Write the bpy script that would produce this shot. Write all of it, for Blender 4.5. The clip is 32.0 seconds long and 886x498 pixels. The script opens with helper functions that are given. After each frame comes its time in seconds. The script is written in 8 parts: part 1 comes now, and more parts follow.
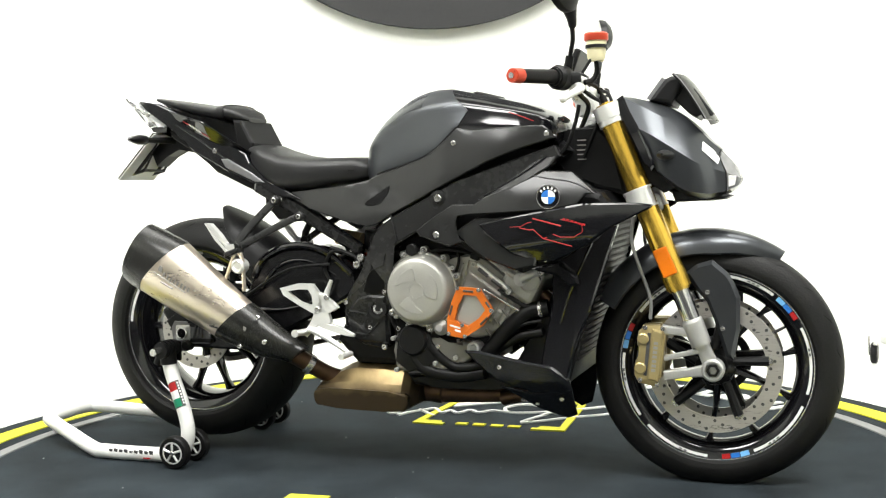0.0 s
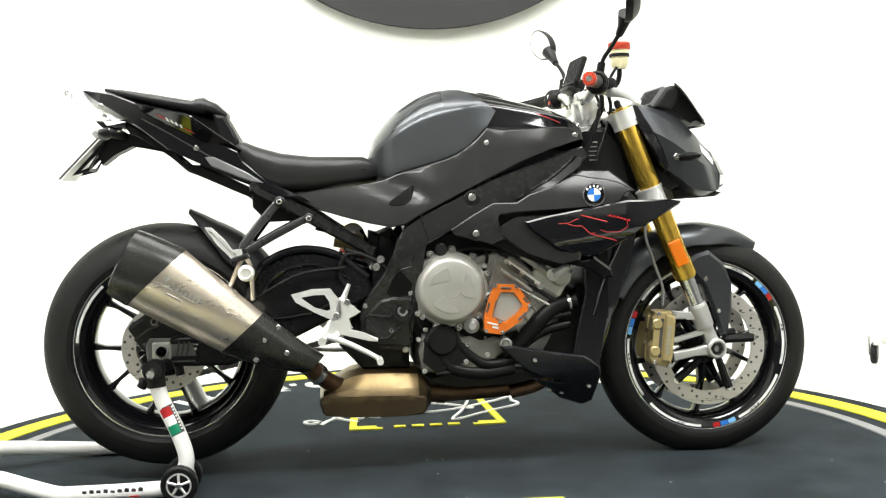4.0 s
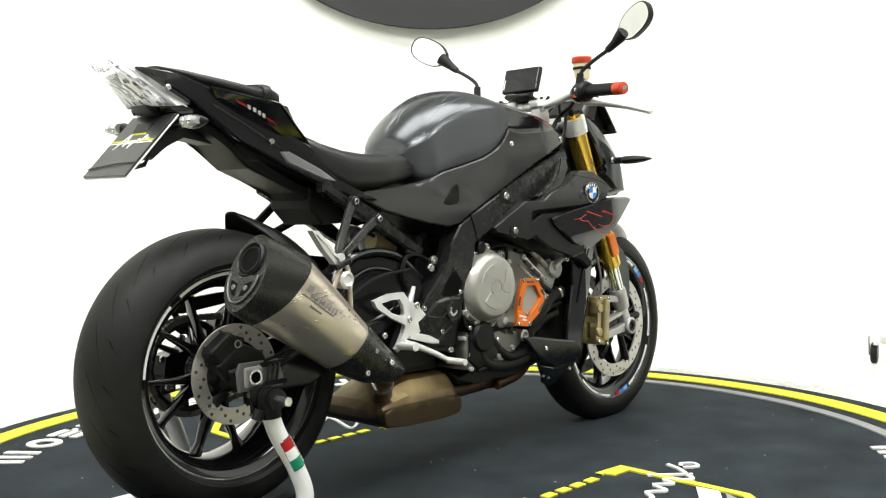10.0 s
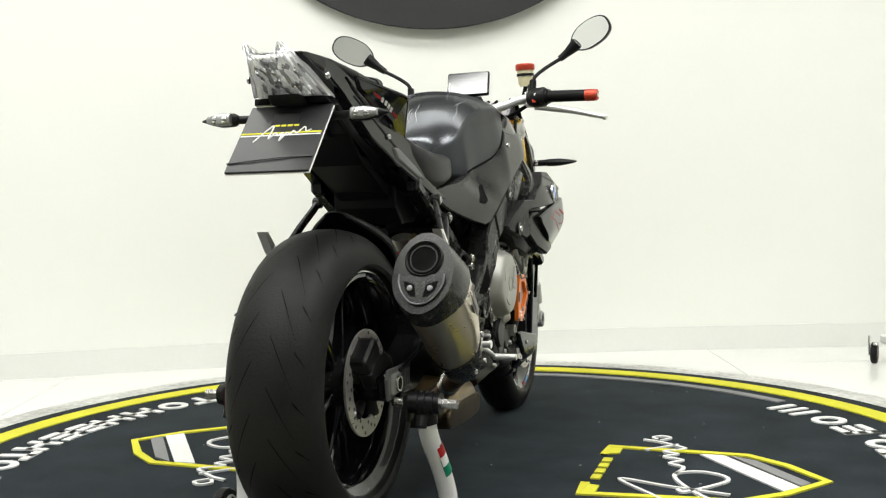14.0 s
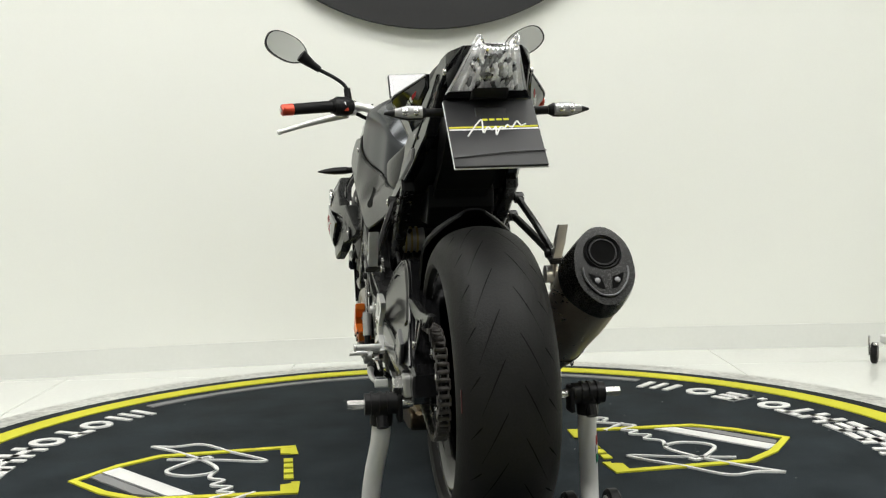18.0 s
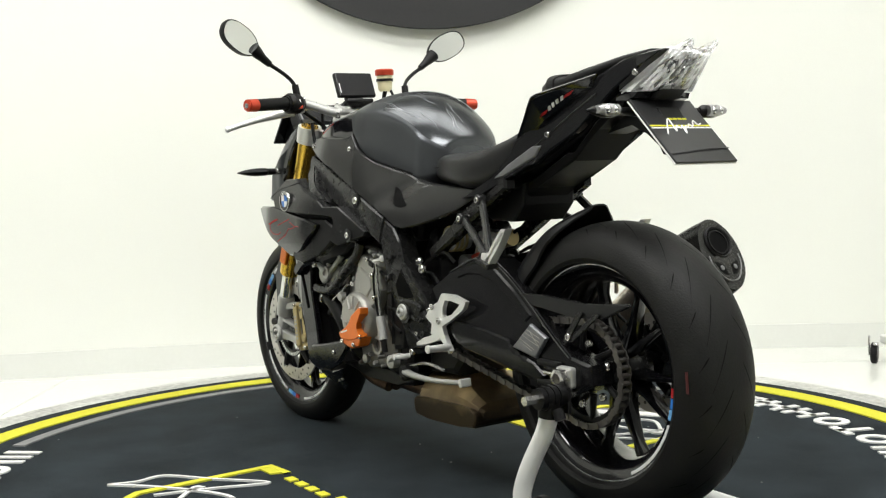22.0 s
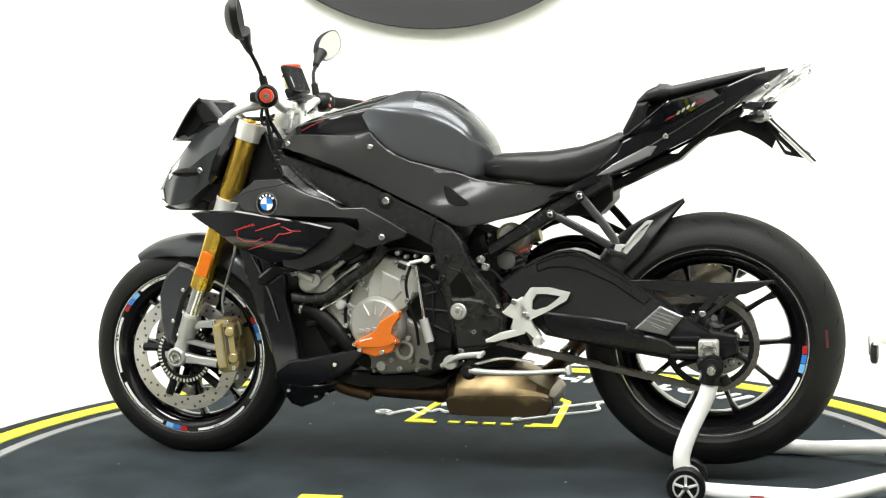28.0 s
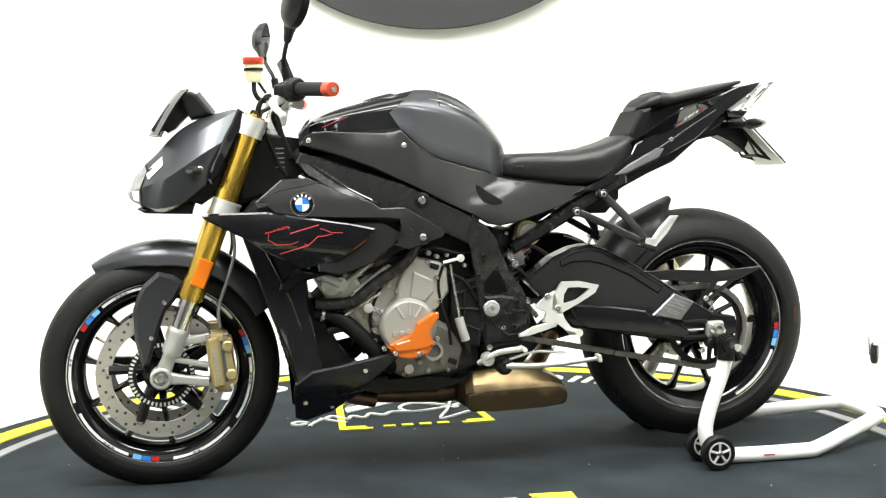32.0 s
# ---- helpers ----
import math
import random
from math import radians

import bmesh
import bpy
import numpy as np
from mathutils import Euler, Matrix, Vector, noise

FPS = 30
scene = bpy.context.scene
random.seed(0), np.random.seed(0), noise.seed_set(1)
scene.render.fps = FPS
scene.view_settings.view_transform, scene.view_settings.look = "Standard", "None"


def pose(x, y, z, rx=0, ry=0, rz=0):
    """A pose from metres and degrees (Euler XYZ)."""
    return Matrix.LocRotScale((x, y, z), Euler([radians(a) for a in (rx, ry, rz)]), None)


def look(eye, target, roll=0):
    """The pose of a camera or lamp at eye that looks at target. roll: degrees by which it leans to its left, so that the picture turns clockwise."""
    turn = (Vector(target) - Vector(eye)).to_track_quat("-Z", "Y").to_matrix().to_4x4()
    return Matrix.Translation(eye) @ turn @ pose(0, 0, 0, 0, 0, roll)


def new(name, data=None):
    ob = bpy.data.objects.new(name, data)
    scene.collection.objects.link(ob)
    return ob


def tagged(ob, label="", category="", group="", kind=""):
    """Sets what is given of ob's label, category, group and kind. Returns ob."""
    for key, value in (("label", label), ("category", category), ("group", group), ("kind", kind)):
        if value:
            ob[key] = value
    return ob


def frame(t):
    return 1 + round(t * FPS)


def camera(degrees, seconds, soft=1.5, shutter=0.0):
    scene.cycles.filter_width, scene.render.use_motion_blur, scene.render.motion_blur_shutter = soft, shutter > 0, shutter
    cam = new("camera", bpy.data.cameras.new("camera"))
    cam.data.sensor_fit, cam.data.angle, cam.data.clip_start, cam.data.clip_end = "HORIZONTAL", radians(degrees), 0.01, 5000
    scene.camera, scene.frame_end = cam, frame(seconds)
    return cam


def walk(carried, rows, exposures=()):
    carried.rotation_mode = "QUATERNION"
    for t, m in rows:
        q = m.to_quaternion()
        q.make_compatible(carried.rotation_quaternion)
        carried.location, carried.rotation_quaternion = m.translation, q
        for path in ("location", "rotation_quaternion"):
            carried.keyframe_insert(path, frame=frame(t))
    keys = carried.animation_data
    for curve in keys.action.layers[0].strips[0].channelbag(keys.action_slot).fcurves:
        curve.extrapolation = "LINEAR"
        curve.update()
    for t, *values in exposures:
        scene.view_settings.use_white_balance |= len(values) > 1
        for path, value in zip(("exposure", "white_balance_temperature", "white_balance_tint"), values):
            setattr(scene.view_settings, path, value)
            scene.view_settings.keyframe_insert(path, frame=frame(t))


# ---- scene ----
from mathutils.bvhtree import BVHTree

# The camera stands on its tripod; the turntable turns before it.
LENS = 44.07
EYE = (0.0, -2.927, 0.764)
AIM = (0.0149, -0.0029, 0.5727)
cam = camera(LENS, 32.0, 1.2)
CAM_POSE = look(EYE, AIM, -1.366)
walk(cam, [(0.0, CAM_POSE), (32.0, CAM_POSE)],
     exposures=[(0.0, 0.22), (3.0, 0.26), (6.0, 0.20), (10.0, -0.05), (12.0, -0.32), (13.0, -0.49), (14.5, -0.67), (16.5, -0.82), (18.0, -0.87), (20.0, -0.86), (22.0, -0.58), (23.5, -0.36), (25.0, -0.10), (28.0, 0.24), (32.0, 0.45)])

# ---- light: a white showroom lit by ceiling panels ----
world = bpy.data.worlds.new("world")
scene.world = world
world.use_nodes = True
world.node_tree.nodes["Background"].inputs[0].default_value = (1.0, 1.0, 0.97, 1)
world.node_tree.nodes["Background"].inputs[1].default_value = 0.03
CEIL = 3.3
PANELS = [(-1.5, 0.1, 17), (0.0, 0.0, 23), (1.5, 0.1, 17), (-1.25, -1.9, 98), (1.25, -1.9, 98)]
for px, py, watts in PANELS:
    lamp = bpy.data.lights.new("ceiling_panel_light", "AREA")
    lamp.shape, lamp.size, lamp.size_y, lamp.energy, lamp.color = "RECTANGLE", 1.5, 0.9, watts, (1.0, 1.0, 0.975)
    new("ceiling_panel_light", lamp).matrix_basis = pose(px, py, CEIL - 0.07)


# ---- materials ----
def material(name, color, rough=0.5, metal=0.0, bump=0.0, scale=60.0, var=0.12, big=4.0, coat=0.0, stretch=None, spec=0.5, rvar=0.15):
    """A surface with grain and larger wear in colour, roughness and relief."""
    m = bpy.data.materials.new(name)
    m.use_nodes = True
    nt = m.node_tree
    b = nt.nodes["Principled BSDF"]
    b.inputs["Metallic"].default_value = metal
    b.inputs["Coat Weight"].default_value = coat
    b.inputs["Coat Roughness"].default_value = 0.08
    b.inputs["Specular IOR Level"].default_value = spec
    tc = nt.nodes.new("ShaderNodeTexCoord")
    mp = nt.nodes.new("ShaderNodeMapping")
    nt.links.new(tc.outputs["Object"], mp.inputs["Vector"])
    if stretch:
        mp.inputs["Scale"].default_value = stretch
    fine = nt.nodes.new("ShaderNodeTexNoise")
    fine.inputs["Scale"].default_value, fine.inputs["Detail"].default_value = scale, 5
    wide = nt.nodes.new("ShaderNodeTexNoise")
    wide.inputs["Scale"].default_value, wide.inputs["Detail"].default_value = big, 4
    for n in (fine, wide):
        nt.links.new(mp.outputs[0], n.inputs["Vector"])
    mix = nt.nodes.new("ShaderNodeMix")
    mix.inputs["Factor"].default_value = 0.5
    nt.links.new(fine.outputs["Fac"], mix.inputs["A"])
    nt.links.new(wide.outputs["Fac"], mix.inputs["B"])
    ramp = nt.nodes.new("ShaderNodeValToRGB")
    lo, hi = [tuple(min(1, c * k) for c in color) + (1,) for k in (1 - var, 1 + var)]
    ramp.color_ramp.elements[0].position, ramp.color_ramp.elements[0].color = 0.3, lo
    ramp.color_ramp.elements[1].position, ramp.color_ramp.elements[1].color = 0.7, hi
    nt.links.new(mix.outputs[0], ramp.inputs["Fac"])
    nt.links.new(ramp.outputs[0], b.inputs["Base Color"])
    mr = nt.nodes.new("ShaderNodeMapRange")
    mr.inputs["From Min"].default_value, mr.inputs["From Max"].default_value = 0.3, 0.7
    mr.inputs["To Min"].default_value, mr.inputs["To Max"].default_value = max(0.02, rough * (1 - rvar)), min(1, rough * (1 + rvar))
    nt.links.new(mix.outputs[0], mr.inputs["Value"])
    nt.links.new(mr.outputs[0], b.inputs["Roughness"])
    if bump:
        bp = nt.nodes.new("ShaderNodeBump")
        bp.inputs["Strength"].default_value, bp.inputs["Distance"].default_value = bump, 0.002
        nt.links.new(fine.outputs["Fac"], bp.inputs["Height"])
        nt.links.new(bp.outputs[0], b.inputs["Normal"])
    return m


def clear(name, color, rough=0.03, ior=1.45):
    m = material(name, color, rough, var=0.02)
    b = m.node_tree.nodes["Principled BSDF"]
    b.inputs["Transmission Weight"].default_value, b.inputs["IOR"].default_value = 1.0, ior
    return m


M = {}
M["wall"] = material("white_wall_paint", (0.86, 0.87, 0.82), 0.7, bump=0.05, scale=180, var=0.015, big=1.2)
M["skirt"] = material("white_skirting_tile", (0.80, 0.81, 0.77), 0.35, var=0.02)
M["floor"] = material("white_floor_tile", (0.84, 0.85, 0.81), 0.18, var=0.02, big=2)
M["far"] = material("charcoal_reflection_panel", (0.07, 0.07, 0.071), 0.6, var=0.15)
M["far_side"] = material("grey_reflection_panel", (0.17, 0.17, 0.168), 0.6, var=0.12)
M["far_carpet"] = material("charcoal_floor_sheet", (0.045, 0.046, 0.048), 0.9, bump=0.4, scale=300, var=0.25)
M["ceil"] = material("grey_ceiling", (0.42, 0.42, 0.41), 0.8, var=0.03)
M["mat"] = material("dark_slate_carpet", (0.0205, 0.0265, 0.031), 0.95, bump=0.7, scale=520, var=0.75, big=5.5, spec=0.1)
M["mat_yellow"] = material("yellow_carpet_print", (0.62, 0.60, 0.045), 0.85, bump=0.4, scale=420, var=0.08, spec=0.2)
M["mat_white"] = material("white_carpet_print", (0.72, 0.72, 0.70), 0.85, bump=0.4, scale=420, var=0.08, spec=0.2)
M["mat_grey"] = material("grey_carpet_print", (0.23, 0.23, 0.23), 0.85, bump=0.4, scale=420, var=0.1, spec=0.2)
M["mat_edge"] = material("worn_grey_rim", (0.52, 0.52, 0.49), 0.8, bump=0.6, scale=45, var=0.42, big=5)
M["plate"] = material("black_plate_print", (0.016, 0.016, 0.017), 0.32, var=0.08, spec=0.6)
M["sign"] = material("black_sign_face", (0.012, 0.012, 0.013), 0.6, var=0.1)
M["white"] = material("white_paint", (0.80, 0.80, 0.78), 0.3, var=0.03)
M["grey"] = material("dark_grey_metallic_paint", (0.052, 0.056, 0.061), 0.30, 0.65, bump=0.015, scale=900, var=0.08, big=3, rvar=0.1, spec=0.6)
M["panel"] = material("satin_anthracite_plastic", (0.0165, 0.0167, 0.0165), 0.24, 0.0, scale=40, var=0.12, spec=0.28, rvar=0.08)
M["gloss"] = material("gloss_black_paint", (0.005, 0.005, 0.006), 0.09, var=0.1, spec=0.5)
M["arm_paint"] = material("semi_gloss_black_casting", (0.0065, 0.0065, 0.007), 0.20, 0.0, bump=0.01, scale=200, var=0.15, spec=0.26)
M["frame"] = material("satin_black_frame", (0.0135, 0.0135, 0.0135), 0.27, 0.0, scale=60, var=0.15, spec=0.32, rvar=0.1)
M["plastic"] = material("black_plastic", (0.006, 0.006, 0.0063), 0.42, bump=0.02, scale=300, var=0.15, spec=0.22)
M["rubber"] = material("black_rubber", (0.0055, 0.0055, 0.0055), 0.45, bump=0.08, scale=250, var=0.25, spec=0.17)
M["tread"] = material("tyre_tread_rubber", (0.0085, 0.0085, 0.0081), 0.55, bump=0.30, scale=220, var=0.45, big=14, spec=0.21)
M["seat"] = material("black_seat_vinyl", (0.010, 0.010, 0.0104), 0.38, bump=0.12, scale=900, var=0.1, spec=0.34)
M["gold"] = material("gold_anodised_fork", (0.70, 0.45, 0.07), 0.24, 0.9, var=0.05)
M["brass"] = material("gold_brake_caliper", (0.43, 0.345, 0.165), 0.36, 0.6, bump=0.05, var=0.08)
M["cast_alu"] = material("grey_cast_aluminium", (0.47, 0.47, 0.455), 0.42, 0.6, bump=0.10, scale=300, var=0.08)
M["alu"] = material("cast_silver_aluminium", (0.78, 0.78, 0.76), 0.34, 0.6, bump=0.08, scale=300, var=0.06)
M["steel"] = material("bright_steel", (0.62, 0.61, 0.59), 0.25, 0.95, var=0.08)
M["disc"] = material("brushed_brake_disc", (0.50, 0.48, 0.45), 0.30, 0.7, var=0.12, stretch=(1, 1, 8))
M["engine"] = material("warm_grey_engine_casting", (0.37, 0.365, 0.335), 0.42, 0.5, bump=0.10, scale=260, var=0.06)
M["dark_metal"] = material("dark_engine_metal", (0.010, 0.010, 0.010), 0.42, 0.2, bump=0.2, scale=160, var=0.3, spec=0.25)
M["titan"] = material("brushed_titanium", (0.61, 0.54, 0.45), 0.30, 0.85, bump=0.05, scale=30, var=0.07, stretch=(1, 6, 6))
M["carbon"] = material("glossy_dark_end_cap", (0.018, 0.018, 0.0165), 0.27, 0.1, scale=300, var=0.2, spec=0.3)
M["collector"] = material("heat_stained_collector", (0.36, 0.265, 0.130), 0.38, 0.8, scale=14, var=0.5, big=9, bump=0.08)
M["header"] = material("browned_header_pipe", (0.13, 0.078, 0.048), 0.38, 0.8, scale=20, var=0.5, big=8)
M["orange"] = material("orange_anodised_guard", (0.80, 0.19, 0.02), 0.32, 0.45, var=0.06)
M["amber"] = material("amber_reflector", (0.72, 0.17, 0.005), 0.3, var=0.2, scale=400, bump=0.4, spec=0.3)
M["red"] = material("red_anodised", (0.55, 0.065, 0.030), 0.3, 0.4, var=0.06)
M["red_ink"] = material("red_line_decal", (0.38, 0.012, 0.013), 0.5, var=0.05, spec=0.3)
M["blue"] = material("blue_decal", (0.02, 0.16, 0.55), 0.35, var=0.05)
M["sky"] = material("light_blue_decal", (0.16, 0.42, 0.75), 0.35, var=0.05)
M["green"] = material("green_decal", (0.0, 0.22, 0.11), 0.4, var=0.05)
M["decal"] = material("silver_white_decal", (0.76, 0.76, 0.75), 0.4, 0.1, var=0.06)
M["core"] = material("black_radiator_fin", (0.014, 0.013, 0.012), 0.6, 0.1, var=0.15)
# dark colour of printed marks, also painted where holes and slots lie in shade
M["ink"] = material("print_and_recess_dark", (0.05, 0.05, 0.05), 0.5, var=0.1)
M["fluid"] = material("cloudy_fluid_reservoir", (0.72, 0.66, 0.42), 0.3, var=0.06)
M["clear"] = clear("clear_plastic_lens", (0.95, 0.95, 0.95))
M["smoke"] = material("smoked_screen", (0.010, 0.010, 0.010), 0.16, var=0.05, spec=0.2)
M["mirror"] = material("mirror_glass", (0.60, 0.61, 0.60), 0.02, 1.0, var=0.01)
M["silver_lens"] = material("bright_silver_reflector", (0.93, 0.93, 0.92), 0.18, 0.0, var=0.25, scale=160, big=40, bump=0.3)
M["chrome"] = material("chrome_reflector", (0.75, 0.75, 0.75), 0.12, 1.0, var=0.03)
M["chain"] = material("dull_chain_steel", (0.16, 0.15, 0.14), 0.45, 0.8, var=0.25, scale=120)
M["sidemark"] = material("faded_red_tyre_mark", (0.07, 0.009, 0.009), 0.6, var=0.1)
M["engine_low"] = material("dark_grey_lower_casting", (0.17, 0.165, 0.15), 0.45, 0.5, bump=0.12, scale=220, var=0.15)
# near-black for the strips, patches and discs that stand in for shade in recesses
M["recess_shade"] = material("black_recess_shade", (0.004, 0.004, 0.004), 0.9, var=0.1, spec=0.1)
M["hose"] = material("grey_hose", (0.16, 0.16, 0.155), 0.5, var=0.1)
M["spoiler"] = material("blue_black_satin_plastic", (0.005, 0.0055, 0.0075), 0.24, var=0.1, bump=0.01, scale=300, spec=0.36)
M["logo_grey"] = material("etched_grey_logo", (0.27, 0.26, 0.24), 0.45, 0.5, var=0.1)
M["hatch"] = material("grey_hatched_plate", (0.22, 0.22, 0.235), 0.32, 0.85, bump=0.3, scale=200, var=0.3)
M["rim_bright"] = material("bright_rim_line", (0.70, 0.70, 0.70), 0.2, 0.8, var=0.3, big=12)
M["trim_grey"] = material("satin_grey_trim", (0.16, 0.16, 0.165), 0.4, 0.3, var=0.08)
M["screen"] = material("dark_display_glass", (0.02, 0.02, 0.022), 0.08, var=0.05, coat=0.5)
M["film"] = material("filmed_grey_paint", (0.054, 0.058, 0.063), 0.20, 0.65, bump=0.06, scale=24, var=0.12, big=7, spec=0.7)
M["film_glint"] = material("pale_film_glint", (0.30, 0.31, 0.33), 0.08, 0.2, var=0.05)
M["lamp_glass"] = material("clear_headlamp_glass", (0.26, 0.26, 0.265), 0.06, 0.5, var=0.3, scale=60, big=20)
M["lens_grey"] = material("clear_grey_lens", (0.42, 0.42, 0.415), 0.1, 0.4, var=0.3, scale=200, bump=0.3)


def tint_by_height(m, color, low, high):
    """Mixes in a darker brown below and keeps the straw tint above, with a ragged edge."""
    nt = m.node_tree
    b = nt.nodes["Principled BSDF"]
    tint = b.inputs["Base Color"].links[0].from_socket
    tc = nt.nodes.new("ShaderNodeTexCoord")
    sep = nt.nodes.new("ShaderNodeSeparateXYZ")
    nt.links.new(tc.outputs["Object"], sep.inputs[0])
    rag = nt.nodes.new("ShaderNodeTexNoise")
    rag.inputs["Scale"].default_value, rag.inputs["Detail"].default_value = 22, 4
    nt.links.new(tc.outputs["Object"], rag.inputs["Vector"])
    add = nt.nodes.new("ShaderNodeMath")
    add.operation = "MULTIPLY_ADD"
    nt.links.new(rag.outputs["Fac"], add.inputs[0])
    add.inputs[1].default_value = 0.05
    nt.links.new(sep.outputs[2], add.inputs[2])
    mr = nt.nodes.new("ShaderNodeMapRange")
    mr.inputs["From Min"].default_value, mr.inputs["From Max"].default_value = low + 0.025, high + 0.025
    nt.links.new(add.outputs[0], mr.inputs["Value"])
    mix = nt.nodes.new("ShaderNodeMix")
    mix.data_type = "RGBA"
    nt.links.new(mr.outputs[0], mix.inputs["Factor"])
    mix.inputs[6].default_value = (*color, 1)
    nt.links.new(tint, mix.inputs[7])
    nt.links.new(mix.outputs[2], b.inputs["Base Color"])


tint_by_height(M["collector"], (0.060, 0.043, 0.027), 0.190, 0.262)


# ---- building kit ----
CRISP = []  # panels whose chamfers stay sharp


def part(name, bm, mat, parent=None, label="", angle=32, smooth=True):
    """Links a bmesh as one mesh object under its thing or part."""
    if bm in CRISP:
        angle = min(angle, 13)
        CRISP.remove(bm)
    bmesh.ops.recalc_face_normals(bm, faces=bm.faces)
    me = bpy.data.meshes.new(name)
    bm.to_mesh(me)
    bm.free()
    me.materials.append(M[mat])
    if smooth:
        me.polygons.foreach_set("use_smooth", [True] * len(me.polygons))
        me.set_sharp_from_angle(angle=radians(angle))
    ob = new(name, me)
    if parent is not None:
        ob.parent = parent
    if label:
        tagged(ob, label)
    return ob


def mesh_of(verts, faces):
    bm = bmesh.new()
    vs = [bm.verts.new(v) for v in verts]
    for f in faces:
        try:
            bm.faces.new([vs[i] for i in f])
        except ValueError:
            pass
    return bm


def join(*bms):
    """One bmesh out of several."""
    out = bmesh.new()
    for b in bms:
        me = bpy.data.meshes.new("tmp")
        b.to_mesh(me)
        out.from_mesh(me)
        bpy.data.meshes.remove(me)
        b.free()
    return out


def moved(bm, m):
    bmesh.ops.transform(bm, matrix=m, verts=bm.verts)
    return bm


def box(c, s, rot=(0, 0, 0), bevel=0.003):
    bm = bmesh.new()
    bmesh.ops.create_cube(bm, size=1, matrix=Matrix.Diagonal((*s, 1)))
    if bevel:
        bmesh.ops.bevel(bm, geom=bm.edges[:], offset=min(bevel, min(s) * 0.4), segments=2, affect="EDGES", profile=0.5)
    CRISP.append(bm)
    return moved(bm, pose(*c, *rot))


def prism(pts, y0, y1, bevel=0.003, seg=2):
    """A plate: an outline in the side plane, from y0 to y1, with rounded edges."""
    bm = bmesh.new()
    a = [bm.verts.new((x, y0, z)) for x, z in pts]
    b = [bm.verts.new((x, y1, z)) for x, z in pts]
    n = len(pts)
    fa, fb = bm.faces.new(a), bm.faces.new(b[::-1])
    for i in range(n):
        bm.faces.new((a[i], b[i], b[(i + 1) % n], a[(i + 1) % n]))
    if bevel:
        edges = list(fa.edges) + list(fb.edges)
        bmesh.ops.bevel(bm, geom=edges, offset=min(bevel, abs(y1 - y0) * 0.45), segments=seg, affect="EDGES", profile=0.5, clamp_overlap=True)
    CRISP.append(bm)
    return bm


def soft(pts, times=1):
    """An outline with its corners cut twice finer."""
    for _ in range(times):
        out = []
        for (ax, az), (bx, bz) in zip(pts, pts[1:] + pts[:1]):
            out += [(ax + (bx - ax) * 0.22, az + (bz - az) * 0.22), (ax + (bx - ax) * 0.78, az + (bz - az) * 0.78)]
        pts = out
    return pts


def hoop(outer, inner, y0, y1, bevel=0.002):
    """A plate with a hole: two outlines with the same number of corners."""
    bm = bmesh.new()
    n = len(outer)
    lo, li = [bm.verts.new((x, y0, z)) for x, z in outer], [bm.verts.new((x, y0, z)) for x, z in inner]
    ho, hi = [bm.verts.new((x, y1, z)) for x, z in outer], [bm.verts.new((x, y1, z)) for x, z in inner]
    for i in range(n):
        j = (i + 1) % n
        for q in ((lo[i], lo[j], li[j], li[i]), (ho[i], hi[i], hi[j], ho[j]), (lo[i], ho[i], ho[j], lo[j]), (li[i], li[j], hi[j], hi[i])):
            bm.faces.new(q)
    if bevel:
        es = [e for e in bm.edges if len(e.link_faces) == 2 and e.calc_face_angle(0) > 1.0 and abs(e.verts[0].co.y - e.verts[1].co.y) < 1e-6]
        bmesh.ops.bevel(bm, geom=es, offset=bevel, segments=1, affect="EDGES", clamp_overlap=True)
    return bm


def ramp(u, k=0.012):
    """Zero below nought and u above it, with a soft bend."""
    return k * math.log1p(math.exp(min(60, u / k)))


def edge_gap(x, z, pts):
    best = 9.0
    for (ax, az), (bx, bz) in zip(pts, pts[1:] + pts[:1]):
        dx, dz = bx - ax, bz - az
        k = max(0, min(1, ((x - ax) * dx + (z - az) * dz) / (dx * dx + dz * dz + 1e-12)))
        best = min(best, math.hypot(x - ax - k * dx, z - az - k * dz))
    return best


def inset(pts, r):
    """The same outline, r further in."""
    n = len(pts)
    turn = sum(pts[i][0] * pts[(i + 1) % n][1] - pts[(i + 1) % n][0] * pts[i][1] for i in range(n))
    side = 1 if turn > 0 else -1
    out = []
    for i in range(n):
        (ax, az), (bx, bz), (cx, cz) = pts[i - 1], pts[i], pts[(i + 1) % n]
        u, v = Vector((bx - ax, bz - az)).normalized(), Vector((cx - bx, cz - bz)).normalized()
        nu, nv = Vector((-u.y, u.x)) * side, Vector((-v.y, v.x)) * side
        m = nu + nv
        m = m / max(0.3, m.dot(nu)) if m.length > 1e-6 else nu
        out.append((bx + m.x * r, bz + m.y * r))
    return out


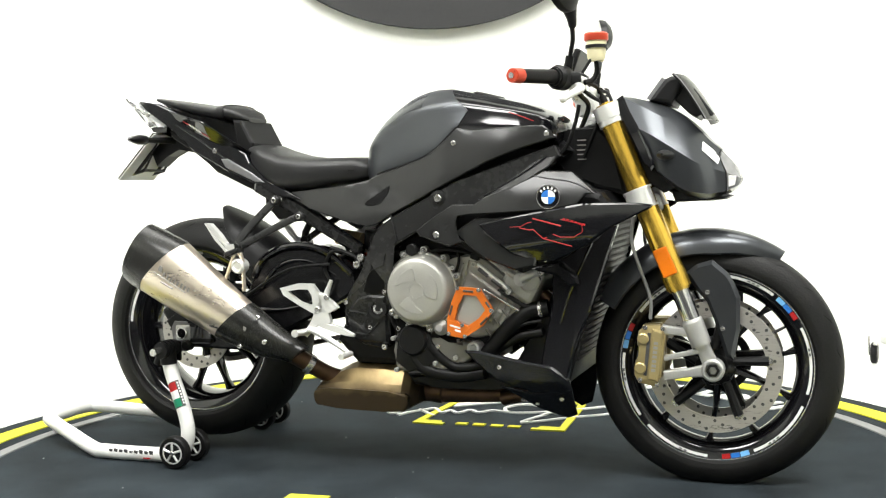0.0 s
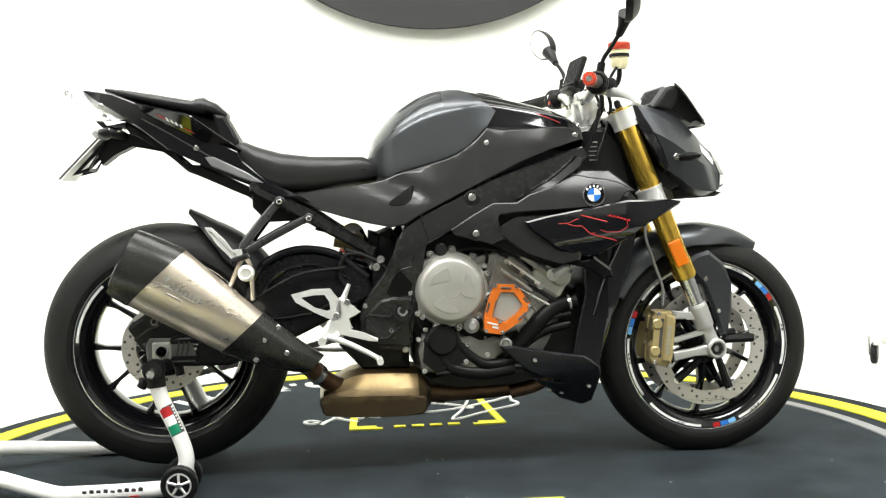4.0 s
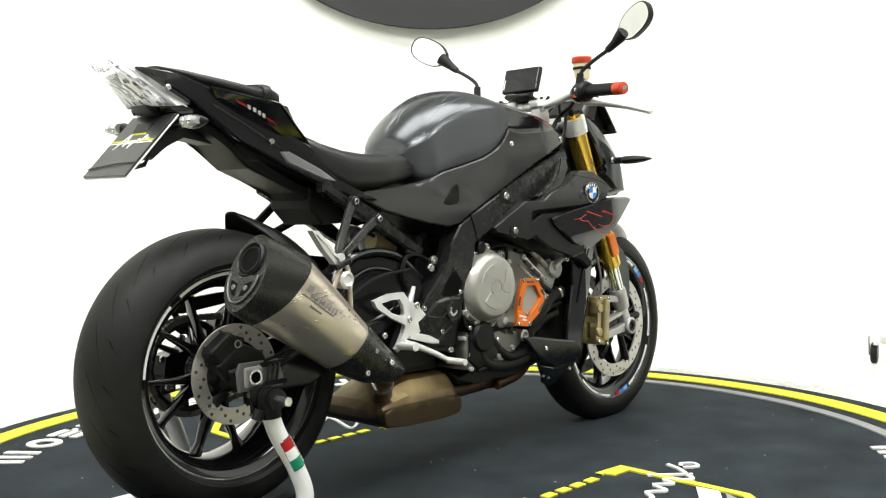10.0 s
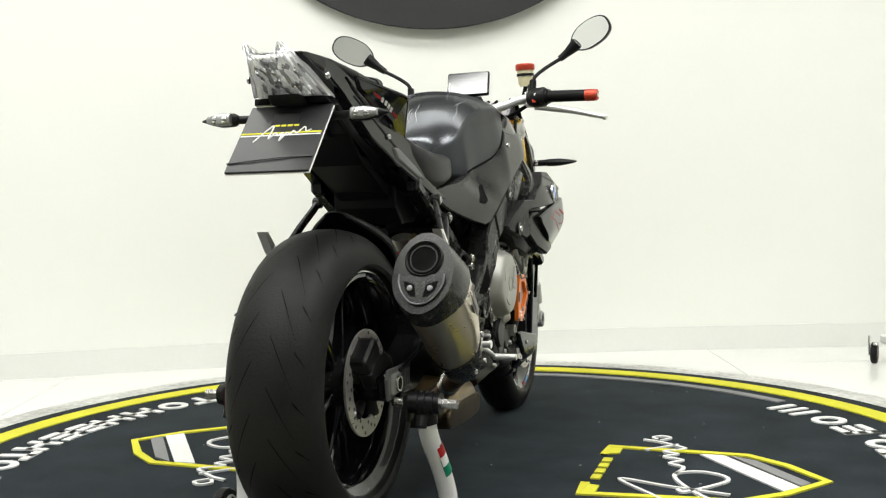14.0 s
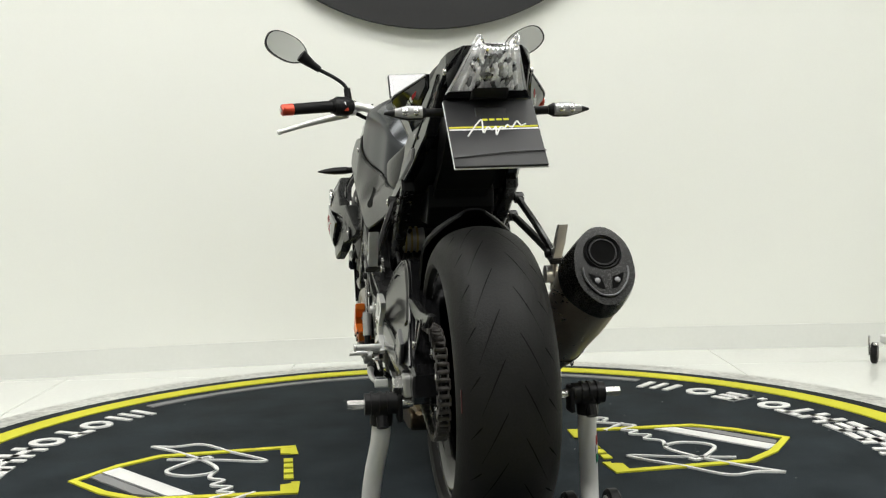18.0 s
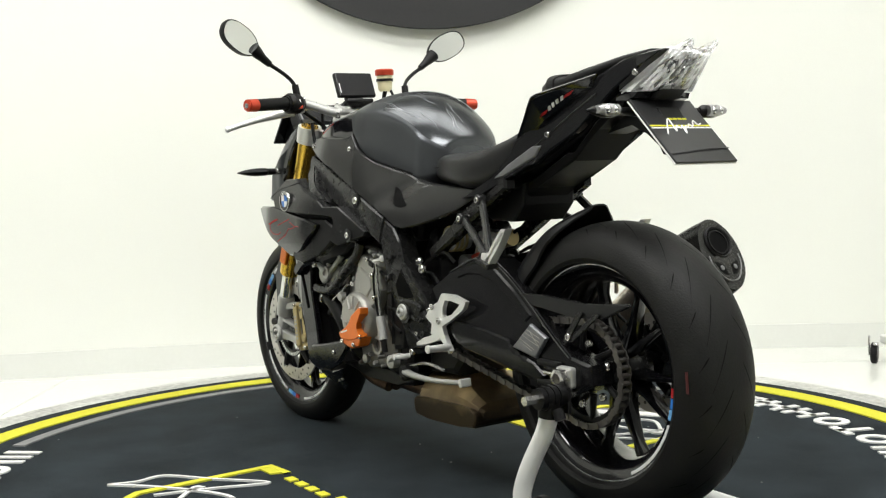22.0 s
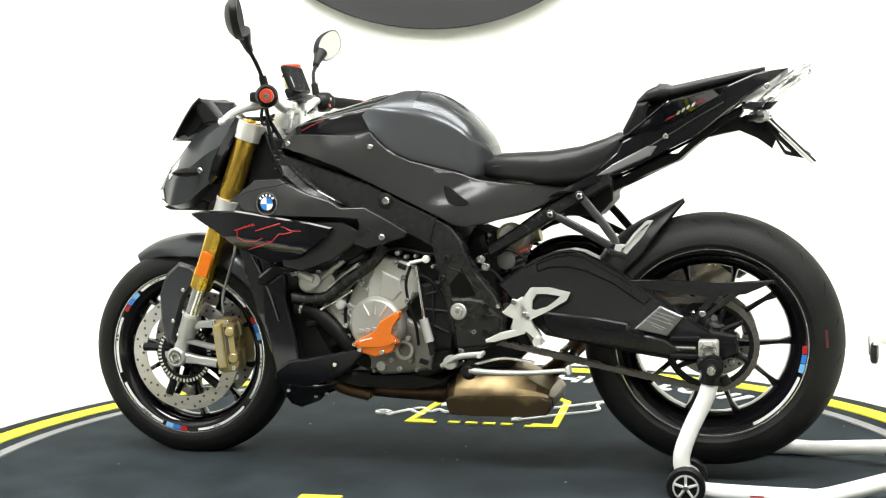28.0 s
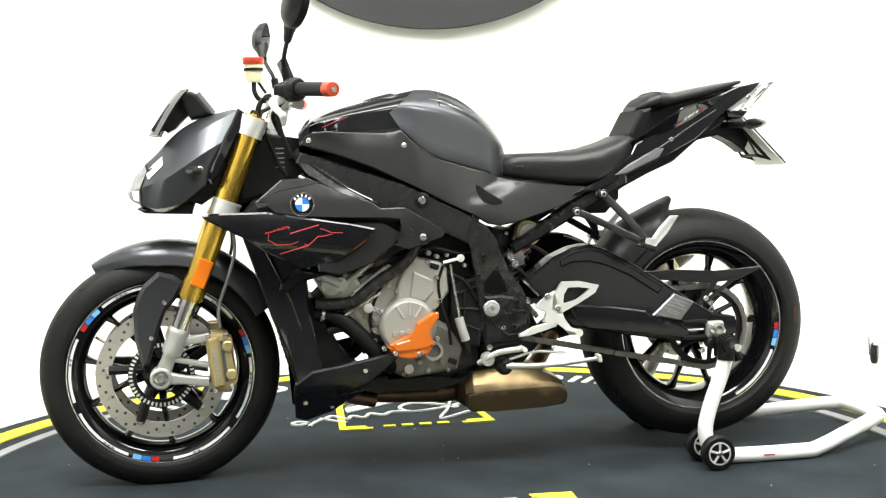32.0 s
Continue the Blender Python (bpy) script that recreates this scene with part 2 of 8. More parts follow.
def shell(pts, yf, s=1, t=0.012, r=0.012, step=0.03, crisp=True):
    """A body panel: an outline in the side plane, bulged to yf(x, z) on the side s, with chamfered edges."""
    if not callable(yf):
        y_flat = yf
        yf = lambda x, z: y_flat
    bm = bmesh.new()
    rim = [bm.verts.new((x, 0, z)) for x, z in pts]
    if r:
        lip = [bm.verts.new((x, 0, z)) for x, z in inset(pts, r)]
        bm.faces.new(lip)
        for i in range(len(rim)):
            j = (i + 1) % len(rim)
            bm.faces.new((rim[i], rim[j], lip[j], lip[i]))
    else:
        bm.faces.new(rim)
    bmesh.ops.triangulate(bm, faces=bm.faces[:])
    for ax in (0, 2):
        lo, hi = min(v.co[ax] for v in bm.verts), max(v.co[ax] for v in bm.verts)
        k = math.ceil(lo / step)
        while k * step < hi:
            co, no = [0, 0, 0], [0, 0, 0]
            co[ax], no[ax] = k * step, 1
            bmesh.ops.bisect_plane(bm, geom=bm.verts[:] + bm.edges[:] + bm.faces[:], plane_co=co, plane_no=no, dist=1e-5)
            k += 1
    outer = {}
    for v in bm.verts:
        d = min(1, edge_gap(v.co.x, v.co.z, pts) / r) if r else 1
        outer[(round(v.co.x, 5), round(v.co.z, 5))] = yf(v.co.x, v.co.z) - r * (1 - d)
        v.co.y = s * (yf(v.co.x, v.co.z) - t - r)
    ret = bmesh.ops.extrude_face_region(bm, geom=bm.faces[:])
    for g in ret["geom"]:
        if isinstance(g, bmesh.types.BMVert):
            g.co.y = s * outer[(round(g.co.x, 5), round(g.co.z, 5))]
    if crisp:
        CRISP.append(bm)
    return bm


def spline(pts, n=6):
    """A smooth line through points."""
    P = [Vector(p) for p in pts]
    P = [2 * P[0] - P[1]] + P + [2 * P[-1] - P[-2]]
    out = []
    for i in range(1, len(P) - 2):
        for k in range(n):
            u = k / n
            a, b, c, d = P[i - 1:i + 3]
            out.append(0.5 * ((2 * b) + (c - a) * u + (2 * a - 5 * b + 4 * c - d) * u * u + (3 * b - a - 3 * c + d) * u ** 3))
    return out + [P[-2]]


def pipe(pts, r, sides=10, n=6, flat=1.0, caps=True):
    """A round bar along a smooth line; r is one radius or one for each point."""
    rr = r if isinstance(r, (list, tuple)) else [r] * len(pts)
    line = spline(pts, n)
    rad = []
    for i in range(len(pts) - 1):
        rad += [rr[i] + (rr[i + 1] - rr[i]) * k / n for k in range(n)]
    rad.append(rr[-1])
    rings, ref = [], Vector((0, 1, 0))
    for i, p in enumerate(line):
        d = (line[min(i + 1, len(line) - 1)] - line[max(i - 1, 0)]).normalized()
        u = ref - d * ref.dot(d)
        if u.length < 0.05:
            u = Vector((0, 0, 1)) - d * d.z
        u.normalize()
        w = d.cross(u)
        ref = u
        rings.append([p + (u * math.cos(a) * flat + w * math.sin(a)) * rad[i] for a in [2 * math.pi * k / sides for k in range(sides)]])
    return loft(rings, caps)


def loft(rings, caps=True):
    n = len(rings[0])
    verts = [p for r in rings for p in r]
    faces = [(i * n + k, i * n + (k + 1) % n, (i + 1) * n + (k + 1) % n, (i + 1) * n + k) for i in range(len(rings) - 1) for k in range(n)]
    if caps:
        faces += [tuple(range(n))[::-1], tuple((len(rings) - 1) * n + k for k in range(n))]
    return mesh_of(verts, faces)


def ring(c, u, v, e=2.0, n=28):
    """A rounded section: centre, two half axes, and how square it is."""
    c, u, v = Vector(c), Vector(u), Vector(v)
    out = []
    for k in range(n):
        a = 2 * math.pi * k / n
        ca, sa = math.cos(a), math.sin(a)
        out.append(c + u * math.copysign(abs(ca) ** (2 / e), ca) + v * math.copysign(abs(sa) ** (2 / e), sa))
    return out


def lathe(profile, c, n=48, closed=False):
    """A turned body round the axle's direction: profile of (radius, y)."""
    rings = []
    for r, y in profile:
        rings.append([Vector((c[0] + r * math.cos(2 * math.pi * k / n), c[1] + y, c[2] + r * math.sin(2 * math.pi * k / n))) for k in range(n)])
    bm = loft(rings, False)
    if closed:
        m = len(profile)
        bm.verts.ensure_lookup_table()
        for k in range(n):
            bm.faces.new([bm.verts[i] for i in ((m - 1) * n + k, (m - 1) * n + (k + 1) % n, (k + 1) % n, k)])
    return bm


def turned(profile, c, n=24):
    """A turned body with both ends closed."""
    return lathe([(0.0004, profile[0][1])] + list(profile) + [(0.0004, profile[-1][1])], c, n)


def bar(a, b, r, sides=12, r2=None):
    """A straight round rod from a to b."""
    a, b = Vector(a), Vector(b)
    d = (b - a).normalized()
    u = d.orthogonal().normalized()
    w = d.cross(u)
    angles = [2 * math.pi * k / sides for k in range(sides)]
    return loft([[p + (u * math.cos(t) + w * math.sin(t)) * q for t in angles] for p, q in ((a, r), (b, r if r2 is None else r2))])


def bolt(x, y, z, s, r=0.007, h=0.005):
    """A socket-head bolt whose head looks to the side s."""
    return turned([(r, 0), (r, s * h * 0.7), (r * 0.8, s * h), (r * 0.45, s * h), (r * 0.42, s * h * 0.45)], (x, y, z), 12)


def thing(name, label, category, **more):
    ob = new(name)
    ob.empty_display_size = 0.1
    return tagged(ob, label, category, **more)


def pair(name, make, mat, parent, label=""):
    """The same part on both sides; make(s) builds it for the side s (1 is the left side)."""
    return [part(name, make(s), mat, parent, label) for s in (-1, 1)]


# ---- the room ----
FLOOR = -0.02


def plain(name, verts, faces, mat, kind="structure", label="", category=""):
    ob = part(name, mesh_of(verts, faces), mat, smooth=False)
    return tagged(ob, label, category, kind=kind)


def slab(x0, x1, y0, y1, z0, z1):
    v = [(x, y, z) for z in (z0, z1) for y in (y0, y1) for x in (x0, x1)]
    return v, [(0, 2, 3, 1), (4, 5, 7, 6), (0, 1, 5, 4), (2, 6, 7, 3), (0, 4, 6, 2), (1, 3, 7, 5)]


def wall_line(x):
    """Where the gently bowed back wall stands."""
    return 1.815 + 0.088 * x - 0.044 * x * x


def bowed(z0, z1, d0, d1, x0=-3.0, x1=3.0, n=36):
    xs = [x0 + (x1 - x0) * i / n for i in range(n + 1)]
    v = []
    for x in xs:
        y = wall_line(x)
        v += [(x, y - d1, z0), (x, y - d1, z1), (x, y + d0, z1), (x, y + d0, z0)]
    f = []
    for i in range(n):
        a, b = i * 4, (i + 1) * 4
        f += [(a + k, a + (k + 1) % 4, b + (k + 1) % 4, b + k) for k in range(4)]
    return v, f + [(0, 1, 2, 3), (n * 4, n * 4 + 3, n * 4 + 2, n * 4 + 1)]


plain("floor", *slab(-3.0, 3.0, -5.0, 2.4, FLOOR - 0.15, FLOOR - 0.004), "skirt", label="pale grout bed under white floor tiles", category="floor")
floor = bpy.data.objects["floor"]
tile_mesh = {}
TILE = 0.9
for i in range(-4, 4):
    for j in range(-6, 4):
        x0, y0 = i * TILE + 0.28, j * TILE - 0.33
        x1, y1 = min(x0 + TILE, 3.0) - 0.0035, min(y0 + TILE, 2.4) - 0.0035
        x0, y0 = max(x0, -3.0), max(y0, -5.0)
        if x1 - x0 < 0.05 or y1 - y0 < 0.05:
            continue
        key = (round(x1 - x0, 3), round(y1 - y0, 3))
        if key not in tile_mesh:
            bm = box((0, 0, 0), (key[0], key[1], 0.004), bevel=0.001)
            ob = part("tile", bm, "floor", floor, smooth=False)
            tile_mesh[key] = ob.data
        else:
            ob = new("tile", tile_mesh[key])
            ob.parent = floor
        ob.location = ((x0 + x1) / 2, (y0 + y1) / 2, FLOOR - 0.002)
plain("wall_back", *bowed(FLOOR - 0.1, CEIL, 0.12, 0.0), "wall", label="white painted back wall, gently bowed", category="wall")
plain("baseboard", *bowed(FLOOR, FLOOR + 0.105, -0.001, 0.012), "skirt", label="low white tile skirting along the back wall", category="skirting")
plain("wall_left", *slab(-3.15, -3.0, -5.0, 2.4, FLOOR, CEIL), "wall", label="plain white side wall", category="wall")
plain("wall_right", *slab(3.0, 3.15, -5.0, 2.4, FLOOR, CEIL), "wall", label="plain white side wall", category="wall")
plain("wall_front", *slab(-3.0, 3.0, -5.15, -5.0, FLOOR, CEIL), "wall", label="plain white wall opposite the bowed wall", category="wall")
# unseen dark panels added so that glossy parts reflect dark, not white
plain("dark_panel_front", *slab(-2.94, 2.94, -4.995, -4.95, FLOOR, 1.35), "far", label="unseen charcoal panel added to darken reflections, wall opposite", category="wall panelling")
plain("dark_panel_left", *slab(-2.995, -2.95, -4.99, 0.9, FLOOR, 1.5), "far_side", label="unseen grey panel added to darken reflections, side wall", category="wall panelling")
plain("dark_panel_right", *slab(2.95, 2.995, -4.99, 0.9, FLOOR, 1.5), "far_side", label="unseen grey panel added to darken reflections, side wall", category="wall panelling")
plain("ceiling", *slab(-3.15, 3.15, -5.15, 2.4, CEIL, CEIL + 0.1), "ceil", label="plain pale grey ceiling", category="ceiling")

# unseen dark floor sheet, added to darken low reflections and cut bounce light
plain("dark_floor_sheet", *slab(-2.94, 2.94, -4.94, -1.62, FLOOR, FLOOR + 0.005), "far_carpet", label="unseen charcoal sheet added to darken reflections before the turntable", category="carpet")

glow = bpy.data.materials.new("lit_panel")
glow.use_nodes = True
glow.node_tree.nodes["Principled BSDF"].inputs["Emission Color"].default_value = (1, 0.99, 0.94, 1)
glow.node_tree.nodes["Principled BSDF"].inputs["Emission Strength"].default_value = 6.0
M["glow"] = glow
for px, py, watts in PANELS:
    lampthing = thing("ceiling_light", "flat white rectangular light panel in the ceiling", "ceiling light", group="ceiling panels")
    lampthing.matrix_basis = pose(px, py, CEIL)
    rim = hoop([(-0.8, -0.5), (0.8, -0.5), (0.8, 0.5), (-0.8, 0.5)], [(-0.75, -0.45), (0.75, -0.45), (0.75, 0.45), (-0.75, 0.45)], 0, 0.05, 0.004)
    part("frame", moved(rim, pose(0, 0, 0, -90)), "white", lampthing)
    part("diffuser", box((0, 0, -0.02), (1.5, 0.9, 0.02)), "glow", lampthing)

# the oval sign on the back wall
sign = thing("wall_sign", "large black oval sign standing off the white wall", "sign")
sign.matrix_basis = pose(0.01, wall_line(0.0) - 0.075, 1.99, 0, 0, 4)
oval = [ring((0, y, 0), (0.80 - q, 0, 0), (0, 0, 0.60 - q), 2, 96) for y, q in ((0.05, 0.004), (0.004, 0.0), (0, 0.003))]
part("board", loft(oval), "sign", sign)
part("spacer", loft([ring((0, y, 0), (0.62, 0, 0), (0, 0, 0.42), 2, 48) for y in (0.08, 0.051)]), "white", sign)
for a, b in (((-0.52, -0.30), (-0.18, -0.375)), ((-0.30, -0.05), (-0.285, -0.452)), ((0.0, 0.1), (0.32, 0.16))):
    part("stroke", bar((a[0], -0.003, a[1]), (b[0], -0.003, b[1]), 0.016, 8, 0.007), "white", sign, "white painted pen stroke")

# the white wheeled frame beside the turntable
trolley = thing("wheeled_stand", "white metal stand on small black castors", "stand")
trolley.matrix_basis = pose(1.722, 1.15, FLOOR)
part("upright", box((0.078, 0.02, 0.30), (0.062, 0.062, 0.44), bevel=0.008), "white", trolley)
part("foot", box((0.070, 0.12, 0.095), (0.040, 0.34, 0.035), bevel=0.006), "white", trolley)
for y in (0.0, 0.26):
    castor = part("castor", turned([(0.036, -0.013), (0.042, -0.008), (0.042, 0.008), (0.036, 0.013)], (0, 0, 0), 24), "rubber", trolley, "black rubber castor wheel")
    castor.matrix_basis = pose(0.018, y, 0.042, 0, 0, 62)
    part("fork", box((0, 0.02, 0.03), (0.03, 0.006, 0.08)), "steel", castor)
    part("brake_lever", box((-0.022, -0.008, 0.040), (0.045, 0.018, 0.008)), "steel", castor)

# ---- the turntable and its printed carpet ----
table = thing("turntable", "round turntable covered with dark printed carpet", "turntable")
part("deck", lathe([(0.001, 0), (1.50, 0), (1.505, -0.003), (1.505, -0.018)], (0, 0, 0), 160), "mat", table)


bpy.data.objects["deck"].data.transform(pose(0, 0, 0, 90))


def arc_band(r0, r1, a0, a1, z, n=None, h=0.003):
    n = n or max(4, int(abs(a1 - a0) / 2.5))
    full = abs(a1 - a0) >= 359.9
    v, f = [], []
    for i in range(n + (0 if full else 1)):
        a = radians(a0 + (a1 - a0) * i / n)
        c, s = math.cos(a), math.sin(a)
        v += [(r0 * c, r0 * s, 0.0), (r1 * c, r1 * s, 0.0), (r1 * c, r1 * s, z), (r0 * c, r0 * s, z)]
    m = len(v) // 4
    for i in range(m if full else m - 1):
        a, b = i * 4, ((i + 1) % m) * 4
        f += [(a + k, b + k, b + (k + 1) % 4, a + (k + 1) % 4) for k in range(4)]
    if not full:
        f += [(0, 1, 2, 3), (m * 4 - 4, m * 4 - 1, m * 4 - 2, m * 4 - 3)]
    return mesh_of(v, f)


part("rim", moved(arc_band(1.5055, 1.612, 0, 360, 0.017, 160), pose(0, 0, -0.019)), "mat_edge", table, "worn pale grey rim of the deck")
part("yellow_ring", arc_band(1.360, 1.434, 0, 360, 0.004, 160), "mat_yellow", table, "bright yellow printed ring")
part("grey_arc", arc_band(1.262, 1.300, -42.5, 43.5, 0.004), "mat_grey", table, "grey printed arc")
part("grey_arc", arc_band(1.262, 1.300, 139, 221, 0.004), "mat_grey", table, "grey printed arc")


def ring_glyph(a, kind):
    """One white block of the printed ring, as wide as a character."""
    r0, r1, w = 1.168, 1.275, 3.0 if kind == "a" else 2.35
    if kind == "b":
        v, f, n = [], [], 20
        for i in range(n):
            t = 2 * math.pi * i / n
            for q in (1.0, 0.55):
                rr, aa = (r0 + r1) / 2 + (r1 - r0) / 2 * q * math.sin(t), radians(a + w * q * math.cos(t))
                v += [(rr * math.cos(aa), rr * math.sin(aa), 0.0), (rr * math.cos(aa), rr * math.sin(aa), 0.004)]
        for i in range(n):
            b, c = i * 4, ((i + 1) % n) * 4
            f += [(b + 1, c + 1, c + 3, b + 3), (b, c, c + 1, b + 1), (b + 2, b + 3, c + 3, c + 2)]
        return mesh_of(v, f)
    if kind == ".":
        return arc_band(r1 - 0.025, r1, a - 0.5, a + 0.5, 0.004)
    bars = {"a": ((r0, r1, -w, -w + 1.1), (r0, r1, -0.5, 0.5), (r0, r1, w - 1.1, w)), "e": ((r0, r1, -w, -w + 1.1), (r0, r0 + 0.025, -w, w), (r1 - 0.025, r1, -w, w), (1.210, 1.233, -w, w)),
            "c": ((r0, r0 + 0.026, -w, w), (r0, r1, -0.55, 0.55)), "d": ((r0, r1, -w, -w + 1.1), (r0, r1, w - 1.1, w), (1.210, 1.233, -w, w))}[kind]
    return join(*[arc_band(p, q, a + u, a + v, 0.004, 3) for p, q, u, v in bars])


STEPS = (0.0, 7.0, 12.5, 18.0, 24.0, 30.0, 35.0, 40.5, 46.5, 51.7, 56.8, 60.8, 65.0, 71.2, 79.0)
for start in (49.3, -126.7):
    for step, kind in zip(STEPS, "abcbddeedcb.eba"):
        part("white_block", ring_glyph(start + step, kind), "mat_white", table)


def flat_poly(pts, z=0.004):
    bm = bmesh.new()
    lo, hi = [bm.verts.new((x, y, 0.0)) for x, y in pts], [bm.verts.new((x, y, z)) for x, y in pts]
    bm.faces.new(hi)
    n = len(pts)
    for i in range(n):
        bm.faces.new((lo[i], lo[(i + 1) % n], hi[(i + 1) % n], hi[i]))
    return bm


def ribbon(pts, w, z=0.005, n=6, smooth=True):
    """A flat printed stroke; w is its width."""
    line = spline([(x, y, 0) for x, y in pts], n) if smooth else [Vector((x, y, 0)) for x, y in pts]
    v, f = [], []
    for i, p in enumerate(line):
        d = (line[min(i + 1, len(line) - 1)] - line[max(i - 1, 0)])
        d = d.normalized() if d.length > 1e-9 else Vector((1, 0, 0))
        q = Vector((-d.y, d.x, 0)) * w / 2
        v += [(p.x + q.x, p.y + q.y, z), (p.x - q.x, p.y - q.y, z), (p.x + q.x, p.y + q.y, 0), (p.x - q.x, p.y - q.y, 0)]
    for i in range(len(line) - 1):
        a, b = i * 4, i * 4 + 4
        f += [(a, a + 1, b + 1, b), (a, b, b + 2, a + 2), (a + 1, a + 3, b + 3, b + 1)]
    return mesh_of(v, f)


def shield(s):
    """The printed five-sided badge; it points away from the middle."""
    turn = (Matrix.Identity(4) if s > 0 else pose(0, 0, 0, 0, 0, 180)) @ Matrix.Translation((0, 0.029 if s > 0 else 0.049, 0)) @ Matrix.Diagonal((1, 0.956, 1, 1))
    side = [(-0.14, 0.385), (-0.232, 0.385), (-0.222, 0.58), (-0.212, 0.775), (-0.13, 0.88), (0.0, 0.982), (0.13, 0.88), (0.212, 0.775), (0.222, 0.58), (0.232, 0.385), (0.14, 0.385)]
    bits = [("badge_outline", join(ribbon(side, 0.024, 0.0045, smooth=False), flat_poly([(-0.235, 0.38), (-0.150, 0.38), (-0.160, 0.425), (-0.225, 0.425)]), flat_poly([(0.235, 0.38), (0.150, 0.38), (0.160, 0.425), (0.225, 0.425)])), "mat_yellow"),
            ("badge_stripe", flat_poly([(0.068, 0.915), (0.110, 0.875), (-0.196, 0.645), (-0.198, 0.710)]), "mat_white"),
            ("badge_stripe", flat_poly([(0.025, 0.940), (0.058, 0.918), (-0.196, 0.728), (-0.160, 0.800)]), "mat_grey"),
            ("signature", join(ribbon([(0.334, 0.812), (0.25, 0.73), (0.12, 0.635), (0.02, 0.600), (-0.02, 0.655), (0.0, 0.715), (0.045, 0.738), (0.10, 0.705), (0.168, 0.640), (0.15, 0.62)], 0.011),
                               ribbon([(0.334, 0.812), (0.315, 0.74), (0.325, 0.660), (0.22, 0.575), (0.088, 0.464), (0.13, 0.60), (0.168, 0.750)], 0.009),
                               ribbon([(0.02, 0.600), (-0.05, 0.615), (-0.085, 0.575), (-0.124, 0.605), (-0.150, 0.552), (-0.185, 0.585), (-0.205, 0.545), (-0.245, 0.60), (-0.275, 0.570), (-0.31, 0.52), (-0.329, 0.471)], 0.011),
                               ribbon([(-0.21, 0.49), (-0.29, 0.575)], 0.010), ribbon([(-0.33, 0.52), (-0.36, 0.545), (-0.38, 0.52), (-0.36, 0.495), (-0.335, 0.51)], 0.010)), "mat_white")]
    for i in range(4):
        bits.append(("badge_block", flat_poly([(-0.105 + i * 0.056, 0.390), (-0.068 + i * 0.056, 0.390), (-0.068 + i * 0.056, 0.416), (-0.105 + i * 0.056, 0.416)]), "mat_yellow"))
    for name, bm, mat in bits:
        part(name, moved(bm, turn), mat, table)


shield(1)
shield(-1)

lint = []
for k in range(34):
    r, a = 1.25 * math.sqrt(random.random()), random.uniform(0, 2 * math.pi)
    lint.append(box((r * math.cos(a), r * math.sin(a), 0.002), (random.uniform(0.002, 0.007), random.uniform(0.0015, 0.003), 0.002), (0, 0, random.uniform(0, 180)), 0))
tagged(part("lint", join(*lint), "mat_grey", table, "pale lint and crumbs on the carpet"), kind="stuff")


# ---- the motorcycle ----
bike = thing("motorcycle", "dark grey and black naked sport motorcycle with a gold fork", "motorcycle")
FRONT, REAR = (0.7265, 0.0, 0.2885), (-0.712, 0.0, 0.3465)
STEER = Matrix.Translation((0.42, 0, 0.95)) @ Matrix.Rotation(radians(2.3), 4, Vector((-0.405, 0, 0.914))) @ Matrix.Translation((-0.42, 0, -0.95))


def steered(name, bm, mat, parent=None, label="", **more):
    """A part that turns with the handlebar, which stands a little to the left."""
    return part(name, moved(bm, STEER), mat, parent or bike, label, **more)


def polar(c, r, a, y=0.0):
    return Vector((c[0] + r * math.cos(radians(a)), c[1] + y, c[2] + r * math.sin(radians(a))))


def at(p, y):
    """A point of the side plane at the depth y."""
    return (p[0], y, p[1])


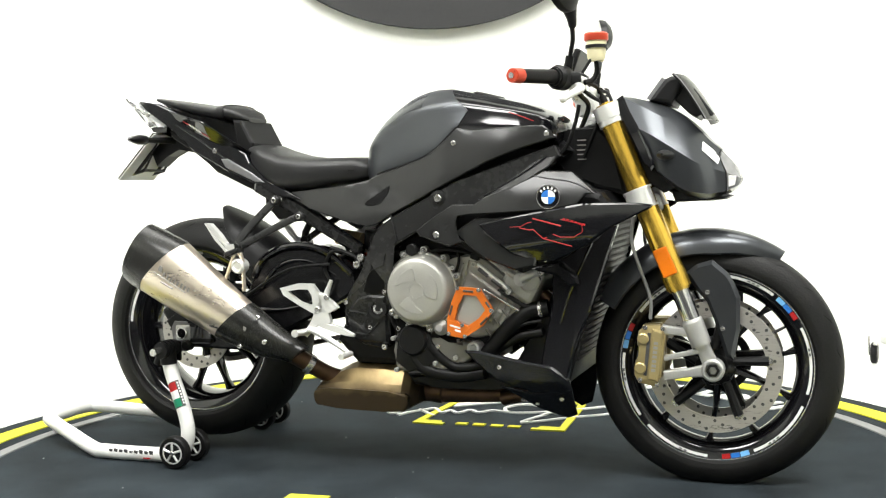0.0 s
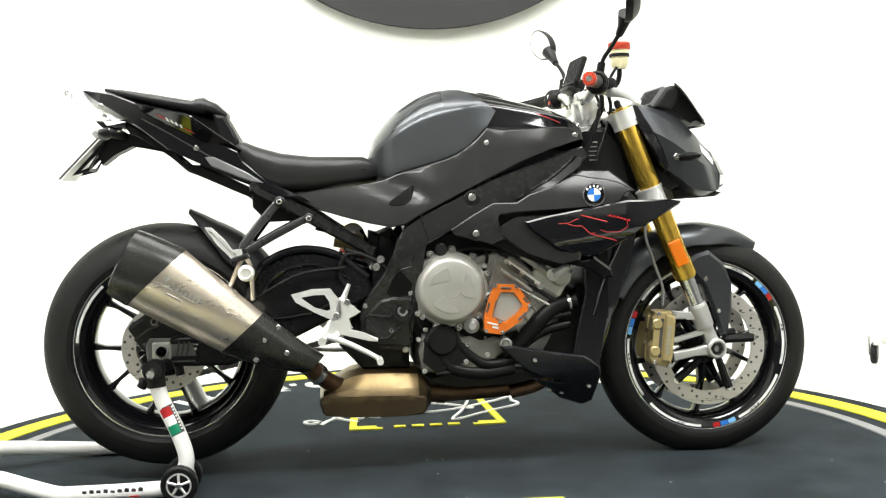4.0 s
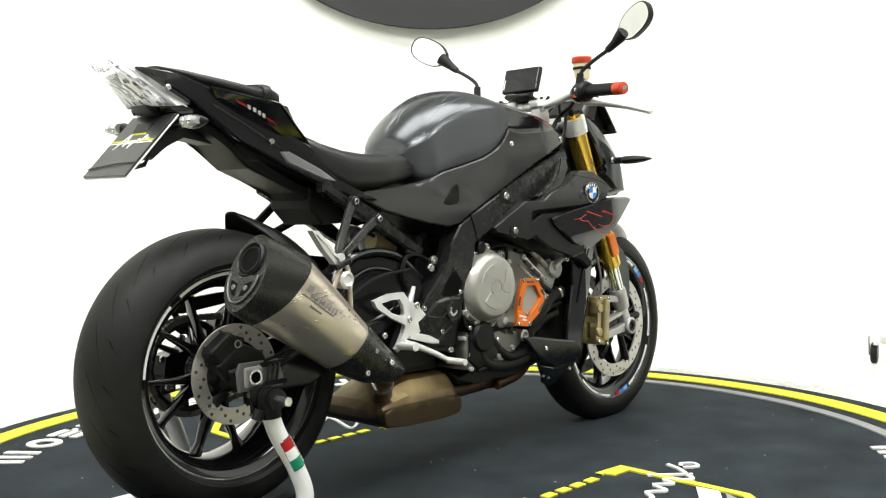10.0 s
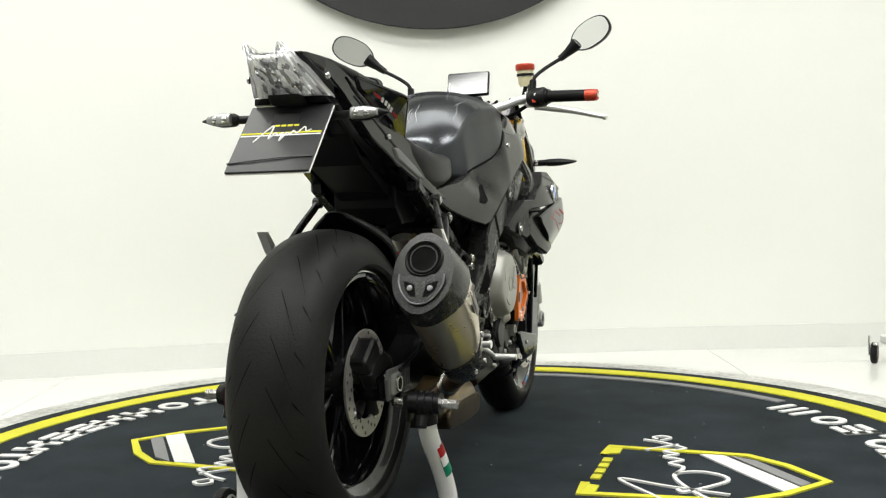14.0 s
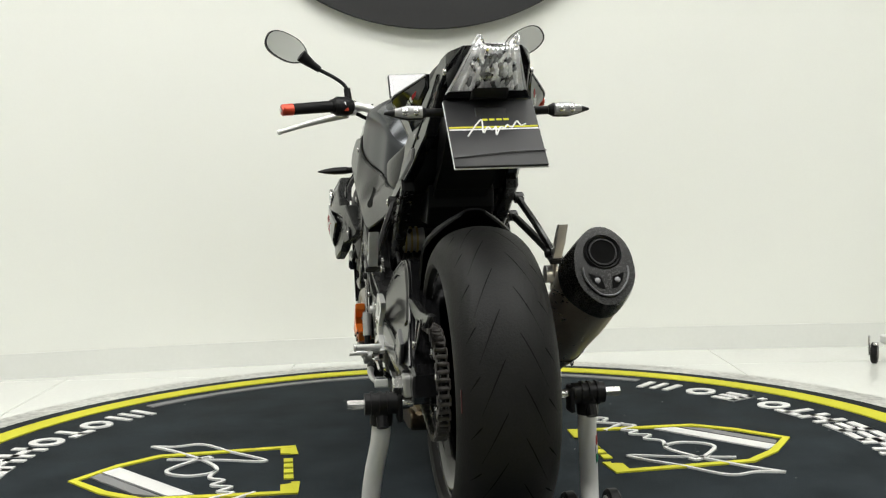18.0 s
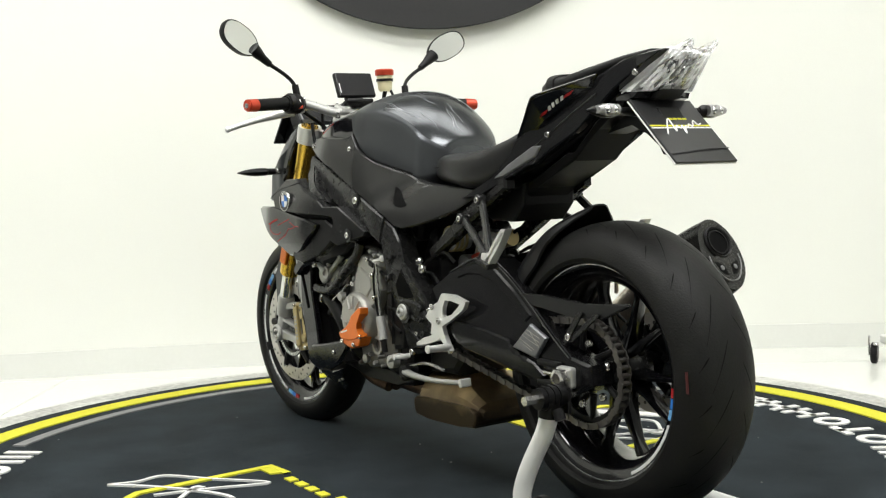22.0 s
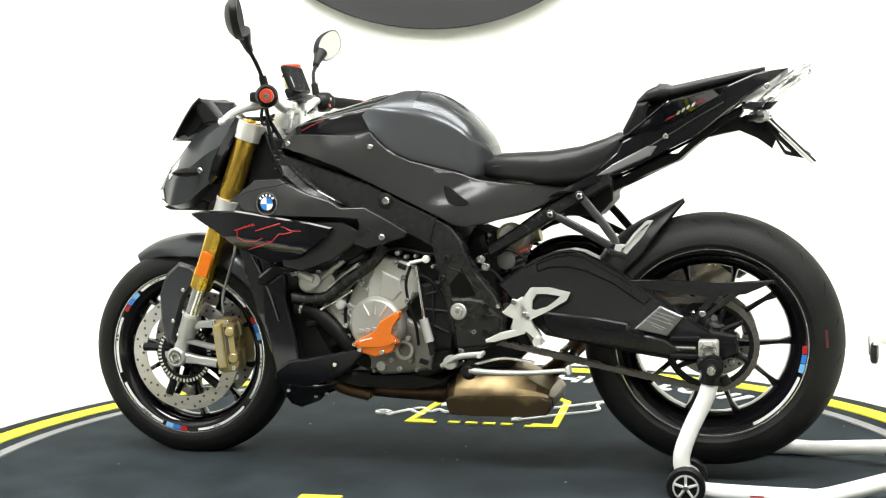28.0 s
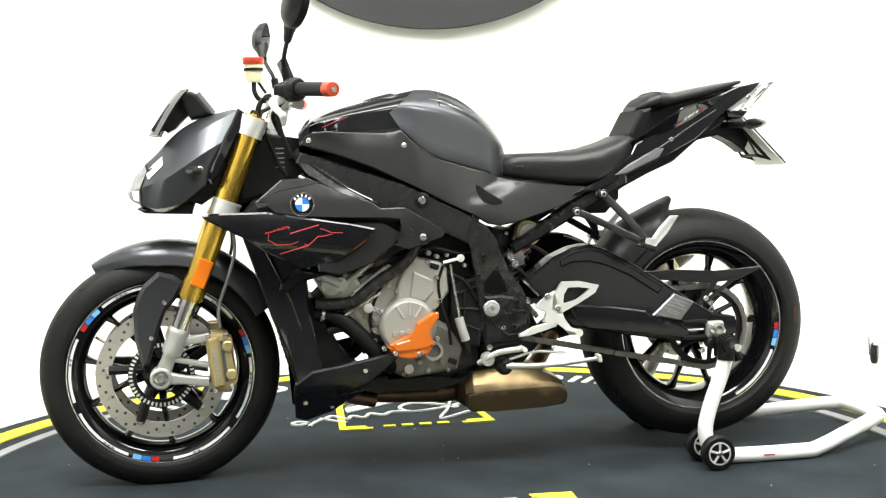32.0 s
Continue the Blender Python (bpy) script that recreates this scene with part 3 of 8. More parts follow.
# wheels
def wheel(name, c, R, half, rimr, place, label, spokes, phase):
    edge = [(rimr - 0.006, 0.75), (rimr + 0.009, 0.81), (rimr + 0.011, 0.79), (rimr + 0.011, 0.70), (rimr - 0.006, 0.58), (rimr - 0.020, 0.20)]
    well = [(rimr - 0.032, 0.16), (rimr - 0.026, 0.50), (rimr - 0.014, 0.68)]
    w = place(name, lathe([(r, -half * k) for r, k in edge] + [(r, half * k) for r, k in edge[::-1]] + [(r, half * k) for r, k in well[::-1]] + [(r, -half * k) for r, k in well], c, 96, True), "gloss", bike, label)
    prof = []
    for k in range(25):
        a = math.pi * (k / 24 - 0.5)
        prof.append((R - half * 0.61 * (1 - math.cos(a)) - 0.014 * abs(math.sin(a)) ** 6, half * math.sin(a)))
    lo = prof[0][0]
    bead = [(rimr + 0.007, 0.70), (rimr + 0.011, 0.80), (rimr + 0.015, 0.86), ((rimr + lo) / 2 + 0.004, 0.95)]
    prof = [(r, -half * k) for r, k in bead] + prof + [(r, half * k) for r, k in bead[::-1]]
    place("tyre", lathe(prof, c, 128), "tread", w, "worn black sport tyre")
    for i in range(spokes):
        a = phase + 360.0 * i / spokes
        lean = 9 if i % 2 else -9
        secs = []
        for q, wy, wt in ((0.0, 0.030, 0.012), (0.35, 0.022, 0.0075), (0.8, 0.015, 0.0055), (1.0, 0.020, 0.011)):
            rr = 0.045 + (rimr - 0.026 - 0.045) * q
            aa = a + lean * (1 - q)
            p = polar(c, rr, aa)
            tang = Vector((-math.sin(radians(aa)), 0, math.cos(radians(aa))))
            secs.append(ring(p, tang * wt, Vector((0, wy, 0)), 3, 10))
        place("spoke", loft(secs), "gloss", w)
    place("hub", turned([(0.030, -0.055), (0.046, -0.045), (0.052, -0.02), (0.052, 0.02), (0.046, 0.045), (0.030, 0.055)], c, 32), "frame", w)
    place("valve", bar(polar(c, rimr - 0.034, phase + 18), polar(c, rimr - 0.075, phase + 18, 0.012), 0.004, 8), "steel", w)
    return w


def rim_sticker(c, r0, r1, y, a0, a1, mat, w, place):
    s = 1 if y > 0 else -1
    n = max(3, int((a1 - a0) / 3))
    v, f = [], []
    for i in range(n + 1):
        a = a0 + (a1 - a0) * i / n
        for rr, yy in ((r0, y), (r1, y + s * 0.001), (r1, y + s * 0.0025), (r0, y + s * 0.0015)):
            v.append(polar(c, rr, a, yy))
    for i in range(n):
        p, q = i * 4, i * 4 + 4
        f += [(p + k, p + (k + 1) % 4, q + (k + 1) % 4, q + k) for k in range(4)]
    f += [(0, 1, 2, 3), (n * 4, n * 4 + 3, n * 4 + 2, n * 4 + 1)]
    return place("rim_sticker", mesh_of(v, f), mat, w)


def stickers(c, rimr, half, w, place, turn, coloured):
    for s in (-1, 1):
        y = s * (half * 0.785)
        for k, base in enumerate((0, 121, 242)):
            a = base + turn
            for mat, d0, d1 in (("red_ink", 0, 5), ("blue", 5.5, 11), ("sky", 11.5, 17), ("decal", 20, 62), ("decal", 70, 112)):
                if (mat != "decal" and (s, k) not in coloured) or (mat == "decal" and c is REAR and (s, k, d0) not in ((-1, 2, 20), (-1, 2, 70), (1, 0, 20))):
                    continue
                rim_sticker(c, rimr - (0.001 if mat == "decal" else 0.004), rimr + (0.0055 if mat == "decal" else 0.0075), y, a + d0, a + d1, mat, w, place)
            for d in (30, 33, 36, 94, 97) if c is FRONT else ():
                rim_sticker(c, rimr + 0.0005, rimr + 0.004, y + s * 0.002, a + d, a + d + 1.8, "ink", w, place)


RIM_F, RIM_R = 0.2195, 0.2185
front = wheel("front_wheel", FRONT, 0.299, 0.060, RIM_F, steered, "gloss black front wheel with silver rim stickers", 10, 12)
stickers(FRONT, RIM_F, 0.060, front, steered, 32, [(s, k) for s in (-1, 1) for k in range(3)])
rear = wheel("rear_wheel", REAR, 0.317, 0.0985, RIM_R, part, "gloss black rear wheel with wide tyre", 10, 0)
stickers(REAR, RIM_R, 0.0985, rear, part, 181, [(1, 0)])
for c, half, w, place in ((FRONT, 0.060, front, steered), (REAR, 0.0985, rear, part)):
    R = 0.299 if c is FRONT else 0.317
    for s in (1,):
        for a in (172,) if c is REAR else ():
            rr = R - 0.05
            place("sidewall_mark", mesh_of([polar(c, rr + q, a + d, s * half * (0.93 if c is REAR else 0.98)) for q, d in ((0, 0), (0.006, 0), (0.006, 9), (0, 9))] + [polar(c, rr + q, a + d, s * half * (0.944 if c is REAR else 0.998)) for q, d in ((0, 0), (0.006, 0), (0.006, 9), (0, 9))],
                                           [(4, 5, 6, 7), (0, 1, 5, 4), (1, 2, 6, 5), (2, 3, 7, 6), (3, 0, 4, 7)]), "sidemark", w)


# tread grooves as flat dark strips, their shade put into the colour
def recess_shade(R, half, y0, y1, a0, a1):
    v, f, n = [], [], 7
    for i in range(n + 1):
        q = i / n
        y, a = y0 + (y1 - y0) * q, a0 + (a1 - a0) * q * (0.85 + 0.15 * q)
        t = math.asin(max(-1, min(1, y / half)))
        r = R - half * 0.61 * (1 - math.cos(t)) - 0.014 * abs(math.sin(t)) ** 6 + 0.0004
        wd = 0.42 * (0.35 + 0.65 * math.sin(math.pi * min(1, q * 1.2 + 0.1)))
        v += [polar((0, 0, 0), r, a - wd, y), polar((0, 0, 0), r, a + wd, y)]
    for i in range(n):
        f.append((2 * i, 2 * i + 1, 2 * i + 3, 2 * i + 2))
    return mesh_of(v, f)


def grooves(w, c, R, half, count, turn):
    made = {}
    sets = ((0.16, 0.62, 0, 18), (0.62, 0.80, 5, 10))
    for i in range(count):
        for s in (-1, 1):
            for k, (u0, u1, a0, a1) in enumerate(sets):
                if (s, k) not in made:
                    ob = part("groove_shade", recess_shade(R, half, s * u0 * half, s * u1 * half, a0, a1), "recess_shade", w)
                    made[(s, k)] = ob.data
                else:
                    ob = new("groove_shade", made[(s, k)])
                    ob.parent = w
                ob.matrix_basis = turn @ Matrix.Translation(c) @ Matrix.Rotation(radians(-(360 / count) * (i + (0.5 if s > 0 else 0))), 4, "Y")


# thin bright ring along both edges of each rim
for s in (-1, 1):
    part("rim_line", lathe([(RIM_R + 0.0092, s * 0.0798), (RIM_R + 0.0118, s * 0.0798), (RIM_R + 0.0118, s * 0.0814), (RIM_R + 0.0092, s * 0.0814)], REAR, 96, True), "rim_bright", rear, "thin bright line at the rim's edge")
    steered("rim_line", lathe([(RIM_F + 0.0092, s * 0.0486), (RIM_F + 0.0116, s * 0.0486), (RIM_F + 0.0116, s * 0.0500), (RIM_F + 0.0092, s * 0.0500)], FRONT, 96, True), "rim_bright", front, "thin bright line at the rim's edge")
grooves(rear, REAR, 0.317, 0.0985, 21, Matrix())
grooves(front, FRONT, 0.299, 0.060, 21, STEER)


def brake_disc(c, y, r1, r0, th, holes, w, place, arms=5):
    d = place("brake_disc", lathe([(r0, y - th / 2), (r1, y - th / 2), (r1, y + th / 2), (r0, y + th / 2)], c, 72, True), "disc", w, "drilled steel brake disc")
    pins = []
    for i in range(holes):
        for k, rr in enumerate((0.22, 0.5, 0.78)):
            p = polar(c, r0 + (r1 - r0) * rr, 360 * (i + k * 0.33) / holes)
            pins.append(turned([(0.0040, -th / 2 - 0.0006), (0.0040, th / 2 + 0.0006)], (p.x, y, p.z), 8))
    # dark pins stand in for the shade inside the drilled holes
    tagged(place("vent_holes", join(*pins), "ink", w), kind="stuff")
    for i in range(arms):
        p, q = polar(c, 0.045, 360 * i / arms + 20, y), polar(c, r0 + 0.006, 360 * i / arms + 8, y)
        place("carrier_arm", bar(p, q, 0.010, 8, 0.013), "dark_metal", w)
        place("rivet", turned([(0.010, y - th), (0.010, y + th)], (q.x, 0, q.z), 12), "steel", w)
    return d


for s in (-1, 1):
    brake_disc(FRONT, s * 0.062, 0.160, 0.122, 0.005, 16, front, steered)
brake_disc(REAR, -0.082, 0.110, 0.074, 0.005, 12, rear, part)
for s in (1,):
    sensor = steered("sensor_ring", lathe([(0.062, s * 0.068), (0.082, s * 0.068), (0.082, s * 0.072), (0.062, s * 0.072)], FRONT, 64, True), "dark_metal", front, "dark sensor ring with bright teeth")
    teeth = []
    for i in range(46):
        p = polar(FRONT, 0.0755, 360 * i / 46, s * 0.0728)
        teeth.append(moved(box((0, 0, 0), (0.0095, 0.0016, 0.0052), bevel=0), Matrix.Translation(p) @ pose(0, 0, 0, 0, -360 * i / 46)))
    tagged(steered("sensor_teeth", join(*teeth), "alu", sensor), kind="stuff")


# fork
FORK_TOP, FORK_MID, FORK_LOW = (0.479, 0.917), (0.639, 0.506), (0.695, 0.354)
AXIS = Vector((FORK_LOW[0] - FORK_TOP[0], 0, FORK_LOW[1] - FORK_TOP[1])).normalized()


def fork_leg(s):
    y = s * 0.108
    t, p = Vector(at(FORK_TOP, y)), Vector(at(FORK_MID, y))
    leg = steered("fork_leg", bar(t, p, 0.0285, 32), "gold", bike, "gold anodised fork tube")
    steered("seal_collar", join(bar(p - AXIS * 0.025, p + AXIS * 0.024, 0.0305, 32), bar(p + AXIS * 0.024, p + AXIS * 0.030, 0.026, 32)), "gold", leg)
    steered("stanchion", bar(p + AXIS * 0.026, p + AXIS * 0.125, 0.0215, 24), "chrome", leg, "polished steel fork slider")
    steered("fork_cap", join(bar(t - AXIS * 0.012, t - AXIS * 0.003, 0.0255, 24), bar(t - AXIS * 0.017, t - AXIS * 0.010, 0.010, 6)), "gold", leg)
    steered("adjuster", bar(t - AXIS * 0.021, t - AXIS * 0.015, 0.006, 16), "dark_metal", leg)
    if s < 0:
        steered("damping_knob", join(bar(t - AXIS * 0.034, t - AXIS * 0.017, 0.0085, 16, 0.0095), bar(t - AXIS * 0.037, t - AXIS * 0.034, 0.006, 16)), "plastic", leg, "black damping adjuster")
    steered("top_clamp", join(bar(t - AXIS * 0.008, t + AXIS * 0.026, 0.0345, 32), bar(t + AXIS * 0.026, t + AXIS * 0.029, 0.031, 32), bar(t + AXIS * 0.029, t + AXIS * 0.040, 0.0335, 32)), "alu", leg)
    k = Vector(at((0.558, 0.697), y))
    steered("lower_clamp", join(bar(k - AXIS * 0.022, k + AXIS * 0.022, 0.0345, 24), bar(k - AXIS * 0.026, k - AXIS * 0.020, 0.0365, 24), bar(k + AXIS * 0.020, k + AXIS * 0.026, 0.0365, 24)), "alu", leg)
    q = (0.618, 0.547)
    steered("reflector", moved(box((0, 0, 0), (0.036, 0.010, 0.070), bevel=0.004), Matrix.Translation((q[0], s * 0.138, q[1])) @ pose(0, 0, 0, 0, -23.0)), "amber", leg, "amber side reflector")
    c = Vector(at((0.581, 0.322), s * 0.100))
    top = p + AXIS * 0.140
    axle = Vector((FRONT[0], s * 0.106, FRONT[2]))

    def strut(a, b, wa, wb):
        d = (b - a).normalized()
        n = Vector((-d.z, 0, d.x))
        return loft([ring(q, n * w, (0, 0.013, 0), 4, 12) for q, w in ((a, wa), (a.lerp(b, 0.5), min(wa, wb) * 0.85), (b, wb))])

    foot = steered("axle_carrier", strut(top, axle, 0.022, 0.020), "cast_alu", leg, "cast silver axle carrier")
    steered("carrier_arm", strut(axle, c + Vector((0.030, 0, -0.052)), 0.018, 0.013), "cast_alu", foot)
    steered("carrier_arm", strut(top, c + Vector((0.026, 0, 0.060)), 0.014, 0.012), "cast_alu", foot)
    steered("carrier_arm", strut(top.lerp(axle, 0.45), c + Vector((0.030, 0, -0.01)), 0.007, 0.007), "cast_alu", foot)
    steered("slider_end", join(bar(p + AXIS * 0.104, p + AXIS * 0.112, 0.0235, 24, 0.026), bar(p + AXIS * 0.112, p + AXIS * 0.170, 0.026, 24, 0.024)), "cast_alu", leg)
    steered("axle_boss", turned([(0.027, s * 0.085), (0.027, s * 0.124), (0.023, s * 0.128), (0.019, s * 0.128), (0.018, s * 0.118)], FRONT, 24), "cast_alu", leg)
    steered("axle_nut", turned([(0.016, s * 0.110), (0.016, s * 0.126), (0.010, s * 0.127), (0.009, s * 0.112)], FRONT, 6), "dark_metal" if s < 0 else "steel", leg)
    c = Vector(at((0.581, 0.322), s * 0.085))
    tilt = Matrix.Translation(c) @ pose(0, 0, 0, 0, 6)
    half = [(-0.024, -0.072), (0.016, -0.076), (0.030, -0.052), (0.030, 0.050), (0.014, 0.074), (-0.020, 0.070), (-0.036, 0.052), (-0.036, 0.020), (-0.025, 0.008), (-0.025, -0.008), (-0.036, -0.020), (-0.036, -0.052)]
    cal = steered("brake_caliper", moved(join(prism(half, *sorted((s * 0.007, s * 0.034)), 0.005), prism(half, *sorted((-s * 0.030, -s * 0.006)), 0.005)), tilt), "brass", leg, "gold four-piston brake caliper")
    for bz, bh in ((0.060, 0.018), (0.0, 0.020), (-0.062, 0.018)):
        steered("caliper_bridge", moved(box((-0.016, 0.002 * s, bz), (0.024, 0.050, bh), bevel=0.004), tilt), "brass", leg)
    steered("caliper_face", moved(prism([(-0.002, -0.060), (0.024, -0.064), (0.024, 0.060), (-0.002, 0.064)], *sorted((s * 0.030, s * 0.042)), 0.005), tilt), "brass", leg)
    # dark strip on the caliper, a recess's shade given as colour
    steered("caliper_recess_shade", moved(box((-0.009, s * 0.0335, 0.0), (0.008, 0.003, 0.104), bevel=0), tilt), "ink", leg)
    for bz in (0.036, -0.036):
        steered("piston_bore", moved(turned([(0.014, s * 0.030), (0.014, s * 0.038), (0.011, s * 0.040)], (-0.022, 0, bz), 18), tilt), "brass", leg)
    for i in range(7):
        steered("caliper_mark", moved(box((0.010, s * 0.0425, -0.036 + i * 0.011), (0.010, 0.0012, 0.007), bevel=0), tilt), "engine", leg)
    for dx, dz in ((-0.02, 0.064), (0.022, 0.066), (-0.02, -0.064), (0.022, -0.07)):
        b = tilt @ Vector((dx, s * 0.034, dz))
        steered("bolt", bolt(b.x, b.y, b.z, s, 0.006), "steel", leg)
    hose = [(0.540, 0.653), (0.537, 0.594), (0.554, 0.535), (0.580, 0.460), (0.580, 0.408)]
    steered("brake_hose", pipe([(x, s * (0.115 + 0.0 * i), z) for i, (x, z) in enumerate(hose)], 0.0042, 8), "hose", leg, "grey braided brake hose")
    return leg


for s in (-1, 1):
    fork_leg(s)
m0 = Vector(at((0.479, 0.912), 0))
steered("top_yoke", join(box((m0.x, 0, m0.z), (0.06, 0.20, 0.022), (0, -22, 0), 0.008), box((m0.x - 0.035, 0, m0.z), (0.05, 0.07, 0.024), (0, -22, 0), 0.008)), "alu", bike, "silver upper fork yoke")
m1 = Vector(at((0.560, 0.684), 0))
steered("lower_yoke", box((m1.x, 0, m1.z), (0.055, 0.21, 0.05), (0, -22, 0), 0.01), "dark_metal", bike)
part("steering_head", bar(Vector(at((0.450, 0.907), 0)), Vector(at((0.530, 0.694), 0)), 0.035, 20), "dark_metal", bike)
part("head_block", prism([(0.336, 0.866), (0.380, 0.874), (0.456, 0.887), (0.485, 0.834), (0.530, 0.704), (0.439, 0.729), (0.379, 0.780), (0.336, 0.790)], -0.08, 0.08, 0.012), "plastic", bike, "black housing behind the steering head")
for i in range(5):
    z = ([(0.413, 0.847), (0.413, 0.835), (0.413, 0.823), (0.413, 0.812), (0.413, 0.800)])[i]
    for s in (-1, 1):
        part("warning_print", box((z[0], s * 0.081, z[1]), (0.022, 0.001, 0.003), bevel=0), "logo_grey", bike)

# front mudguard
def fender():
    rows = []
    for k in range(19):
        q = k / 18
        a = 59.5 + (150 - 59.5) * q
        r = 0.318 + 0.020 * math.sin(min(1, q * 1.5) * math.pi * 0.5) * (1 - 0.5 * max(0, q - 0.6))
        hw = 0.016 + 0.062 * math.sin(min(1, q * 2.4 + 0.05) * math.pi / 2)
        outer, inner = [], []
        for j in range(13):
            t = -1 + 2 * j / 12
            drop = (0.030 + 0.030 * min(1, q * 3)) * abs(t) ** 2.4 + 0.010 * (1 - abs(t)) * 0
            outer.append(polar(FRONT, r - drop + 0.004, a, hw * math.sin(t * 1.45) / math.sin(1.45)))
            inner.append(polar(FRONT, r - drop, a, hw * 0.95 * math.sin(t * 1.45) / math.sin(1.45)))
        rows.append(outer + inner[::-1])
    return loft(rows)


guard = steered("front_mudguard", fender(), "grey", bike, "dark grey metallic front mudguard")
for s in (-1, 1):
    steered("mudguard_stay", shell([(0.660, 0.518), (0.687, 0.539), (0.724, 0.549), (0.761, 0.518), (0.775, 0.493), (0.788, 0.459), (0.787, 0.381), (0.772, 0.310), (0.754, 0.317), (0.727, 0.405), (0.710, 0.449), (0.686, 0.476)], 0.088, s, 0.004, 0.009), "grey", guard)
    for x, z in ([(0.712, 0.472), (0.747, 0.385)]):
        steered("bolt", bolt(x, s * 0.087, z, s, 0.006), "steel", guard)

def side_y(x, z):
    k = (x + 0.09) * 0.93 - (z - 0.735) * 0.37
    w = (x + 0.09) * 0.37 + (z - 0.735) * 0.93
    u = (z - 0.649) - (x + 0.111) * 0.456
    lean = 0.38 * max(0.0, min(1.0, (0.08 - x) / 0.17)) * ramp(z - 0.70, 0.015)
    return 0.198 - lean - 0.127 * ramp(-0.02 - x) - 0.28 * ramp(x - 0.25) - 0.24 * ramp(z - 0.84) - 0.009 * math.exp(-(k / 0.085) ** 2 - (w / 0.024) ** 2) - 0.17 * ramp(u - 0.015) + 0.16 * ramp(u - 0.10, 0.02)


COVER_TOP = [(-0.385, 0.735), (-0.300, 0.741), (-0.219, 0.747), (-0.150, 0.758), (-0.115, 0.772), (-0.094, 0.779), (-0.043, 0.792), (0.016, 0.809), (0.061, 0.832), (0.090, 0.857), (0.117, 0.885), (0.135, 0.881), (0.164, 0.877), (0.201, 0.879), (0.253, 0.882), (0.300, 0.885), (0.335, 0.884), (0.357, 0.868)]
COVER_LOW = [(0.362, 0.852), (0.281, 0.827), (0.199, 0.796), (0.103, 0.750), (0.014, 0.705), (-0.061, 0.668), (-0.098, 0.646), (-0.130, 0.640), (-0.187, 0.651), (-0.248, 0.668), (-0.309, 0.687), (-0.370, 0.717)]


# tank
# stations of the tank: crown and seam heights along its length
TANK = [(-0.178, 0.822, 0.800), (-0.170, 0.848, 0.786), (-0.161, 0.870, 0.776), (-0.133, 0.906, 0.767), (-0.095, 0.943, 0.779), (-0.041, 0.977, 0.793), (0.012, 0.993, 0.808), (0.065, 0.995, 0.834), (0.095, 0.990, 0.861), (0.125, 0.983, 0.878),
        (0.164, 0.975, 0.876), (0.200, 0.966, 0.877), (0.275, 0.947, 0.874), (0.335, 0.924, 0.868), (0.368, 0.893, 0.852)]
# half a section of the tank: a broad crown, a soft crease and a full flank down to the seam
TANK_HALF = [(0.0, 1.0), (0.24, 0.985), (0.46, 0.935), (0.66, 0.850), (0.80, 0.755), (0.880, 0.665), (0.905, 0.58), (0.925, 0.45), (0.950, 0.30), (0.978, 0.14), (0.990, 0.0)]


def tank_half_width(x, z):
    """Width of the tank at its seam; it rounds off towards the seat and runs in under the cover."""
    wide = sum(side_y(x + 0.011 * k, z) for k in range(-3, 4)) / 7 - 0.004
    if x < -0.10:
        wide = (side_y(-0.10, 0.777) - 0.004) * math.sqrt(max(0.04, 1 - ((-0.10 - x) / 0.082) ** 2))
    return wide


def tank_rows(grow, lo=-1.0, hi=1.0, crown=1.0):
    """Rows of points over the tank between two places along it; crown limits them to the upper part."""
    rows = []
    for p in spline([(x, zt, zs) for x, zt, zs in TANK], 5):
        if not lo <= p.x <= hi:
            continue
        w, h = tank_half_width(p.x, p.z) + grow, p.y - p.z
        half = [Vector((p.x, w * q.y, p.z + h * q.z + grow)) for q in spline([(0, u, v) for u, v in TANK_HALF], 3) if q.z >= 1.0 - crown]
        if crown == 1.0:
            half += [Vector((p.x, max(0.01, w * 0.990 - d), p.z - k)) for d, k in ((0.008, 0.010), (0.030, 0.022), (0.050, 0.045))]
        rows.append(half + [Vector((q.x, -q.y, q.z)) for q in half[:0:-1]])
    return rows


def cut(bm, co, no):
    r = bmesh.ops.bisect_plane(bm, geom=bm.verts[:] + bm.edges[:] + bm.faces[:], plane_co=co, plane_no=no, clear_outer=True)
    es = [e for e in r["geom_cut"] if isinstance(e, bmesh.types.BMEdge)]
    bmesh.ops.holes_fill(bm, edges=es)
    return bm


P0, P1 = (0.062, 0.996), (0.145, 0.929)
P2, P3 = (0.144, 0.931), (0.103, 0.864)
CUT_N = Vector((P0[1] - P1[1], 0, P1[0] - P0[0])).normalized()
tank = part("fuel_tank", cut(cut(loft(tank_rows(0.0)), (P0[0] - 0.003, 0, P0[1]), CUT_N), (P2[0], 0, P2[1]), Vector((P2[1] - P3[1], 0, P3[0] - P2[0])).normalized()), "grey", bike, "dark grey metallic fuel tank", angle=50)
lid = part("tank_cover", loft(tank_rows(-0.0025, 0.03)), "gloss", bike, "gloss black cover ahead of the tank", angle=50)
part("filler_cap", moved(turned([(0.045, 0), (0.045, 0.008), (0.036, 0.013)], (0, 0, 0), 32), Matrix.Translation((0.150, 0, 0.966)) @ pose(0, 0, 0, 0, 14) @ pose(0, 0, 0, 90)), "dark_metal", lid, "round black filler cap")
lid_skin = BVHTree.FromPolygons([v.co.copy() for v in lid.data.vertices], [tuple(p.vertices) for p in lid.data.polygons])
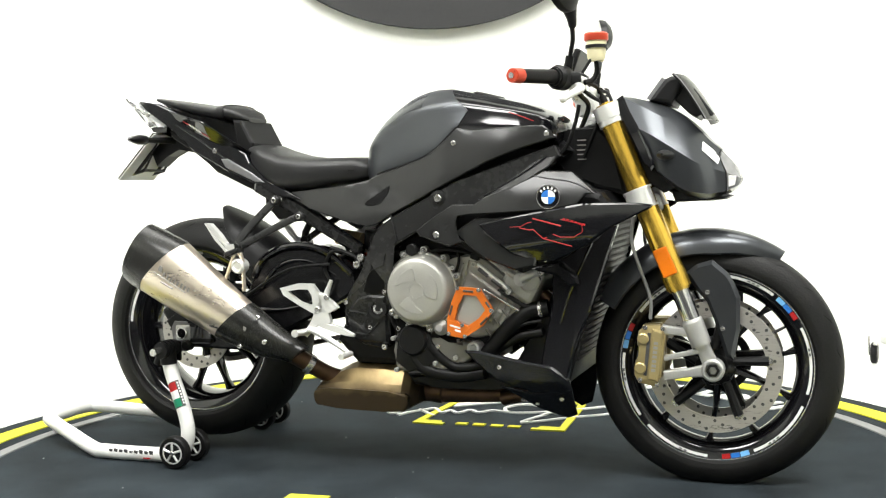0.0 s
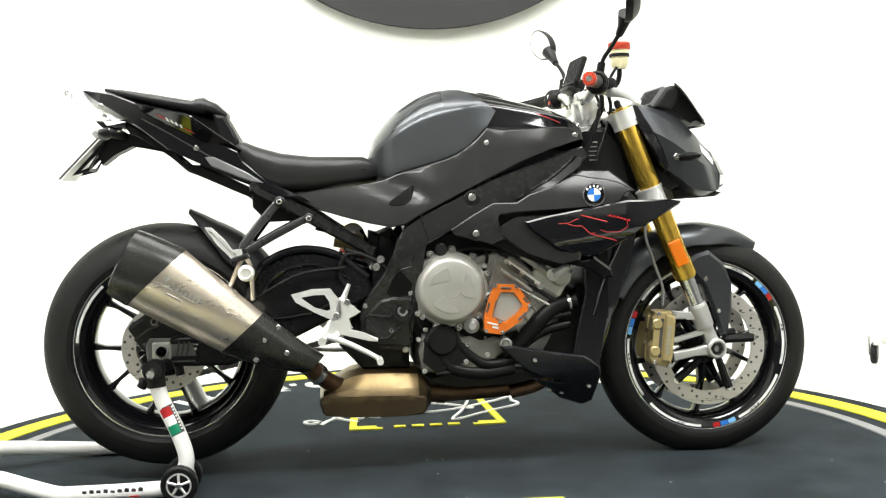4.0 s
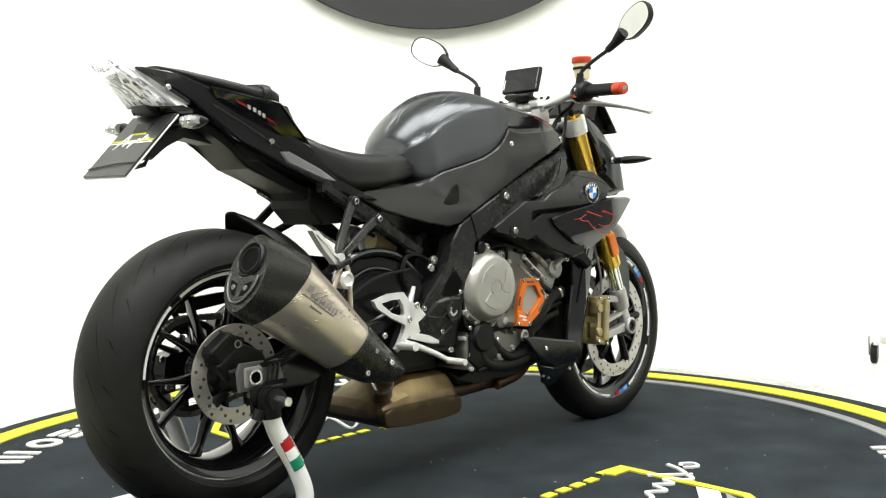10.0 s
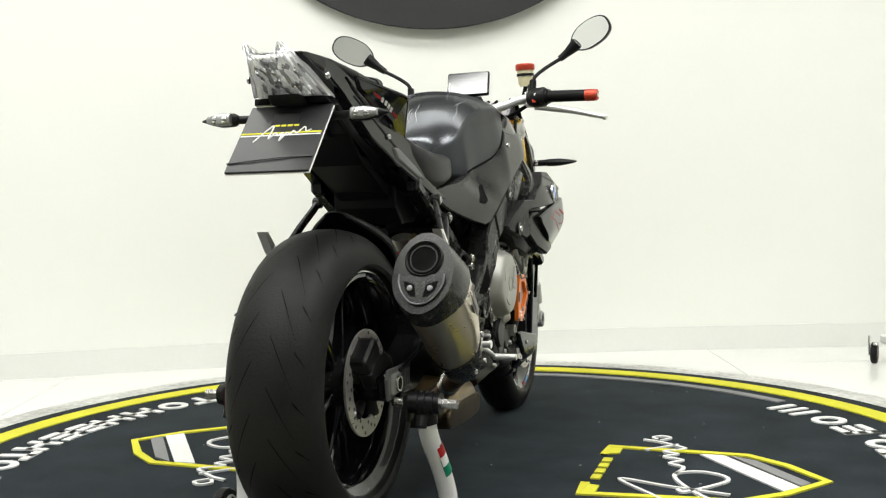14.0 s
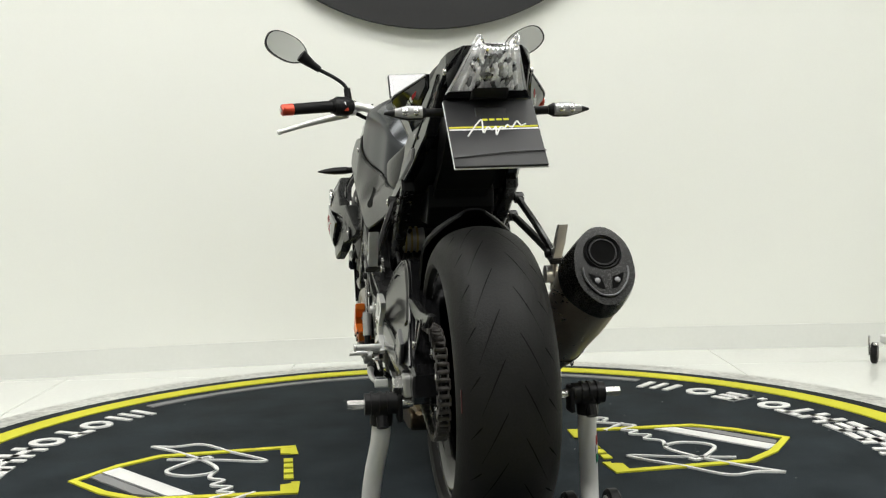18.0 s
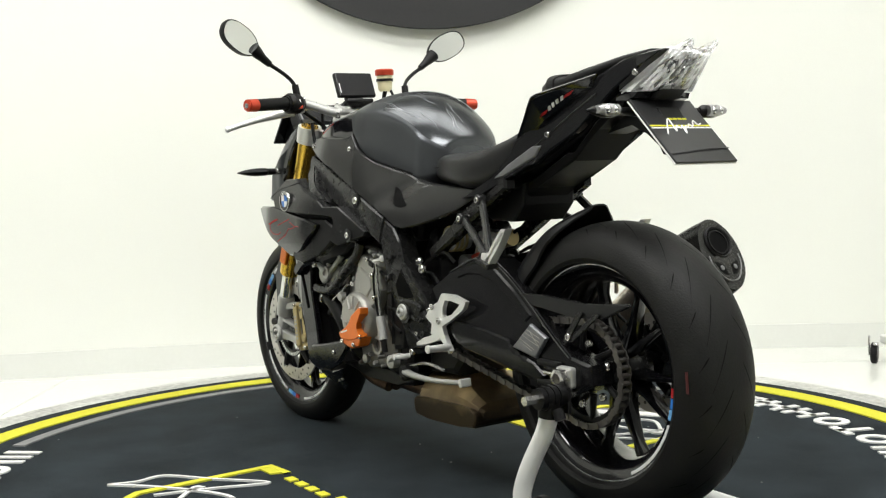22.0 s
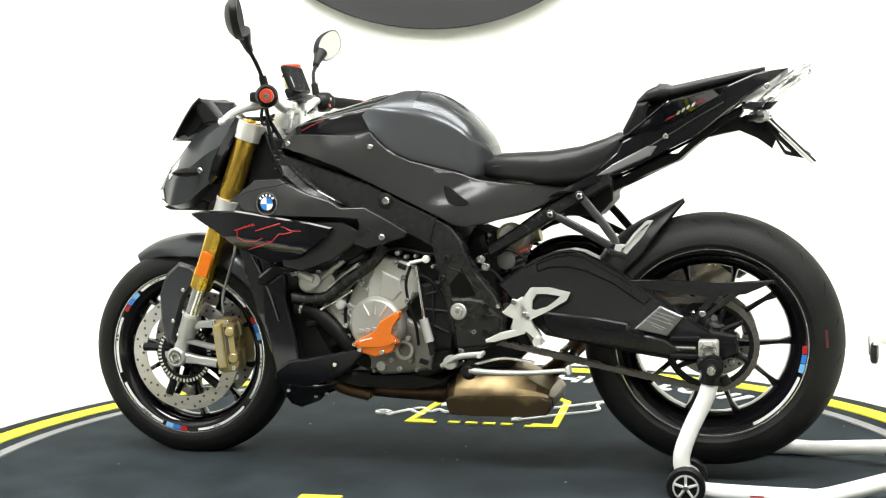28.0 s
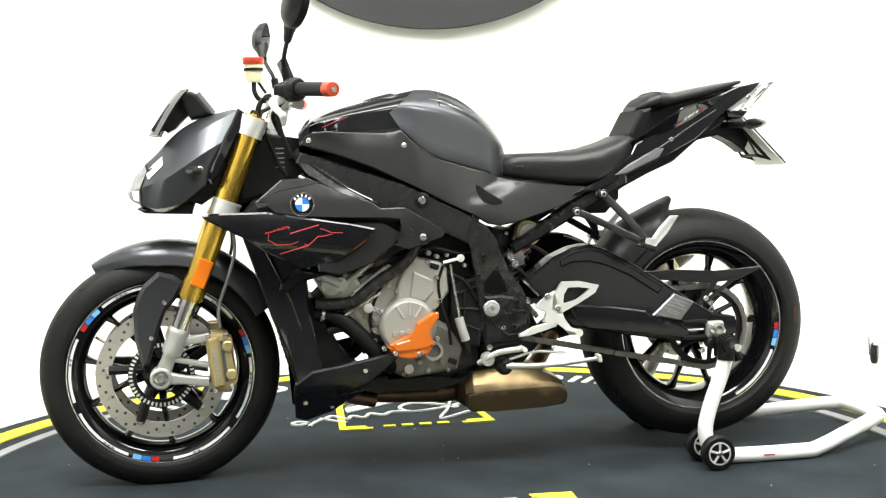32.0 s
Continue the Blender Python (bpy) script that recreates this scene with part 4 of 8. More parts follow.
for s in (-1, 1):
    line = [lid_skin.ray_cast(Vector((x, s * 0.4, z)), Vector((0, -s, 0)))[0] for x, z in [(0.246, 0.920), (0.281, 0.907), (0.310, 0.895)]]
    part("tank_print", pipe(line, 0.0011, 6), "red_ink", lid)
    # dark strip along the seam, painting the shade of the gap
    part("seam_shade", pipe([(x, s * (side_y(x, z) - 0.007), z + 0.001) for x, z in COVER_TOP[4:11]], 0.0042, 6, 4), "recess_shade", tank, "dark strip for the shade between tank and cover")
film_rows = tank_rows(0.0006, -0.172, 0.020, 0.30)
film_grid = [row[len(row) // 2 + 1:] + row[:len(row) // 2 + 1] for row in film_rows]
wide = len(film_grid[0])
part("tank_film", mesh_of([p for row in film_grid for p in row], [(i * wide + k, i * wide + k + 1, (i + 1) * wide + k + 1, (i + 1) * wide + k) for i in range(len(film_grid) - 1) for k in range(wide - 1)]), "film", tank, "glossy clear protective film on the tank", angle=50)

# wrinkles of the clear film on the back of the tank, painted as pale glints
skin = BVHTree.FromPolygons([v.co.copy() for v in tank.data.vertices], [tuple(p.vertices) for p in tank.data.polygons])
rng = random.Random(5)


def on_tank(a, q):
    """A point of the tank's skin: angle a round it, share q of its length from the seat."""
    eye = Vector((-0.10 + 0.18 * q, 0, 0.80))
    d = Vector((-0.75 + 0.9 * q, math.sin(a) * 0.9, 0.55 + 0.3 * q)).normalized()
    hit = skin.ray_cast(eye + d * 0.6, -d)
    return hit[0] + hit[1] * 0.0005


for k in range(14):
    a, q = rng.uniform(-0.75, 0.75), rng.uniform(0.15, 0.62)
    lean = rng.uniform(-0.5, 0.9)
    line = [on_tank(a + 0.045 * i * lean + 0.018 * math.sin(i * 1.5 + k), q + 0.045 * i) for i in range(6)]
    part("wrinkle_glint", pipe(line, 0.0007, 5, 4), "film_glint", tank)

# side covers and frame
def side_cover(s):
    return shell(COVER_TOP + COVER_LOW, side_y, s, 0.02, 0.003, 0.0125, False)


def spar_y(x, z):
    w = (z - 0.649) - (x + 0.111) * 0.456
    return 0.191 - 0.12 * ramp(x - 0.12) - 0.10 * ramp(-0.02 - x) + 0.08 * ramp(-w, 0.015) - 0.08 * ramp(-w - 0.07, 0.015) - 0.19 * ramp(0.56 - z, 0.02)


def frame_spar(s):
    return shell([(0.365, 0.835), (0.306, 0.816), (0.213, 0.786), (0.113, 0.751), (0.027, 0.706), (-0.045, 0.671), (-0.092, 0.642), (-0.118, 0.607), (-0.132, 0.555), (-0.161, 0.513), (-0.193, 0.471), (-0.215, 0.419), (-0.214, 0.356), (-0.168, 0.329), (-0.105, 0.319), (-0.083, 0.344), (-0.083, 0.526), (-0.074, 0.568), (-0.044, 0.596), (0.028, 0.635), (0.129, 0.677), (0.236, 0.716), (0.327, 0.766), (0.379, 0.808)], spar_y, s, 0.045, 0.004, 0.0125, False)


cover_r, cover_l = pair("side_cover", side_cover, "panel", bike, "satin anthracite side cover")
frame_r, frame_l = pair("frame_spar", frame_spar, "frame", bike, "satin black twin-spar frame")
for s, f in ((-1, frame_r), (1, frame_l)):
    for (x, z), r in zip([(0.072, 0.710), (-0.109, 0.428), (-0.138, 0.377), (-0.102, 0.326), (-0.203, 0.442)], (0.0105, 0.017, 0.007, 0.009, 0.007)):
        part("bolt", bolt(x, s * (spar_y(x, z) - 0.002), z, s, r, 0.009), "steel", f)
    part("bolt_seat", lathe([(0.013, 0), (0.020, 0), (0.020, 0.004 * s), (0.013, 0.006 * s)], at((0.072, 0.710), s * 0.191), 28, True), "dark_metal", f)
    part("pivot_ring", lathe([(0.018, 0), (0.026, 0), (0.026, 0.006 * s), (0.018, 0.006 * s)], at((-0.109, 0.428), s * (spar_y(-0.109, 0.428) + 0.004)), 28, True), "frame", f)
    part("pivot_plate", shell([(-0.133, 0.463), (-0.085, 0.462), (-0.088, 0.332), (-0.175, 0.338), (-0.210, 0.359), (-0.206, 0.414), (-0.165, 0.456)], lambda x, z: spar_y(x, z) + 0.006, s, 0.02, 0.006), "frame", f)
    part("frame_rib", pipe([(x, s * (spar_y(x, z) + 0.001), z) for x, z in [(-0.059, 0.671), (-0.049, 0.640), (-0.040, 0.604)]], 0.0025, 6), "plastic", f)
    part("weld_line", pipe([(x, s * (spar_y(x, z) - 0.003), z) for x, z in [(-0.084, 0.541), (-0.120, 0.527), (-0.146, 0.492), (-0.193, 0.457)]], 0.004, 6), "frame", f)
for s, f in ((-1, cover_r), (1, cover_l)):
    for x, z in [(0.113, 0.846), (0.345, 0.862)]:
        part("bolt", bolt(x, s * (side_y(x, z) - 0.001), z, s, 0.007, 0.005), "steel", f)
    # dark patch on the cover: the vent pocket's shade put into colour
    part("pocket_shade", shell(soft([(-0.143, 0.699), (-0.112, 0.720), (-0.084, 0.740), (-0.070, 0.747), (-0.074, 0.722), (-0.088, 0.699), (-0.117, 0.692)], 2), lambda x, z: side_y(x, z) + 0.0014, s, 0.002, 0.001, 0.02), "recess_shade", f)

# fairing
def fair(x, z):
    return 0.245 - 0.36 * max(0, 0.30 - x) ** 1.5 - 0.30 * max(0, x - 0.48) ** 1.3 - 0.17 * ramp(z - 0.655) - 0.32 * ramp(z - 0.715)


for s in (-1, 1):
    up = part("upper_fairing", shell([(0.015, 0.631), (0.064, 0.663), (0.120, 0.695), (0.179, 0.695), (0.208, 0.713), (0.274, 0.735), (0.330, 0.761), (0.352, 0.772), (0.417, 0.770), (0.436, 0.754), (0.480, 0.717), (0.456, 0.715), (0.435, 0.691), (0.371, 0.680), (0.300, 0.676), (0.167, 0.670), (0.136, 0.666), (0.097, 0.641), (0.099, 0.632), (0.120, 0.621), (0.149, 0.605), (0.114, 0.591), (0.076, 0.603), (0.023, 0.618)], lambda x, z: fair(x, z) + 0.014, s, 0.026, 0.0025, 0.015), "panel", bike, "satin anthracite arrow-shaped side fairing")
    gus = part("fairing_gusset", shell([(0.182, 0.706), (0.253, 0.747), (0.325, 0.801), (0.356, 0.826), (0.376, 0.817), (0.353, 0.781), (0.324, 0.762), (0.303, 0.748), (0.249, 0.716)], lambda x, z: fair(x, z) - 0.004 - 0.3 * max(0, z - 0.74), s, 0.012, 0.003), "frame", up)
    part("gusset_edge", pipe([(x, s * (fair(x, z) - 0.004 - 0.3 * max(0, z - 0.74)), z) for x, z in [(0.199, 0.714), (0.265, 0.749), (0.325, 0.790), (0.359, 0.820)]], 0.003, 6), "gloss", gus)
    part("fairing_crease", pipe([(x, s * (fair(x, z) + 0.0130), z) for x, z in [(0.322, 0.762), (0.372, 0.752), (0.425, 0.743), (0.470, 0.722)]], 0.0022, 6), "plastic", up)
    part("inner_arrow", shell([(0.121, 0.627), (0.181, 0.662), (0.261, 0.663), (0.324, 0.664), (0.356, 0.627), (0.333, 0.546), (0.301, 0.540), (0.285, 0.536), (0.206, 0.562), (0.158, 0.596)], lambda x, z: fair(x, z) + 0.003, s, 0.02, 0.004), "panel", up)
    q = (0.076, 0.620)
    part("bolt", bolt(q[0], s * (fair(*q) + 0.013), q[1], s, 0.009, 0.006), "steel", up)
    part("bolt_pad", lathe([(0.011, 0), (0.018, 0), (0.018, 0.003 * s), (0.011, 0.004 * s)], at(q, s * (fair(*q) + 0.012)), 24, True), "frame", up)
    wing_y = lambda x, z: 0.262 - 0.10 * ramp(0.30 - x) - 0.30 * ramp(x - 0.47) - 0.42 * ramp(0.604 + 0.16 * (x - 0.35) - z, 0.006) - 0.10 * ramp(z - 0.64)
    wing = part("winglet", shell([(0.196, 0.647), (0.259, 0.662), (0.365, 0.679), (0.454, 0.694), (0.575, 0.693), (0.607, 0.688), (0.602, 0.680), (0.511, 0.634), (0.458, 0.598), (0.376, 0.555), (0.326, 0.558), (0.279, 0.575), (0.211, 0.625)], wing_y, s, 0.018, 0.004, 0.0125, False), "gloss", bike, "gloss black side winglet with red line emblem")
    for line, w in (([(0.277, 0.640), (0.303, 0.641), (0.322, 0.650), (0.330, 0.651)], 0.0011), ([(0.333, 0.660), (0.401, 0.642)], 0.002), ([(0.301, 0.638), (0.324, 0.633), (0.335, 0.634), (0.358, 0.613), (0.426, 0.594)], 0.0015), ([(0.401, 0.657), (0.451, 0.646), (0.453, 0.628), (0.432, 0.616), (0.400, 0.616), (0.382, 0.623)], 0.0011), ([(0.358, 0.613), (0.369, 0.616)], 0.0011)):
        fine = [(a[0] + (b[0] - a[0]) * k / 8, a[1] + (b[1] - a[1]) * k / 8) for a, b in zip(line, line[1:]) for k in range(8)] + [line[-1]]
        part("red_line", pipe([(x, s * (wing_y(x, z) + 0.0003 - w * 0.5), z) for x, z in fine], w * 0.9, 6, 1), "red_ink", wing)
    for i in range(6):
        q = ([(0.409, 0.657), (0.418, 0.655), (0.428, 0.652), (0.437, 0.649), (0.446, 0.646), (0.456, 0.644)])[i]
        part("red_bar", box((q[0], s * (wing_y(*q) + 0.0003), q[1] + 0.001), (0.006, 0.002, 0.004), (0, 14, 0), 0), "red_ink", wing)
    # bright line painted for the reflection on the winglet's lower bevel
    part("edge_glint", pipe([(x, s * (wing_y(x, z) - 0.002), z) for x, z in [(0.356, 0.556), (0.388, 0.572), (0.440, 0.597)]], 0.0011, 6), "steel", wing)
    xz = (0.370, 0.710)
    badge_y = fair(*xz) + 0.013
    badge = part("roundel", turned([(0.0285, 0), (0.0285, s * 0.004), (0.026, s * 0.006)], at(xz, s * badge_y), 40), "gloss", up, "round badge in blue and white quarters")
    part("badge_rim", lathe([(0.0260, s * 0.003), (0.0290, s * 0.003), (0.0285, s * 0.008), (0.0262, s * 0.008)], at(xz, s * badge_y), 40, True), "steel", up)
    for k in range(5):
        a = radians(40 + k * 25)
        part("badge_mark", box((xz[0] + 0.0218 * math.cos(a), s * (badge_y + 0.006), xz[1] + 0.0218 * math.sin(a)), (0.005, 0.0016, 0.006), (0, 90 - math.degrees(a), 0), 0), "white", up)
    for q, m in ((0, "blue"), (1, "white"), (2, "blue"), (3, "white")):
        pts = [(xz[0], xz[1])] + [(xz[0] + 0.0168 * math.cos(radians(q * 90 + s * 90 + k * 15)), xz[1] + 0.0168 * math.sin(radians(q * 90 + s * 90 + k * 15))) for k in range(7)]
        part("quarter", prism(pts, s * (badge_y + 0.004), s * (badge_y + 0.0075), 0), m, up)
    shroud = part("radiator_shroud", shell([(0.364, 0.551), (0.458, 0.606), (0.521, 0.656), (0.489, 0.557), (0.448, 0.429), (0.413, 0.344), (0.392, 0.262), (0.322, 0.266), (0.335, 0.346), (0.348, 0.403), (0.360, 0.453), (0.358, 0.503)], lambda x, z: 0.185 - 0.25 * max(0, x - 0.42), s, 0.012, 0.004), "gloss", bike, "black radiator side shroud")
    part("shroud_fin", shell([(0.309, 0.536), (0.380, 0.554), (0.426, 0.519), (0.430, 0.499), (0.407, 0.494), (0.369, 0.521)], 0.205, s, 0.02, 0.006), "gloss", shroud)
    part("shroud_rib", pipe([(x, s * 0.187, z) for x, z in [(0.460, 0.600), (0.407, 0.487), (0.378, 0.401)]], 0.003, 6), "gloss", shroud)
    spo_y = lambda x, z: 0.192 + 0.06 * ramp(z - 0.262) - 0.12 * ramp(x - 0.36) - 1.05 * ramp(0.245 - z)
    spo = part("belly_spoiler", shell([(0.133, 0.330), (0.170, 0.330), (0.285, 0.308), (0.356, 0.297), (0.397, 0.267), (0.401, 0.241), (0.383, 0.227), (0.298, 0.228), (0.212, 0.259), (0.169, 0.294)], spo_y, s, 0.006, 0.005, 0.02), "spoiler", bike, "black belly spoiler half")
    part("spoiler_fin", shell([(0.400, 0.240), (0.395, 0.161), (0.369, 0.150), (0.303, 0.177), (0.267, 0.208), (0.217, 0.243), (0.296, 0.226)], lambda x, z: spo_y(x, z) - 0.004, s, 0.006, 0.005, 0.02), "spoiler", spo)
    for (x, z) in [(0.224, 0.291), (0.372, 0.212)]:
        part("bolt", bolt(x, s * (spo_y(x, z) - 0.001), z, s, 0.006), "steel", spo)
    for (x, z) in [(0.270, 0.203), (0.304, 0.193)]:
        part("slot", box((x, s * (spo_y(x, z) - 0.004), z), (0.009, 0.006, 0.006), (0, 10, 0), 0.001), "engine", spo)

# dark fillers added to close see-through gaps between the body parts
part("fairing_filler", prism([(0.042, 0.624), (0.149, 0.682), (0.348, 0.746), (0.484, 0.720), (0.514, 0.682), (0.475, 0.607), (0.406, 0.547), (0.284, 0.519), (0.163, 0.568)], -0.185, 0.185, 0.02), "plastic", bike, "black filler added behind the side fairings")
part("radiator_filler", prism([(0.277, 0.320), (0.344, 0.472), (0.420, 0.470), (0.395, 0.271), (0.279, 0.242), (0.210, 0.259)], -0.13, 0.13, 0.01), "dark_metal", bike, "dark filler added behind the radiator")
part("top_filler", prism([(-0.092, 0.604), (0.042, 0.631), (0.346, 0.625), (0.345, 0.548), (0.193, 0.549), (-0.005, 0.575), (-0.088, 0.540)], -0.125, 0.125, 0.01), "plastic", bike, "black filler added above the engine")
# radiator
rad = part("radiator", prism([(0.370, 0.594), (0.505, 0.673), (0.508, 0.652), (0.436, 0.408), (0.393, 0.255), (0.325, 0.257), (0.368, 0.410)], -0.160, 0.160, 0.006), "dark_metal", bike, "black finned radiator behind the front wheel")
for i in range(22):
    z = 0.31 + i * 0.0165
    part("fin", box((0.410 + (z - 0.31) * 0.287, 0, z), (0.005, 0.290, 0.006), bevel=0), "core", rad)

# headlight, instruments and screen
# sections of the cowl from its rear edge to the lamp: crown, shoulder, crease, flank, lower crease and keel
COWL = [((0.545, 0.000, 0.945), (0.535, 0.075, 0.946), (0.513, 0.102, 0.946), (0.555, 0.136, 0.868), (0.596, 0.126, 0.768), (0.610, 0.060, 0.745)),
        ((0.600, 0.000, 0.932), (0.595, 0.073, 0.929), (0.575, 0.110, 0.914), (0.600, 0.143, 0.842), (0.632, 0.133, 0.740), (0.640, 0.060, 0.716)),
        ((0.650, 0.000, 0.906), (0.650, 0.070, 0.903), (0.630, 0.108, 0.880), (0.645, 0.138, 0.812), (0.666, 0.127, 0.717), (0.670, 0.060, 0.698)),
        ((0.690, 0.000, 0.873), (0.688, 0.066, 0.869), (0.675, 0.102, 0.848), (0.692, 0.127, 0.782), (0.716, 0.121, 0.708), (0.710, 0.060, 0.692)),
        ((0.722, 0.000, 0.839), (0.718, 0.060, 0.837), (0.712, 0.086, 0.818), (0.733, 0.096, 0.766), (0.745, 0.090, 0.712), (0.742, 0.050, 0.697))]
LAMP = [((0.747, 0.000, 0.816), (0.745, 0.053, 0.814), (0.740, 0.075, 0.799), (0.757, 0.081, 0.757), (0.757, 0.075, 0.714), (0.752, 0.045, 0.706)),
        ((0.772, 0.000, 0.789), (0.770, 0.046, 0.786), (0.767, 0.062, 0.776), (0.780, 0.066, 0.748), (0.776, 0.062, 0.722), (0.770, 0.038, 0.714)),
        ((0.787, 0.000, 0.763), (0.786, 0.031, 0.761), (0.786, 0.042, 0.756), (0.791, 0.044, 0.742), (0.785, 0.042, 0.728), (0.781, 0.028, 0.722))]


def cowl_rings(rows, inside=0.0, n=4):
    """Smooth lines along the cowl, joined into closed sections."""
    lines = [spline([row[k] for row in rows], n) for k in range(6)]
    out = []
    for i in range(len(lines[0])):
        h = [line[i].copy() for line in lines]
        if inside:
            mid = sum(h, Vector()) / 6
            h = [Vector((p.x, max(0.0, p.y - inside) if k else 0.0, p.z + (inside if p.z < mid.z else -inside))) for k, p in enumerate(h)]
        keel = Vector((h[5].x, 0, h[5].z - 0.002))
        out.append(h + [keel] + [Vector((p.x, -p.y, p.z)) for p in h[:0:-1]])
    return out


cowl_bm = loft(cowl_rings(COWL + LAMP[:1]))
lens_bm = loft(cowl_rings(LAMP, 0.001))
cowl_skin, lens_skin = BVHTree.FromBMesh(cowl_bm), BVHTree.FromBMesh(lens_bm)
cowl = steered("headlight_cowl", cowl_bm, "grey", bike, "dark grey metallic headlight cowl", angle=17)
steered("headlight_lens", lens_bm, "lamp_glass", cowl, "bright clear headlight lens", angle=14)


def laid_on(skin, pts, s, lift=0.002):
    """A thin patch laid on one flank of a skin, outlined in the side plane."""
    hits = [skin.ray_cast(Vector((x, s * 0.4, z)), Vector((0, -s, 0)))[0] for x, z in pts]
    n = len(hits)
    return mesh_of([p + Vector((0, s * lift, 0)) for p in hits] + [p - Vector((0, s * 0.003, 0)) for p in hits], [tuple(range(n)), tuple(range(2 * n - 1, n - 1, -1))] + [(k, (k + 1) % n, n + (k + 1) % n, n + k) for k in range(n)])


for s in (-1, 1):
    steered("lens_wedge", laid_on(cowl_skin, [(0.703, 0.834), (0.726, 0.814), (0.744, 0.794), (0.738, 0.778), (0.702, 0.812)], s), "silver_lens", cowl, "clear upper wedge of the headlight", smooth=False)
    steered("lens_light", laid_on(lens_skin, [(0.762, 0.752), (0.780, 0.750), (0.776, 0.728), (0.762, 0.724)], s), "silver_lens", cowl, "bright lower light in the headlight", smooth=False)
for s in (-1, 1):
    steered("lens_rim", pipe([(x - 0.001, s * (y - 0.001), z) for x, y, z in LAMP[0][1:]], 0.0025, 8, 1), "gloss", cowl)
    steered("cowl_bracket", prism([(0.545, 0.850), (0.580, 0.800), (0.600, 0.765), (0.645, 0.725), (0.612, 0.712), (0.578, 0.735), (0.535, 0.815)], s * 0.075, s * 0.095, 0.004), "plastic", cowl)
    steered("cowl_blade", shell([(0.501, 0.938), (0.517, 0.949), (0.535, 0.910), (0.559, 0.867), (0.581, 0.818), (0.595, 0.777), (0.588, 0.763), (0.567, 0.784), (0.541, 0.840), (0.507, 0.904)], lambda x, z: 0.146 - 0.30 * ramp(z - 0.85), s, 0.040, 0.005, 0.02), "gloss", cowl, "gloss black blade along the fork")
    q = (0.628, 0.800)
    ind = steered("front_indicator", loft([ring((q[0], s * y, q[1] - 0.002), (a, 0, 0), (0, 0, b), 2, 14) for y, a, b in ((0.130, 0.010, 0.010), (0.176, 0.010, 0.010), (0.186, 0.020, 0.012), (0.220, 0.019, 0.012), (0.250, 0.013, 0.008), (0.275, 0.003, 0.002))]), "plastic", bike, "black front indicator")
    steered("bolt", bolt(q[0] - 0.015, s * 0.146, q[1], s, 0.009, 0.008), "steel", ind)
steered("cowl_chin", prism([(0.625, 0.722), (0.636, 0.689), (0.749, 0.694), (0.769, 0.704), (0.735, 0.712), (0.667, 0.716)], -0.075, 0.075, 0.008), "plastic", cowl)
dash = steered("instrument_housing", prism([(0.574, 0.934), (0.613, 0.986), (0.629, 0.993), (0.652, 0.991), (0.660, 0.977), (0.630, 0.925)], -0.082, 0.082, 0.010, 3), "plastic", bike, "black instrument housing")
DIAL = Matrix.Translation(at((0.5925, 0.964), 0)) @ pose(0, 0, 0, 0, -53)
steered("dial_glass", moved(box((0, 0, 0), (0.050, 0.136, 0.003), bevel=0.001), DIAL), "screen", dash)
steered("dial_bezel", moved(moved(hoop([(-0.031, -0.075), (0.031, -0.075), (0.031, 0.075), (-0.031, 0.075)], [(-0.025, -0.069), (0.025, -0.069), (0.025, 0.069), (-0.025, 0.069)], -0.004, 0.005, 0.001), pose(0, 0, 0, 90)), DIAL), "trim_grey", dash, "grey instrument bezel")
scr = [(0.660, 0.998), (0.678, 0.980), (0.702, 0.946), (0.722, 0.913), (0.737, 0.886)]
steered("fly_screen", loft([[Vector((x - 0.025 * (abs(t) ** 2) - d, 0.105 * (0.85 + 0.15 * i / 4) * t, z - d * 0.5)) for t, d in [(-1 + k / 5, 0) for k in range(11)] + [(1 - k / 5, 0.004) for k in range(11)]] for i, (x, z) in enumerate(scr)]), "smoke", bike, "small smoked fly screen")
for s in (-1, 1):
    steered("screen_edge", pipe([(x - 0.025, s * 0.104 * (0.85 + 0.15 * i / 4), z) for i, (x, z) in enumerate(scr)], 0.0014, 8), "trim_grey", bike, "clear edge of the fly screen")
steered("screen_bracket", prism([(0.645, 0.985), (0.683, 0.962), (0.728, 0.900), (0.719, 0.889), (0.700, 0.905), (0.689, 0.892), (0.669, 0.903), (0.636, 0.936), (0.622, 0.957)], -0.062, 0.062, 0.004), "plastic", bike)

# seat and tail
SEAT = [((-0.518, 0.864), (-0.519, 0.818), 0.095), ((-0.496, 0.867), (-0.499, 0.787), 0.115), ((-0.467, 0.854), (-0.470, 0.761), 0.128), ((-0.407, 0.836), (-0.410, 0.732), 0.146), ((-0.332, 0.826), (-0.335, 0.732), 0.150), ((-0.256, 0.824), (-0.259, 0.743), 0.138), ((-0.196, 0.823), (-0.198, 0.749), 0.115), ((-0.154, 0.805), (-0.155, 0.760), 0.09), ((-0.130, 0.784), (-0.131, 0.769), 0.055)]
seat = part("rider_seat", loft([ring((a[0], 0, (a[1] + b[1]) / 2), (0, w, 0), (0, 0, (a[1] - b[1]) / 2), 3.8, 48) for a, b, w in SEAT]), "seat", bike, "black vinyl rider seat")
part("seat_seam", pipe([at(p, -0.118) for p in [(-0.434, 0.813), (-0.363, 0.790), (-0.276, 0.788), (-0.189, 0.789)]], 0.0015, 6), "plastic", seat)
part("seat_seam", pipe([at(p, 0.118) for p in [(-0.434, 0.813), (-0.363, 0.790), (-0.276, 0.788), (-0.189, 0.789)]], 0.0015, 6), "plastic", seat)
